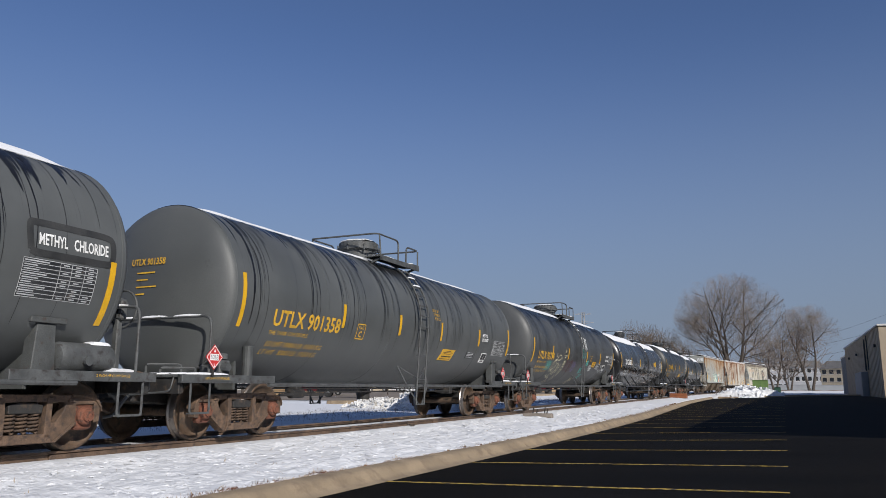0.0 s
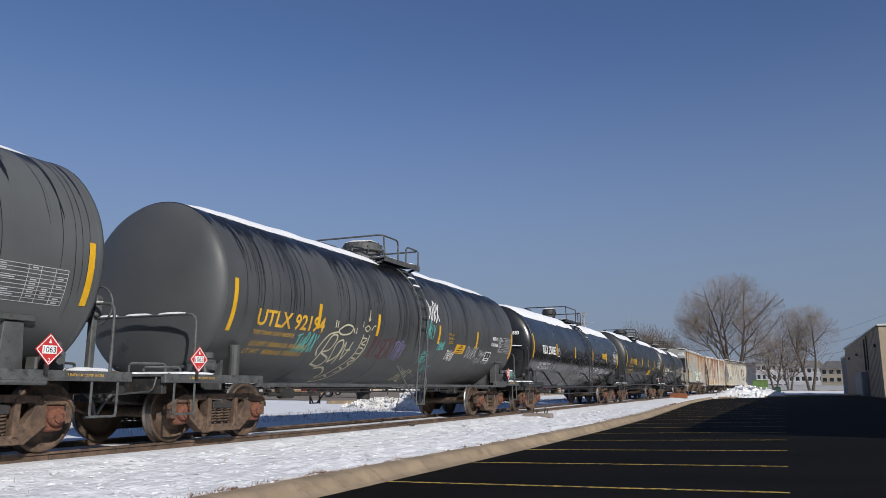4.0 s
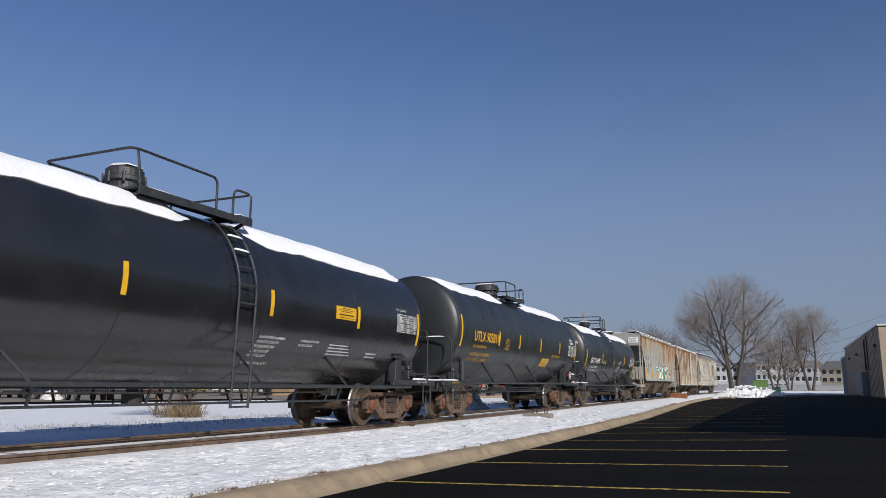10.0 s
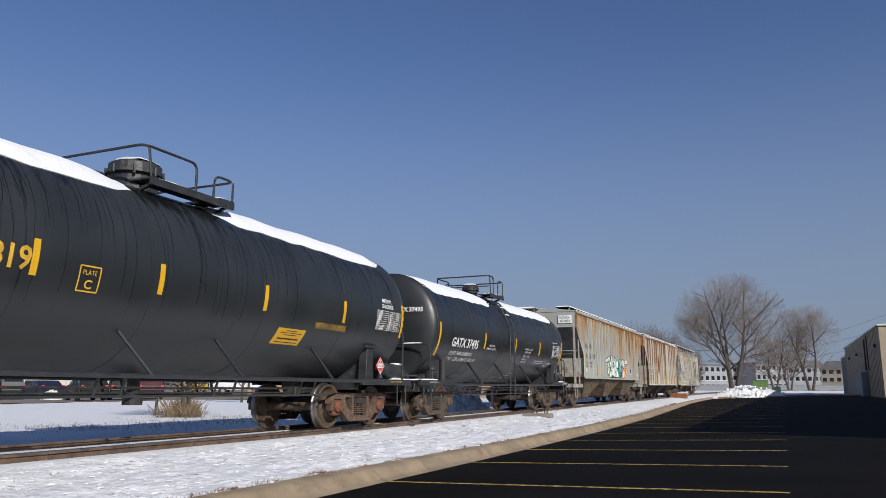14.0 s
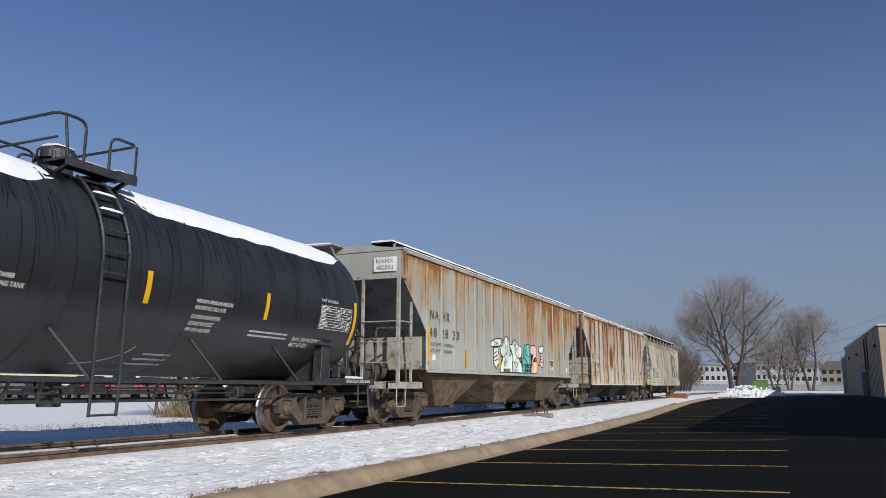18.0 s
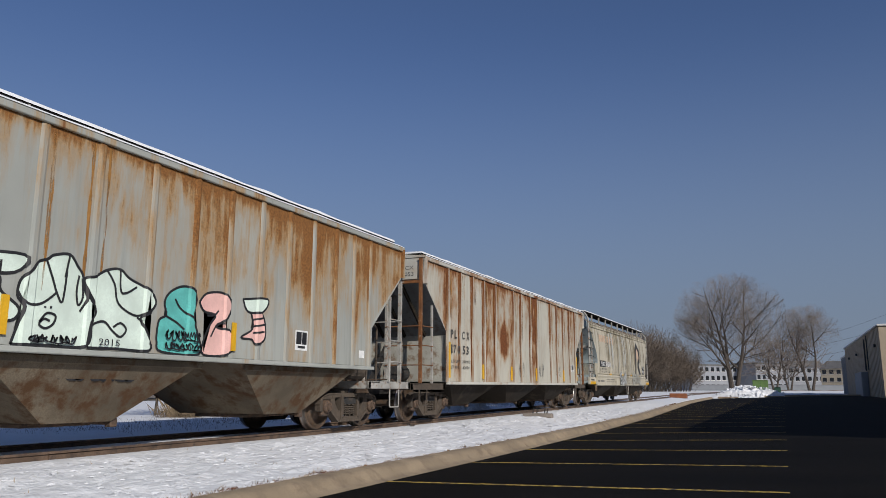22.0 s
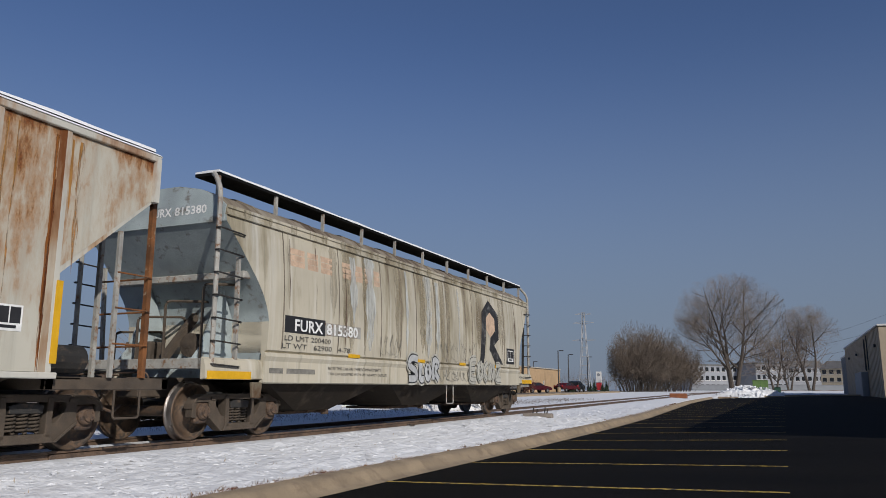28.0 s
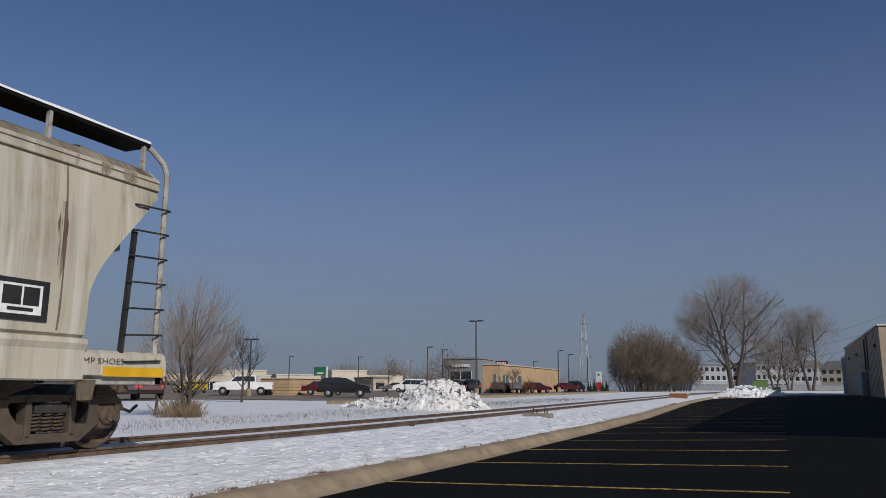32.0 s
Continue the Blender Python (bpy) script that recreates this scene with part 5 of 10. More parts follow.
    if p.get("mid_rail"):
        bm = bmesh.new()
        tube(bm, rounded([(-0.95, my + 0.1, rt - 0.35), (-0.95, my - 0.75, rt - 0.35), (0.95, my - 0.75, rt - 0.35)], 0.1), 0.018, 6)
        parts("rail_post", bm, iron, deck)
    bm = bmesh.new()
    lump(bm, 0.75, pa + 0.5, zt + 0.0, 0.2, 0.45, 0.04, 8)
    lump(bm, 0.72, pb - 0.2, zt + 0.03, 0.22, 0.15, 0.05, 9)
    parts("deck_snow", bm, CAP_SNOW, deck, "", True)
    # ladder that follows the shell, then hangs straight
    lad = None
    for q in ((1, -1) if p.get("side_ladder", True) else (-1,)):
        bm = bmesh.new()
        foot = p.get("foot", 0.5)
        line = []
        for a in range(36, 96, 6):
            line.append(((r + 0.09) * math.sin(radians(a)), cz + (r + 0.09) * math.cos(radians(a))))
        line.append((1.52 + 0.0, foot + 0.5))
        line.append((1.50, foot))
        tube(bm, [(q * x, ly - 0.22, z) for x, z in line], 0.022, 6)
        lad = part("ladder", bm, iron, car)
        bm = bmesh.new()
        tube(bm, [(q * x, ly + 0.22, z) for x, z in line], 0.022, 6)
        part("stile", bm, iron, lad)
        bm = bmesh.new()
        n = p.get("rungs", 9)
        for k in range(n):
            t = k / (n - 1)
            a = 40 + t * 50 if k < n - 3 else None
            if a is not None:
                x, z = (r + 0.1) * math.sin(radians(40 + 55 * k / (n - 4))), cz + (r + 0.1) * math.cos(radians(40 + 55 * k / (n - 4)))
            else:
                z = foot + 0.02 + (n - 1 - k) * (cz - 0.15 - foot) / 3.2
                x = 1.51
            tube(bm, [(q * x, ly - 0.22, z), (q * x, ly + 0.22, z)], 0.016, 6)
        parts("rung", bm, iron, lad)
        if q > 0:
            bm = bmesh.new()
            for k in range(2):
                a = radians(40 + 55 * (k + 1) / (n - 4))
                lump(bm, (r + 0.1) * math.sin(a), ly, cz + (r + 0.1) * math.cos(a) + 0.012, 0.022, 0.2, 0.035, k)
            parts("rung_snow", bm, CAP_SNOW, lad, "", True)
        if p.get("aframe"):
            bm = bmesh.new()
            for o in (-0.75, 0.75):
                tube(bm, [(q * 1.25, ly + o, cz - r * 0.72), (q * 1.42, ly + o * 0.75, zs), (q * 1.5, ly + o * 0.12, foot + 0.02)], 0.02, 6)
                tube(bm, [(q * 1.25, ly + o, cz - r * 0.72), (q * 1.46, ly, zs + 0.15)], 0.016, 6)
            parts("brace", bm, iron, lad)
    # near-side reflectors
    for y, z0, z1 in p["bars"]:
        bm = bmesh.new()
        plate_on(bm, y - 0.045, y + 0.045, z0, z1, skin, 0.007)
        part("reflector", bm, YELLOW, car, "yellow reflector strip")
    snow_cap(car, y0 + 0.02, y1 - 0.05, r, cz, p["snow"][0], p["snow"][1], seed_of(p), p.get("gaps", ()))
    if p.get("reservoir"):
        bm = bmesh.new()
        yy = tc / 2
        ra, rb = p.get("res", (0.62, 1.62))
        lathe(bm, [(0.05, yy + ra), (0.17, yy + ra + 0.03), (0.195, yy + ra + 0.09), (0.195, yy + rb - 0.09), (0.17, yy + rb - 0.03), (0.05, yy + rb)], 'y', 20, (1.2, 0, 1.2))
        res = part("air_reservoir", bm, iron, car, "cylindrical steel air reservoir", True)
        bm = bmesh.new()
        lump(bm, 1.2, yy + rb - 0.22, 1.37, 0.11, 0.2, 0.05, 2)
        part("reservoir_snow", bm, CAP_SNOW, res, "", True)
    bm = bmesh.new()
    # hand brake wheel on the rear end
    yy = yr - 0.32
    wheel_pts = [(0.85 + 0.27 * math.cos(a), yy, 1.95 + 0.27 * math.sin(a)) for a in [2 * math.pi * k / 20 for k in range(21)]]
    tube(bm, wheel_pts, 0.018, 6)
    for k in range(3):
        a = 2 * math.pi * k / 3
        tube(bm, [(0.85, yy, 1.95), (0.85 + 0.27 * math.cos(a), yy, 1.95 + 0.27 * math.sin(a))], 0.014, 5)
    box(bm, 0.8, 0.9, yy - 0.12, yy - 0.03, 1.03, 2.1, 0.015)
    box(bm, 0.72, 0.98, yy - 0.14, yy - 0.02, 1.78, 2.08, 0.03)
    part("hand_brake", bm, iron, car)
    bm = bmesh.new()
    for s in (-1, 1):
        yy = s * (tc / 2 + 0.95)
        box(bm, 1.44, 1.455, yy - 0.5, yy + 0.5, 0.93, 1.02)
    parts("brake_plate", bm, iron, car)
    if p.get("notice"):
        bm = bmesh.new()
        box(bm, 1.456, 1.466, tc / 2 + 0.42, tc / 2 + 1.62, 0.925, 1.025)
        note = part("notice_plate", bm, DARK_IRON, car, "black plate with white brake notice")
        lettering("brake_note", "2 INCH TREAD COND. SHOES", tc / 2 + 0.5, 0.945, 1.0, 0.06, 1.466, WHITE_INK, note, off=0.003)
    for s in ((-1,) if p.get("notice") else (-1, 1)):
        lettering("brake_note", "2 INCH HF COMP SHOES", s * (tc / 2 + 0.95) - 0.28, 0.958, 0.56, 0.036, 1.455, p.get("ink", YELLOW_INK), car, off=0.002)
    return car, sets, skin


def seed_of(p):
    return round(p["tc"] * 10 + p["r"] * 100) % 97


def marks(car, skin, ink, rows):
    for s, y0, z0, w, h, slant in rows:
        lettering("lettering", s, y0, z0, w, h, skin, ink, car, slant)


# ---- the train, front to rear ----
GREY_PAINT = tank_paint("tank_grey", (0.079, 0.084, 0.084), (0.010, 0.010, 0.011), 0.5, 4.0, 1.9, -0.12, 0.42, 0.0, 0.15, 3.84)
DARK_GREY_PAINT = tank_paint("tank_dark_grey", (0.060, 0.063, 0.064), (0.006, 0.006, 0.007), 0.48, 4.0, 1.5, 0.05, 0.45, 0.0, 0.2, 3.5)
BLACK_PAINT = tank_paint("tank_black", (0.014, 0.0145, 0.016), (0.008, 0.008, 0.009), 0.24, 3.8, 0.8, 0.15, 0.75, 0.6)
SLATE_PAINT = tank_paint("tank_slate", (0.022, 0.025, 0.0265), (0.008, 0.009, 0.010), 0.38, 3.9, 1.0, 0.1, 0.5, 0.0, 0.6, 3.75)
COAL_PAINT = tank_paint("tank_coal", (0.020, 0.022, 0.024), (0.006, 0.007, 0.008), 0.36, 4.0, 1.1, 0.25, 0.5, 0.0, 0.6, 3.6)
TAR = surface("dried_run", (0.009, 0.009, 0.0095), 0.38, var=0.3, scale=3, fine=40, bump=0)
WET = surface("wet_run", (0.012, 0.013, 0.014), 0.25, var=0.3, scale=3, fine=40, bump=0)
SPRAY_BLACK = surface("spray_black", (0.03, 0.031, 0.031), 0.7, var=0.4, scale=4, fine=60, bump=0)
GREY_HEAD = surface("grey_head", (0.074, 0.078, 0.077), 0.5, var=0.14, scale=0.8, fine=45, bump=0.05, col2=(0.03, 0.03, 0.03), amount=0.02)
DARK_HEAD = surface("dark_grey_head", (0.056, 0.059, 0.06), 0.5, var=0.14, scale=0.8, fine=45, bump=0.05, col2=(0.02, 0.02, 0.02), amount=0.02)
BLACK_HEAD = surface("black_head", (0.014, 0.0145, 0.016), 0.32, var=0.15, scale=0.8, fine=45, bump=0.03)
SLATE_HEAD = surface("slate_head", (0.0185, 0.0205, 0.0215), 0.42, var=0.15, scale=0.8, fine=45, bump=0.04)
GREY_SADDLE = surface("grey_saddle", (0.066, 0.07, 0.069), 0.6, var=0.3, scale=4, fine=50, col2=(0.05, 0.035, 0.028), amount=0.15)
TRAIN = []


def add_car(car, sets, front, rear):
    TRAIN.append((car, sets, front, rear))


def bars_at(ys, z0, z1, ends=()):
    return [(y, z0, z1) for y in ys] + list(ends)


def plate_frame(car, y0, y1, z0, z1, skin, ink):
    """The thin square round a clearance letter."""
    bm = bmesh.new()
    for z in (z0, z1):
        ribbon(bm, [(y0, z), (y1, z)], 0.02, skin, 0.007)
    for y in (y0, y1):
        ribbon(bm, [(y, z0 + (z1 - z0) * k / 6) for k in range(7)], 0.02, skin, 0.0075)
    tagged(part("plate_frame", bm, ink, car), kind="stuff")


def lead_car():
    p = dict(r=1.53, cz=2.44, tc=12.0, shell=(-6.65, 6.9), iron=GREY_IRON, paint=GREY_PAINT, head_paint=GREY_HEAD, gear="rust", saddle=GREY_SADDLE, snow=(27, 0.1), reservoir=True, res=(0.18, 1.07), aframe=True,
             bars=[(6.73, 1.63, 2.46)], pipe_z=0.88, struts=())
    car, sets, skin = tank_car("weathered grey tank car streaked with black, snow on top", p)
    drips(car, -6.5, 6.8, 1.53, 2.44, 3, ((7, 25, 4, 60, 0.012, 0.05), (5, 26, 3, 90, 0.008, 0.02)), TAR)
    drips(car, 4.9, 6.5, 1.53, 2.44, 5, ((34, 24, 3, 30, 0.06, 0.2),), TAR)
    bm = bmesh.new()
    ribbon(bm, smooth_line([(5.5, 2.44), (5.48, 2.74), (5.6, 2.78), (6.1, 2.78), (6.6, 2.77), (6.71, 2.7), (6.7, 2.46), (6.6, 2.41), (6.1, 2.41), (5.6, 2.41), (5.5, 2.44)]), 0.09, skin, 0.004)
    part("stencil_patch", bm, SPRAY_BLACK, car, "black sprayed border round stencilled lettering")
    lettering("lettering", "METHYL   CHLORIDE", 5.6, 2.51, 1.03, 0.15, skin, WHITE_INK, car)
    table_panel(car, 5.42, 6.48, 1.88, 2.33, skin, GREY_INK, DARK_IRON)
    add_car(car, sets, 0.55 - 6.0, 0.55 + 6.0)


def second_car():
    p = dict(r=1.53, cz=2.44, tc=12.0, shell=(-6.65, 6.95), iron=GREY_IRON, paint=GREY_PAINT, head_paint=GREY_HEAD, gear="rust", saddle=GREY_SADDLE, snow=(21.5, 0.07), aframe=True, rungs=10, foot=0.42,
             bars=bars_at((-3.3, -0.8, 1.55, 4.25), 2.03, 2.5, [(-6.48, 1.83, 2.72), (6.82, 1.85, 2.66)]), pipe_z=0.88, struts=(), manway=(-0.22, 0.5, 0.42), ladder=0.3, deck_end=1.25, shift=(0.15, 0))
    car, sets, skin = tank_car("weathered grey tank car with black drip streaks", p)
    marks(car, skin, YELLOW_INK, [("UTLX 901358", -5.6, 1.9, 2.2, 0.3, 0), ("THE TANK CAR PEOPLE", -5.62, 1.76, 1.2, 0.07, 0), ("LD LMT 180000 LB  81650 KG", -5.55, 1.56, 1.75, 0.085, 0.15), ("LT WT   83000 LB  37650 KG", -5.6, 1.42, 1.75, 0.085, 0.15),
                                  ("WATER CAPY", 1.0, 2.74, 0.42, 0.07, 0), ("214348 LB", 1.05, 2.64, 0.36, 0.07, 0), ("97227 KG", 1.1, 2.54, 0.33, 0.07, 0)])
    marks(car, skin, WHITE_INK, [("METHYL", 4.5, 2.31, 0.42, 0.09, 0), ("CHLORIDE", 4.47, 2.18, 0.52, 0.09, 0)])
    plate_frame(car, -2.72, -2.4, 1.85, 2.15, skin, YELLOW_INK)
    lettering("lettering", "C", -2.62, 1.88, 0.12, 0.13, skin, YELLOW_INK, car)
    lettering("lettering", "PLATE", -2.66, 2.05, 0.2, 0.06, skin, YELLOW_INK, car)
    table_panel(car, 5.45, 6.5, 1.82, 2.25, skin, GREY_INK, GREY_IRON)
    warning_sign(car, 1.8, 2.62, 1.56, 1.84, skin, 0.08)
    certificate(car, 4.72, 1.58, 0.4, 0.27, skin)
    bm = bmesh.new()
    plate_on(bm, 3.55, 4.12, 1.66, 1.84, skin, 0.005)
    part("notice", bm, DARK_IRON, car)
    bm = bmesh.new()
    for k in range(4):
        ribbon(bm, [(3.6, 1.7 + 0.04 * k), (4.05, 1.7 + 0.04 * k)], 0.018, skin, 0.0075)
    parts("notice_print", bm, GREY_INK, car)
    head_lines(car, (0.4, 0.26, 0.45, 0.2), -0.3, 2.72, -6.65, 0.4, 1.53, 2.44, YELLOW_INK)
    lettering_on_head(car, "UTLX 901358", -0.45, 2.86, 0.75, 0.12, -6.65, 0.4, 1.53, 2.44, YELLOW_INK)
    drips(car, -6.3, 6.8, 1.53, 2.44, 8, ((7, 22, 4, 60, 0.03, 0.11), (12, 24, 5, 95, 0.009, 0.026)), TAR)
    drips(car, 1.2, 3.2, 1.53, 2.44, 9, ((9, 21, 3, 35, 0.04, 0.12),), TAR)
    placard(car, 1.5, 6.35, 1.27)
    placard(car, 1.5, -7.1, 1.3)
    add_car(car, sets, 10.5, 22.5)


def head_lines(car, widths, x0, z0, y0, hd, r, cz, ink):
    """Small print on the front head, too small to read: thin bars on the dish."""
    bm = bmesh.new()
    for k, w in enumerate(widths):
        z = z0 - 0.12 * k
        row = []
        for i in range(7):
            x = x0 + w * i / 6
            row.append([bm.verts.new((x, y0 - head_depth(math.hypot(x, zz - cz) / r, hd) - 0.012, zz)) for zz in (z, z + 0.024)])
        for a, b in zip(row, row[1:]):
            bm.faces.new((a[0], b[0], b[1], a[1]))
    parts("head_mark", bm, ink, car)


def lettering_on_head(car, s, x0, z0, w, h, y0, hd, r, cz, ink):
    """A line of text on the front head, read from the front left: +x is to the left there."""
    co, faces = LETTERS[s]
    bm = bmesh.new()
    vs = []
    for c in co:
        x, z = x0 + c[0] * w, z0 + c[1] * h
        q = min(0.97, math.hypot(x, z - cz) / r)
        vs.append(bm.verts.new((x, y0 - head_depth(q, hd) - 0.02, z)))
    for f in faces:
        try:
            bm.faces.new([vs[i] for i in f])
        except ValueError:
            pass
    parts("head_mark", bm, ink, car)


def tagged_car():
    p = dict(r=1.53, cz=2.44, tc=12.7, shell=(-6.9, 7.2), iron=GREY_IRON, paint=DARK_GREY_PAINT, head_paint=DARK_HEAD, gear="rust", saddle=GREY_SADDLE, snow=(28, 0.1), aframe=True, rungs=10, foot=0.42, reservoir=True,
             bars=bars_at((-4.2, -1.85, 1.42, 4.1), 1.95, 2.42, [(-6.7, 1.75, 2.6), (7.12, 1.75, 2.55)]), pipe_z=0.88, struts=(), manway=(-0.02, 0.5, 0.42), ladder=0.28, deck_end=1.28)
    car, sets, skin = tank_car("dark grey tank car covered in graffiti, snow on top", p)
    marks(car, skin, YELLOW_INK, [("UTLX 92194", -6.05, 1.88, 2.08, 0.29, 0), ("THE TANK CAR PEOPLE", -6.05, 1.74, 1.2, 0.07, 0), ("LD LMT 180000 LB  81650 KG", -6.0, 1.55, 1.7, 0.08, 0.15), ("LT WT   83000 LB  37650 KG", -6.05, 1.42, 1.7, 0.08, 0.15),
                                  ("WATER CAPY", 2.0, 2.2, 0.4, 0.06, 0), ("214348 LB", 2.05, 2.1, 0.34, 0.06, 0), ("97227 KG", 2.08, 2.0, 0.3, 0.06, 0)])
    marks(car, skin, WHITE_INK, [("METHYL", 5.38, 2.26, 0.48, 0.1, 0), ("CHLORIDE", 5.3, 2.08, 0.58, 0.1, 0)])
    table_panel(car, 5.95, 7.06, 1.93, 2.38, skin, GREY_INK, DARK_IRON)
    warning_sign(car, 2.62, 3.25, 1.76, 2.0, skin, 0.06)
    certificate(car, 5.0, 1.64, 0.42, 0.26, skin)
    for word, a, b, z0, z1, ink, w, seed in (("DURK", 0.64, 1.42, 2.5, 2.98, WHITE_INK, 0.04, 1), ("THRLY", 0.54, 1.13, 2.08, 2.42, TEAL_SPRAY, 0.028, 2), ("THRAX", 1.43, 1.85, 1.8, 2.0, TEAL_SPRAY, 0.022, 3), ("THREX", 0.64, 1.14, 1.46, 1.7, TEAL_SPRAY, 0.025, 4),
                                             ("THRAX", 1.18, 1.6, 1.23, 1.4, TEAL_SPRAY, 0.02, 5), ("THRAX", 2.12, 2.68, 1.57, 1.8, WHITE_INK, 0.024, 6), ("DURK", 3.45, 4.3, 1.68, 2.02, GREY_INK, 0.03, 7), ("THANK", 4.42, 4.95, 1.76, 1.9, GREY_INK, 0.018, 8), ("ACID 4 CAN", 4.3, 5.5, 1.55, 1.7, GREY_INK, 0.02, 9),
                                             ("AMAZE", 0.3, 0.96, 1.02, 1.28, CREAM_SPRAY, 0.026, 10), ("RISEX", -1.96, -0.98, 1.5, 1.95, RED_SPRAY, 0.05, 11), ("THRX", -0.9, -0.34, 1.5, 1.88, VIOLET_SPRAY, 0.035, 12), ("THRAX", -4.75, -4.05, 1.5, 1.82, TEAL_SPRAY, 0.03, 13)):
        sprayed_word(car, word, a, b, z0, z1, skin, ink, w, seed)
    sprayed_word(car, "THRLY", 7.08, 7.75, 1.16, 1.32, 1.4, TEAL_SPRAY, 0.022, 14)
    sprayed_lines(car, [[(-3.75, 1.3), (-3.62, 1.82), (-3.38, 1.85), (-3.45, 1.6), (-3.68, 1.52), (-3.35, 1.42), (-3.45, 1.27), (-3.78, 1.3)], [(-3.25, 1.35), (-3.32, 1.7), (-3.1, 1.78), (-3.05, 1.5), (-3.25, 1.35)], [(-3.02, 1.32), (-2.98, 1.76), (-2.85, 1.42), (-2.72, 1.78)], [(-3.8, 1.45), (-3.9, 1.6), (-3.72, 1.86), (-3.4, 1.94)],
                        [(-3.42, 1.98), (-3.15, 2.1), (-2.9, 2.06), (-2.98, 1.93), (-3.3, 1.9), (-3.42, 1.98)], [(-3.58, 2.16), (-3.56, 2.02)], [(-3.5, 2.15), (-3.49, 2.02)], [(-2.84, 2.05), (-2.82, 1.95)], [(-2.74, 2.07), (-2.72, 1.94)], [(-2.86, 1.6), (-2.7, 1.62)], [(-3.5, 1.22), (-3.2, 1.24), (-3.0, 1.12), (-3.05, 1.05)]], skin, CREAM_SPRAY, 0.034)
    sprayed_lines(car, [[(-2.42, 2.08), (-2.3, 2.14), (-2.2, 2.08), (-2.3, 2.02), (-2.42, 2.08)], [(-2.26, 2.48), (-2.28, 2.24), (-2.33, 2.32)], [(-2.28, 2.24), (-2.23, 2.3)], [(-2.5, 2.1), (-2.52, 2.22)], [(-2.12, 2.05), (-2.05, 2.15), (-1.96, 2.15)], [(-2.4, 1.95), (-2.46, 1.5), (-2.75, 1.18), (-2.95, 0.98), (-2.6, 1.02), (-2.32, 1.3), (-2.16, 1.6), (-2.15, 1.95)],
                        [(-2.38, 1.88), (-2.2, 1.86), (-2.36, 1.76), (-2.2, 1.74)], [(-2.4, 1.68), (-2.22, 1.66), (-2.24, 1.56), (-2.42, 1.56)], [(-2.46, 1.46), (-2.28, 1.44), (-2.44, 1.36), (-2.34, 1.32)], [(-2.6, 1.26), (-2.44, 1.22), (-2.6, 1.14)], [(-2.8, 1.1), (-2.64, 1.06)]], skin, CREAM_SPRAY, 0.026)
    drips(car, -6.6, 7.0, 1.53, 2.44, 12, ((26, 27, 2, 17, 0.1, 0.32), (12, 30, 4, 26, 0.04, 0.12), (8, 32, 4, 60, 0.014, 0.05), (15, 34, 5, 90, 0.007, 0.02)), TAR)
    placard(car, 1.5, 6.85, 1.27)
    placard(car, 1.5, -7.45, 1.25)
    add_car(car, sets, 26.55, 39.25)


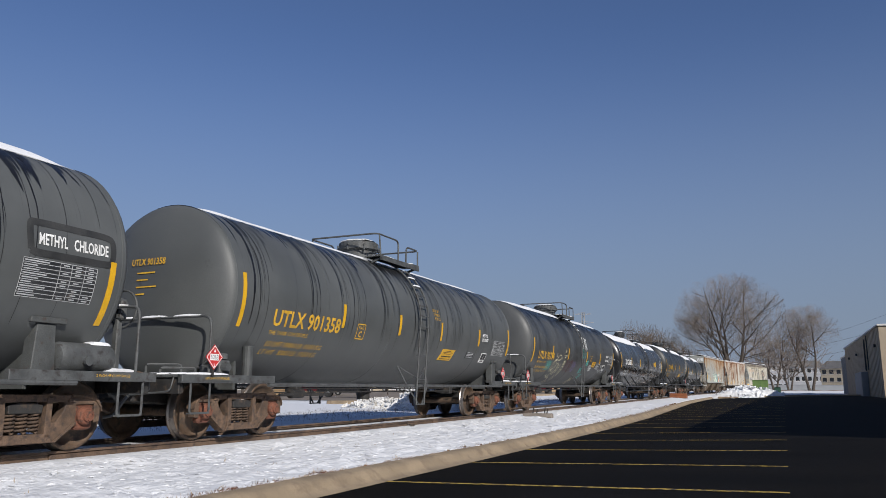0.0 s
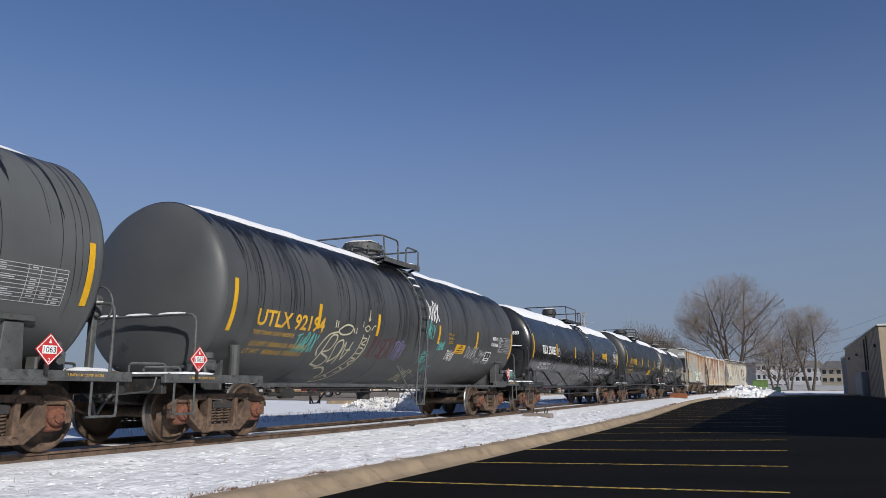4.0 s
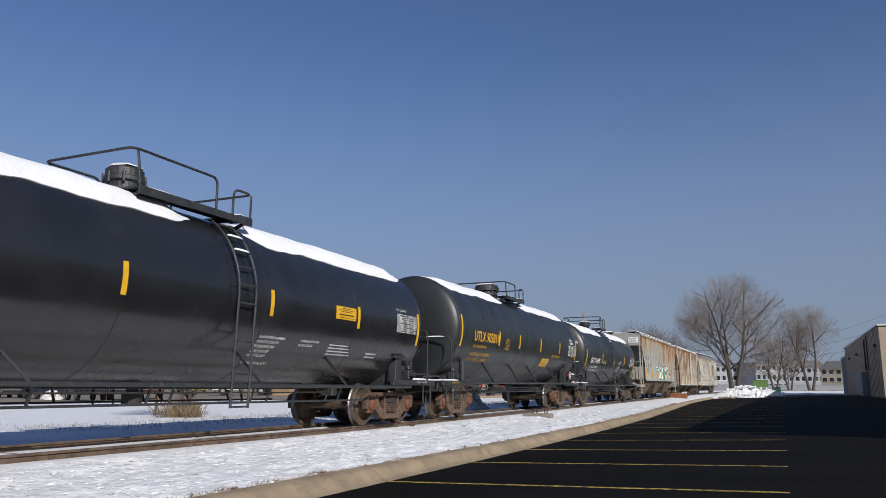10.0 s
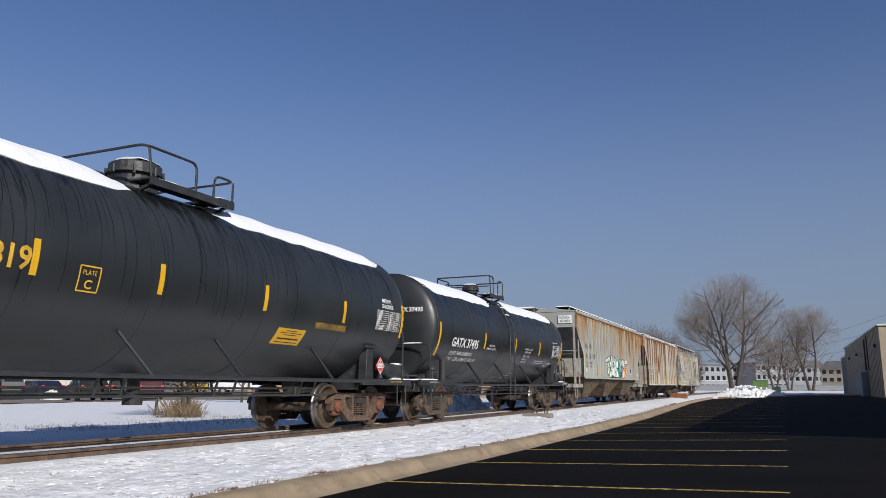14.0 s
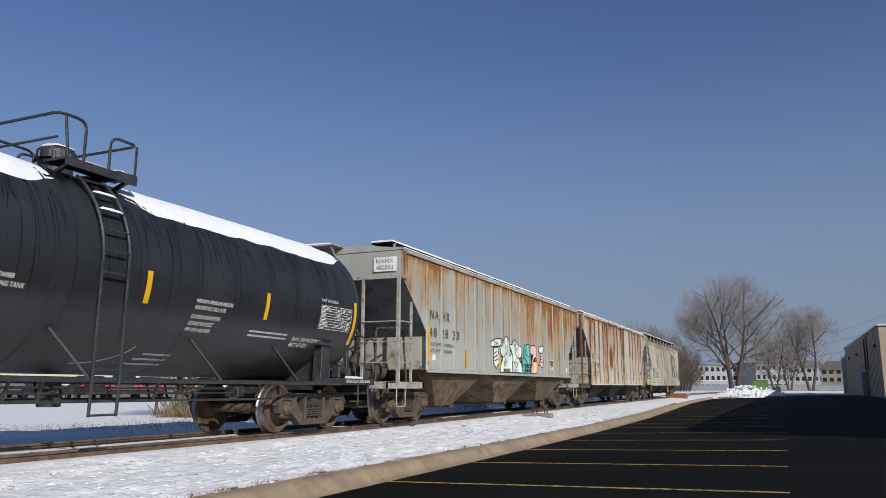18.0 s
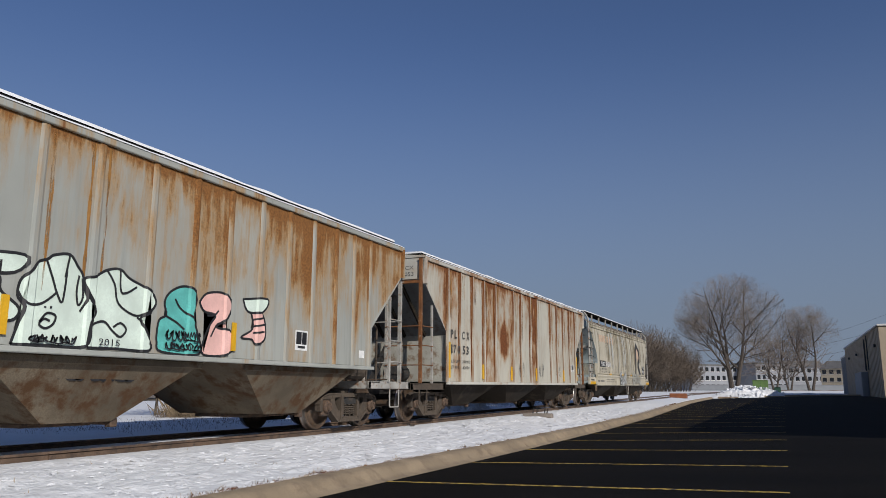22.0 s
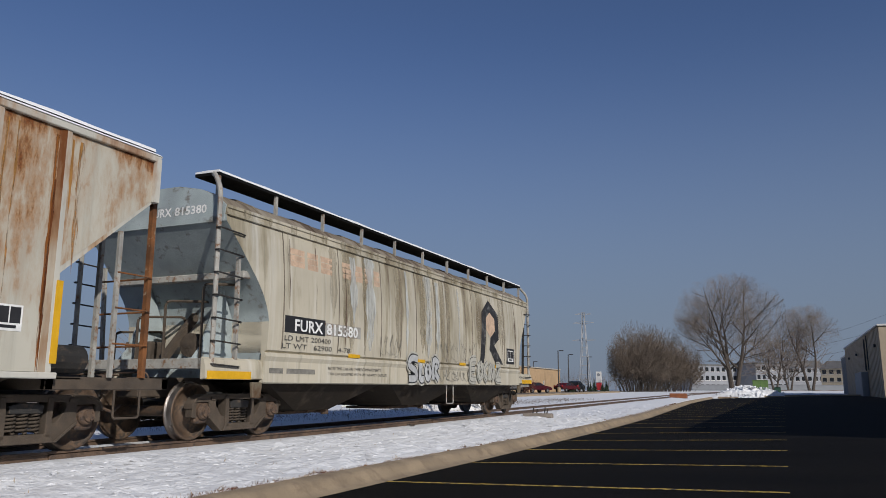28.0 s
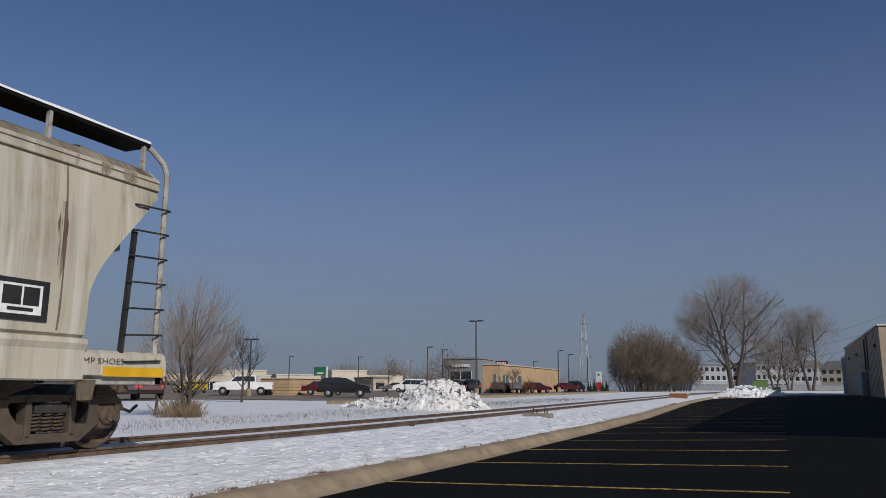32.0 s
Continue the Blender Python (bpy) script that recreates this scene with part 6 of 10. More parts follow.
def long_black_car():
    p = dict(r=1.48, cz=2.33, tc=13.9, shell=(-7.7, 7.75), iron=DARK_IRON, paint=BLACK_PAINT, head_paint=BLACK_HEAD, gear="rust", snow=(45, 0.14), gaps=((0.35, 1.5),), lower=True, ink=WHITE_INK,
             bars=bars_at((-4.5, -1.55, 1.75, 4.75), 2.06, 2.52, [(-7.55, 1.9, 2.75), (7.62, 1.85, 2.62)]), pipe_z=0.86, manway=(-0.35, 0.3, 0.48), ladder=0.95, struts=(0.14, 0.3, 0.62, 0.82), rail_z=4.36, shift=(0.15, 0.07), endrail=2.28)
    car, sets, skin = tank_car("long glossy black tank car with snow on top", p)
    marks(car, skin, WHITE_INK, [("TILX 258883", -6.5, 2.08, 1.85, 0.32, 0), ("LD LMT 188400 LBS  85450 KGS", -6.5, 1.68, 1.42, 0.085, 0.15), ("LT WT    74600 LBS  33850 KGS", -6.58, 1.53, 1.42, 0.085, 0.15), ("DOT 111A100W1", 6.5, 2.6, 0.45, 0.05, 0),
                                 ("MAXIMUM OPERATING PRESSURE", 1.6, 1.68, 0.75, 0.045, 0.15), ("FOR HEATER COILS 15 PSI", 1.58, 1.6, 0.62, 0.045, 0.15), ("EXTERIOR HEATER PIPES", 1.56, 1.52, 0.58, 0.045, 0.15), ("NO INLET OR OUTLET", 1.54, 1.44, 0.5, 0.045, 0.15), ("PIPE CAPS REQUIRED", 1.52, 1.36, 0.5, 0.045, 0.15), ("VENT TANK WHEN UNLOADING", 1.5, 1.24, 0.7, 0.045, 0.15),
                                 ("4\" FIBERGLASS INSULATION", 2.85, 1.68, 0.6, 0.045, 0.15), ("DO NOT EXCEED 60°", 2.83, 1.6, 0.45, 0.045, 0.15)])
    bm = bmesh.new()
    for k in range(4):
        ribbon(bm, [(3.85, 1.5 + 0.06 * k), (4.75 - 0.06 * k, 1.5 + 0.06 * k)], 0.025, skin)
    for k in range(2):
        ribbon(bm, [(5.4, 1.5 + 0.07 * k), (5.85, 1.5 + 0.07 * k)], 0.03, skin)
    parts("small_print", bm, GREY_INK, car)
    table_panel(car, 6.5, 7.5, 2.12, 2.53, skin, WHITE_INK, DARK_IRON)
    warning_sign(car, 3.85, 4.62, 2.2, 2.46, skin, 0.0)
    plate_frame(car, -4.35, -4.07, 2.05, 2.34, skin, WHITE_INK)
    lettering("lettering", "C", -4.26, 2.08, 0.1, 0.11, skin, WHITE_INK, car)
    lettering("lettering", "PLATE", -4.32, 2.24, 0.22, 0.055, skin, WHITE_INK, car)
    lettering_on_head(car, "TILX 258883", 0.2, 2.7, 0.85, 0.13, -7.7, 0.4, 1.48, 2.33, WHITE_INK)
    lettering_on_head(car, "CAPY 25499 US GAL", 0.25, 2.58, 0.55, 0.07, -7.7, 0.4, 1.48, 2.33, GREY_INK)
    lettering_on_head(car, "CAPY 96524 L", 0.25, 2.47, 0.4, 0.07, -7.7, 0.4, 1.48, 2.33, GREY_INK)
    add_car(car, sets, 43.27, 57.2)


def slate_car():
    p = dict(r=1.49, cz=2.51, tc=11.1, shell=(-6.2, 6.75), iron=DARK_IRON, paint=SLATE_PAINT, head_paint=SLATE_HEAD, gear="rust", snow=(43, 0.11), side_ladder=False, lower=True, gaps=((-0.9, 0.7),), head=0.36, reservoir=True,
             bars=bars_at((-2.95, -0.9, 1.55, 4.15), 2.14, 2.58, [(-6.05, 1.98, 2.87), (6.72, 2.0, 2.75)]), pipe_z=0.98, manway=(-0.16, 0.42, 0.42), shift=(0.08, 0), endrail=2.2, ladder=0.42, struts=(0.2, 0.42, 0.6, 0.85), foot=1.0)
    car, sets, skin = tank_car("dark slate tank car with snow on top", p)
    marks(car, skin, YELLOW_INK, [("UTLX 903819", -5.1, 2.18, 2.1, 0.3, 0), ("THE TANK CAR PEOPLE", -5.12, 2.0, 1.12, 0.08, 0), ("LD LMT 182500 LB  82800 KG", -5.15, 1.77, 1.6, 0.09, 0.1), ("LT WT   80500 LB  36500 KG", -5.2, 1.61, 1.6, 0.09, 0.1), ("METHYL CHLORIDE", 3.2, 1.97, 1.1, 0.11, 0)])
    marks(car, skin, WHITE_INK, [("METHYL", 5.75, 2.72, 0.45, 0.09, 0), ("CHLORIDE", 5.7, 2.6, 0.55, 0.09, 0)])
    table_panel(car, 5.5, 6.6, 2.12, 2.54, skin, WHITE_INK, DARK_IRON)
    warning_sign(car, 2.05, 2.9, 1.62, 1.9, skin, 0.06)
    plate_frame(car, -2.3, -1.98, 2.04, 2.36, skin, YELLOW_INK)
    lettering("lettering", "C", -2.2, 2.07, 0.12, 0.12, skin, YELLOW_INK, car)
    lettering("lettering", "PLATE", -2.25, 2.25, 0.22, 0.06, skin, YELLOW_INK, car)
    lettering_on_head(car, "UTLX 903819", -0.35, 2.86, 0.75, 0.11, -6.2, 0.36, 1.49, 2.51, YELLOW_INK)
    head_lines(car, (0.4, 0.26, 0.5, 0.2), -0.35, 2.72, -6.2, 0.36, 1.49, 2.51, YELLOW_INK)
    drips(car, -6.0, 6.6, 1.49, 2.51, 15, ((9, 44, 3, 50, 0.008, 0.025), (8, 44, 3, 22, 0.02, 0.06)), WET)
    # extra rail that rises over the front end
    bm = bmesh.new()
    tube(bm, rounded([(-0.9, -7.25, 1.03), (-0.9, -7.25, 3.9), (-0.9, -6.95, 4.12), (-0.9, -3.4, 4.02)], 0.25), 0.022, 7)
    part("end_rail", bm, DARK_IRON, car)
    placard(car, 1.45, 5.75, 1.32)
    add_car(car, sets, 61.17, 72.3)


def coal_car():
    p = dict(r=1.44, cz=2.45, tc=10.6, shell=(-5.95, 6.3), iron=DARK_IRON, paint=COAL_PAINT, head_paint=SLATE_HEAD, gear="dust", snow=(50, 0.05), gaps=((-0.75, 0.25),), lower=True, ink=WHITE_INK,
             bars=bars_at((-2.45, 0.45, 3.2), 2.0, 2.46, [(-5.8, 1.68, 2.55), (6.17, 1.73, 2.6)]), pipe_z=0.92, manway=(-0.12, 0.27, 0.34), ladder=-0.25, struts=(0.24, 0.46, 0.7, 0.9), mid_rail=True, foot=0.45, notice=True)
    car, sets, skin = tank_car("black tank car with water streaks and snow on top", p)
    marks(car, skin, WHITE_INK, [("GATX 37495", -4.95, 1.95, 1.95, 0.26, 0.1), ("LD LMT 196000 LB 88900 KG", -4.9, 1.74, 1.6, 0.1, 0.1), ("LT WT    67000 LB 30400 KG  NEW 7-94", -4.95, 1.58, 2.1, 0.1, 0.1), ("CONSULT OWNER", -2.1, 2.08, 0.5, 0.06, 0.1), ("BEFORE REPAIRING TANK", -2.25, 1.98, 0.8, 0.06, 0.1),
                                 ("MAXIMUM OPERATING PRESSURE", 1.45, 2.12, 0.85, 0.06, 0.1), ("FOR HEATER COILS 15 PSI", 1.45, 2.02, 0.7, 0.06, 0.1), ("EXTERIOR HEATER PIPES", 1.43, 1.88, 0.65, 0.06, 0.1), ("NO INLET OR OUTLET", 1.42, 1.78, 0.55, 0.06, 0.1), ("PIPE CAPS REQUIRED", 1.41, 1.68, 0.55, 0.06, 0.1), ("DOT 111A100W1", 4.9, 2.5, 0.6, 0.06, 0),
                                 ("PAINT. SW MACROPOXY", 4.2, 1.7, 1.0, 0.07, 0), ("RECT 03-2020", 4.2, 1.6, 0.55, 0.07, 0)])
    bm = bmesh.new()
    for k in range(2):
        ribbon(bm, [(2.9, 1.72 + 0.07 * k), (4.0, 1.72 + 0.07 * k)], 0.03, skin)
    for k in range(3):
        ribbon(bm, [(0.75 + 0.1 * k, 1.18 + 0.07 * k), (1.5, 1.18 + 0.07 * k)], 0.025, skin)
    ribbon(bm, smooth_line([(-0.1, 1.15), (0.3, 1.2), (0.6, 1.32), (0.7, 1.42)]), 0.02, skin)
    parts("small_print", bm, GREY_INK, car)
    table_panel(car, 4.88, 6.02, 1.98, 2.43, skin, WHITE_INK, DARK_IRON)
    lettering_on_head(car, "GATX 37495", 0.3, 2.8, 0.8, 0.12, -5.95, 0.4, 1.45, 2.46, WHITE_INK)
    drips(car, -5.7, 6.1, 1.44, 2.45, 18, ((12, 50, 3, 40, 0.008, 0.025), (10, 51, 3, 18, 0.02, 0.07)), WET)
    bm = bmesh.new()
    plate_on(bm, 5.55, 5.8, 1.34, 1.41, (1.45, 2.46), 0.02)
    part("red_tag", bm, RED_INK, car)
    add_car(car, sets, 76.3, 86.9)


for build in (lead_car, second_car, tagged_car, long_black_car, slate_car, coal_car):
    build()

# ---- covered hoppers ----
CREAM = hopper_paint("hopper_cream", (0.34, 0.35, 0.32), (0.36, 0.22, 0.085), 0.25, (0.19, 0.07, 0.02), 3.2, 0.75)
CREAM_SHEET = sheet_paint("cream_sheet", (0.335, 0.345, 0.315), (0.34, 0.2, 0.075), (0.2, 0.08, 0.02), 0.0, 0.02, 0.0, 0.12, 0.16, None, 2.6, 0.3, 0.38)
BONE = hopper_paint("hopper_bone", (0.48, 0.465, 0.41), (0.36, 0.21, 0.09), 0.45, (0.15, 0.05, 0.018), 2.3, 0.3, dirty=0.3)
BONE_SHEET = sheet_paint("bone_sheet", (0.47, 0.45, 0.38), (0.29, 0.135, 0.04), (0.135, 0.038, 0.0085), 0.0, 0.02, 0.0, 0.36, 0.07, (-2.36, 2.25, 0.31), 2.4, 0.22, 0.8)
BONE_RIB = hopper_paint("hopper_rib", (0.5, 0.485, 0.43), (0.3, 0.16, 0.07), 0.6, (0.15, 0.05, 0.018), 1.2, 0.5)
RUST_RUN = run_paint("rust_run", (0.2, 0.072, 0.017), 0.75)
DARK_RUN = run_paint("dark_rust_run", (0.11, 0.035, 0.01), 0.8)
ORANGE_RUN = run_paint("orange_run", (0.3, 0.15, 0.045), 0.55)
GRIME_RUN = run_paint("grime_run", (0.3, 0.255, 0.175), 0.28, 0.35, 7, 0.22)
PALE_RUN = run_paint("pale_run", (0.53, 0.55, 0.53), 0.5, 0.3, 6, 0.2)
UMBER_RUN = run_paint("umber_run", (0.12, 0.08, 0.06), 0.55, 0.6)
SEAM = surface("seam_grime", (0.15, 0.125, 0.095), 0.85, var=0.4, scale=3, fine=40)
ROOF_DIRT = hopper_paint("roof_dirt", (0.3, 0.265, 0.21), (0.17, 0.135, 0.095), 0.8, (0.1, 0.075, 0.055), 2.2, 0.5, dirty=0.5)
BOARD_BLACK = surface("board_black", (0.008, 0.008, 0.008), 0.8, spec=0.1, var=0.3, scale=3, fine=40)
HALO_INK = surface("halo_ink", (0.42, 0.41, 0.36), 0.7, var=0.15, scale=4, fine=40, bump=0)
EMBLEM_INK = surface("emblem_black", (0.022, 0.022, 0.024), 0.7, var=0.3, scale=2, fine=30, bump=0, col2=(0.13, 0.13, 0.125), amount=0.35)
RIB_RUST = hopper_paint("rib_rust", (0.36, 0.31, 0.24), (0.2, 0.085, 0.02), 1.5, (0.12, 0.04, 0.01), 1.2, 0.7)
LOWER_END = surface("lower_end", (0.34, 0.33, 0.285), 0.8, var=0.25, scale=1.2, fine=40, col2=(0.14, 0.075, 0.035), amount=0.35)
STONE = hopper_paint("hopper_stone", (0.46, 0.42, 0.33), (0.26, 0.225, 0.15), 0.6, (0.165, 0.13, 0.092), 1.5, 0.5, dirty=0.5, wash=0.42)
CHUTE = surface("chute_steel", (0.14, 0.113, 0.08), 0.85, spec=0.2, var=0.35, scale=1.3, fine=50, col2=(0.085, 0.045, 0.022), amount=0.5)
# a darker copy of the chute steel: shade below the sill painted in
CHUTE_SHADED = surface("shaded_chute", (0.022, 0.017, 0.0125), 0.85, spec=0.15, var=0.3, scale=1.0, fine=50, col2=(0.055, 0.042, 0.03), amount=0.3)
# grey for the hopper ends' undersides, with their shade put into the colour
SHADE_GREY = surface("shaded_slope", (0.12, 0.125, 0.13), 0.7, var=0.25, scale=2, fine=50, col2=(0.07, 0.055, 0.045), amount=0.3)
BLUE_GREY = surface("blue_grey_steel", (0.33, 0.38, 0.385), 0.7, var=0.2, scale=2, fine=50, col2=(0.16, 0.15, 0.13), amount=0.18)


def gates(car, bays, zb):
    for y in bays:
        bm = bmesh.new()
        box(bm, -0.62, 0.62, y - 0.55, y + 0.55, zb - 0.06, zb, 0.01)
        tube(bm, [(-0.95, y + 0.62, zb - 0.02), (0.95, y + 0.62, zb - 0.02)], 0.035, 8)
        box(bm, 0.85, 0.97, y + 0.56, y + 0.68, zb - 0.08, zb + 0.04, 0.01)
        tube(bm, [(0.7, y + 0.3, zb), (0.7, y + 0.9, zb)], 0.03, 6)
        part("discharge_gate", bm, TRUCK, car)


def end_frame(car, s, ye, zp, xw, ztop, iron, yslope, posts=True, zmid=3.3, rung_iron=None, gear=True, plat_iron=None):
    """Platform, corner posts, ladders and grab irons on one end; s: which end, ye: its outer face."""
    rung_iron = rung_iron or iron
    bm = bmesh.new()
    ya, yb = sorted((ye, ye - s * 2.0))
    box(bm, -xw, xw, ya, ya + 0.12, zp - 0.16, zp, 0.01)
    box(bm, -xw, xw, yb - 0.12, yb, zp - 0.16, zp, 0.01)
    for q in (-1, 1):
        box(bm, min(q * xw, q * (xw - 0.08)), max(q * xw, q * (xw - 0.08)), ya, yb, zp - 0.16, zp, 0.01)
        box(bm, min(q * 0.3, q * xw), max(q * 0.3, q * xw), ya + 0.12, ya + 0.5, zp - 0.03, zp)
    plat = part("end_platform", bm, plat_iron or iron, car)
    if not posts:
        bm = bmesh.new()
        box(bm, -0.22, 0.22, min(ye, ye - s * 2.6), max(ye, ye - s * 2.6), 0.68, 1.0, 0.015)
        part("centre_sill", bm, UNDER, plat)
        return plat
    yo = yslope
    for q in (1, -1):
        bm = bmesh.new()
        beam(bm, (q * 1.5, yo, zp), (q * 1.5, yo, ztop), 0.075, 0.07)
        parts("corner_post", bm, iron, plat)
        bm = bmesh.new()
        beam(bm, (q * 0.55, yo, zp), (q * 0.55, yo, zmid), 0.06, 0.06)
        beam(bm, (q * 1.54, yo - s * 0.58, zp), (q * 1.54, yo - s * 0.58, zmid - 0.55), 0.045, 0.06)
        parts("ladder_post", bm, PALE_IRON, plat)
        bm = bmesh.new()
        for k in range(3):
            z = zp + 0.44 + k * 0.475
            tube(bm, [(q * 0.55, yo + s * 0.05, z), (q * 1.5, yo + s * 0.05, z)], 0.014, 6)
            tube(bm, [(q * 1.56, yo, z), (q * 1.56, yo - s * 0.6, z)], 0.014, 6)
        parts("rung", bm, rung_iron, plat)
        bm = bmesh.new()
        tube(bm, rounded([(q * (xw - 0.02), yo + s * 0.02, zp - 0.1), (q * (xw - 0.02), yo + s * 0.02, 0.42), (q * (xw - 0.02), yo - s * 0.42, 0.42), (q * (xw - 0.02), yo - s * 0.42, zp - 0.1)], 0.05), 0.016, 6)
        parts("sill_step", bm, plat_iron or iron, plat)
    bm = bmesh.new()
    beam(bm, (-1.5, yo, zmid), (1.5, yo, zmid), 0.06, 0.07)
    part("cross_bar", bm, iron, plat)
    bm = bmesh.new()
    # brake cylinder, pipes and centre sill end
    box(bm, -0.22, 0.22, min(ye, ye - s * 2.6), max(ye, ye - s * 2.6), 0.68, 1.0, 0.015)
    lathe(bm, [(0.05, -0.4), (0.2, -0.38), (0.2, 0.35), (0.05, 0.4)], 'y', 14, (0.55, ye - s * 1.1, zp + 0.25))
    for k, x in enumerate((-1.0, -0.5, 0.1, 0.9) if gear else ()):
        tube(bm, rounded([(x, ye - s * 0.6, zp), (x, ye - s * 0.6, zp + 0.5 + 0.25 * k), (x + 0.3, ye - s * 1.4, zp + 0.55 + 0.25 * k), (x + 0.3, ye - s * 1.6, zp)], 0.1), 0.025, 6)
    beam(bm, (0.0, ye - s * 0.7, zp), (0.0, ye - s * 1.7, zp + 1.1), 0.12, 0.12)
    box(bm, -1.1, -0.5, min(ye - s * 0.9, ye - s * 1.3), max(ye - s * 0.9, ye - s * 1.3), zp, zp + 0.35, 0.03)
    parts("brake_gear", bm, UNDER if iron is not PALE_IRON else TRUCK_GREY, plat)
    return plat


def ribbed_hopper(label, p):
    """A covered hopper with straight sides and outside ribs."""
    tc, xw, zb, ze = p["tc"], 1.58, p["zb"], p["ze"]
    yf, yr = p["ends"]
    cut, zc0, zc1 = p["cut"]
    paint, iron = p["paint"], p["iron"]
    car = thing("hopper_car", label, "hopper car", "cars of the freight train")
    sets = truck(car, -tc / 2, "dust") + truck(car, tc / 2, "dust")
    couplers(car, -tc / 2 - 1.95, tc / 2 + 1.95)
    # the box, its slope sheets under each end
    bm = bmesh.new()
    prism_x(bm, [(yf, zc1), (yf, ze), (yr, ze), (yr, zc1), (yr - cut, zc0), (yr - cut, zb + 0.02), (yf + cut, zb + 0.02), (yf + cut, zc0)], -xw, xw)
    body = part("body", bm, paint, car)
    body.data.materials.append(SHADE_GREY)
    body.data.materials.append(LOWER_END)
    # faces that look down take the darker grey, as painted shade
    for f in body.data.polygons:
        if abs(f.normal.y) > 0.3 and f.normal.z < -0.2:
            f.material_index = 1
        elif abs(f.normal.y) > 0.9 and f.center.z < zc0:
            f.material_index = 2
    # side sheets carry the ribs
    lines = p["ribs"]
    for q in (1, -1):
        for ya, yb, own in zip([yf + 0.03] + lines, lines + [yr - 0.03], p["rust"]):
            bm = bmesh.new()
            uvl = bm.loops.layers.uv.new("UVMap")
            outline = [(ya, zb + 0.02), (yb, zb + 0.02), (yb, ze - 0.06), (ya, ze - 0.06)]
            if ya < yf + cut - 0.3:
                outline = [(yb, zc0 + 0.02), (yb, ze - 0.06), (ya, ze - 0.06), (ya, zc1 + 0.02)]
            if yb > yr - cut + 0.3:
                outline = [(ya, zc0 + 0.02), (yb, zc1 + 0.02), (yb, ze - 0.06), (ya, ze - 0.06)]
            f = bm.faces.new([bm.verts.new((q * (xw - 0.007), a, b)) for a, b in outline])
            r = bmesh.ops.extrude_face_region(bm, geom=[f])
            for v in r["geom"]:
                if isinstance(v, bmesh.types.BMVert):
                    v.co.x += q * 0.012
            for f in bm.faces:
                for lp in f.loops:
                    lp[uvl].uv = ((lp.vert.co.y - ya) / (yb - ya), (lp.vert.co.z - zb) / (ze - zb))
            bmesh.ops.recalc_face_normals(bm, faces=bm.faces[:])
            part("side_sheet", bm, p["sheet"], body)["rust"] = own
        for y, own in zip(lines, p["rust"]):
            key = "rib%s" % p["rib_w"]
            if key not in RIBS:
                b2 = bmesh.new()
                prism_y_rib(b2, zb + 0.0, ze - 0.03, p["rib_w"], p.get("round_rib"))
                bmesh.ops.recalc_face_normals(b2, faces=b2.faces[:])
                b2.normal_update()
                me = bpy.data.meshes.new("rib")
                b2.to_mesh(me)
                b2.free()
                me.materials.append(p["rib_paint"])
                me.materials.append(p["rib_side"])
                for f in me.polygons:
                    f.material_index = 1 if f.normal.y < -0.15 else 0
                RIBS[key] = me
            rib = put("rib", RIBS[key], body, Matrix.Translation((q * xw, y, 0)) @ Matrix.Rotation(0 if q > 0 else math.pi, 4, 'Z'))
            rib["rust"] = own
        for e, sgn in ((yf, 1), (yr, -1)):
            bm = bmesh.new()
            beam(bm, (q * (xw + 0.01), e + sgn * 0.05, zc1 - 0.05), (q * (xw + 0.01), e + sgn * 0.05, ze - 0.02), 0.1, 0.1)
            part("corner_rib", bm, p["rib_paint"], body)
    # sill and eave rails
    bm = bmesh.new()
    for q in (1, -1):
        a, b = sorted((q * (xw - 0.03), q * (xw + 0.055)))
        box(bm, a, b, yf + cut - 0.05, yr - cut + 0.05, zb - 0.06, zb + p.get("sill", 0.1), 0.012)
        box(bm, a, b, yf, yr, ze - 0.07, ze + 0.02, 0.01)
    parts("side_sill", bm, p.get("sill_paint", paint), body)
    # roof
    bm = bmesh.new()
    prism_y(bm, [(-xw - 0.04, ze + 0.005), (xw + 0.04, ze + 0.005), (xw + 0.04, ze + 0.04), (0.55, ze + 0.16), (-0.55, ze + 0.16), (-xw - 0.04, ze + 0.04)], yf - 0.02, yr + 0.02)
    roof = part("roof", bm, paint, car)
    bm = bmesh.new()
    for k in range(6):
        y = yf + 1.6 + (yr - yf - 3.2) * k / 5
        box(bm, -0.45, 0.45, y - 0.55, y + 0.55, ze + 0.16, ze + 0.24, 0.02)
    parts("hatch", bm, paint, roof)
    bz, bx0, bx1 = ze + p["board"], p["board_x"][0], p["board_x"][1]
    for q in (1, -1):
        a, b = sorted((q * bx0, q * bx1))
        bm = bmesh.new()
        box(bm, a, b, yf - p["over"], yr + p["over"], bz - 0.035, bz)
        brd = part("running_board", bm, BOARD_BLACK, car)
        bm = bmesh.new()
        y = yf + 0.1
        while y < yr:
            beam(bm, (q * (bx1 - 0.02), y, ze + 0.03), (q * (bx1 - 0.02), y, bz - 0.02), 0.06, 0.03)
            y += 1.12
        parts("bracket", bm, iron, brd)
        bm = bmesh.new()
        ns = 60
        rows = []
        for k in range(ns + 1):
            y = yf - p["over"] + (yr - yf + 2 * p["over"]) * k / ns
            h = 0.05 + 0.025 * noise.noise((y * 1.3, q, 2)) + 0.01 * noise.noise((y * 5, q, 2))
            rows.append([bm.verts.new(v) for v in ((a - 0.01, y, bz + 0.003), (a, y, bz + h * 0.8), ((a + b) / 2, y, bz + h), (b, y, bz + h * 0.8), (b + 0.012, y, bz - 0.004))])
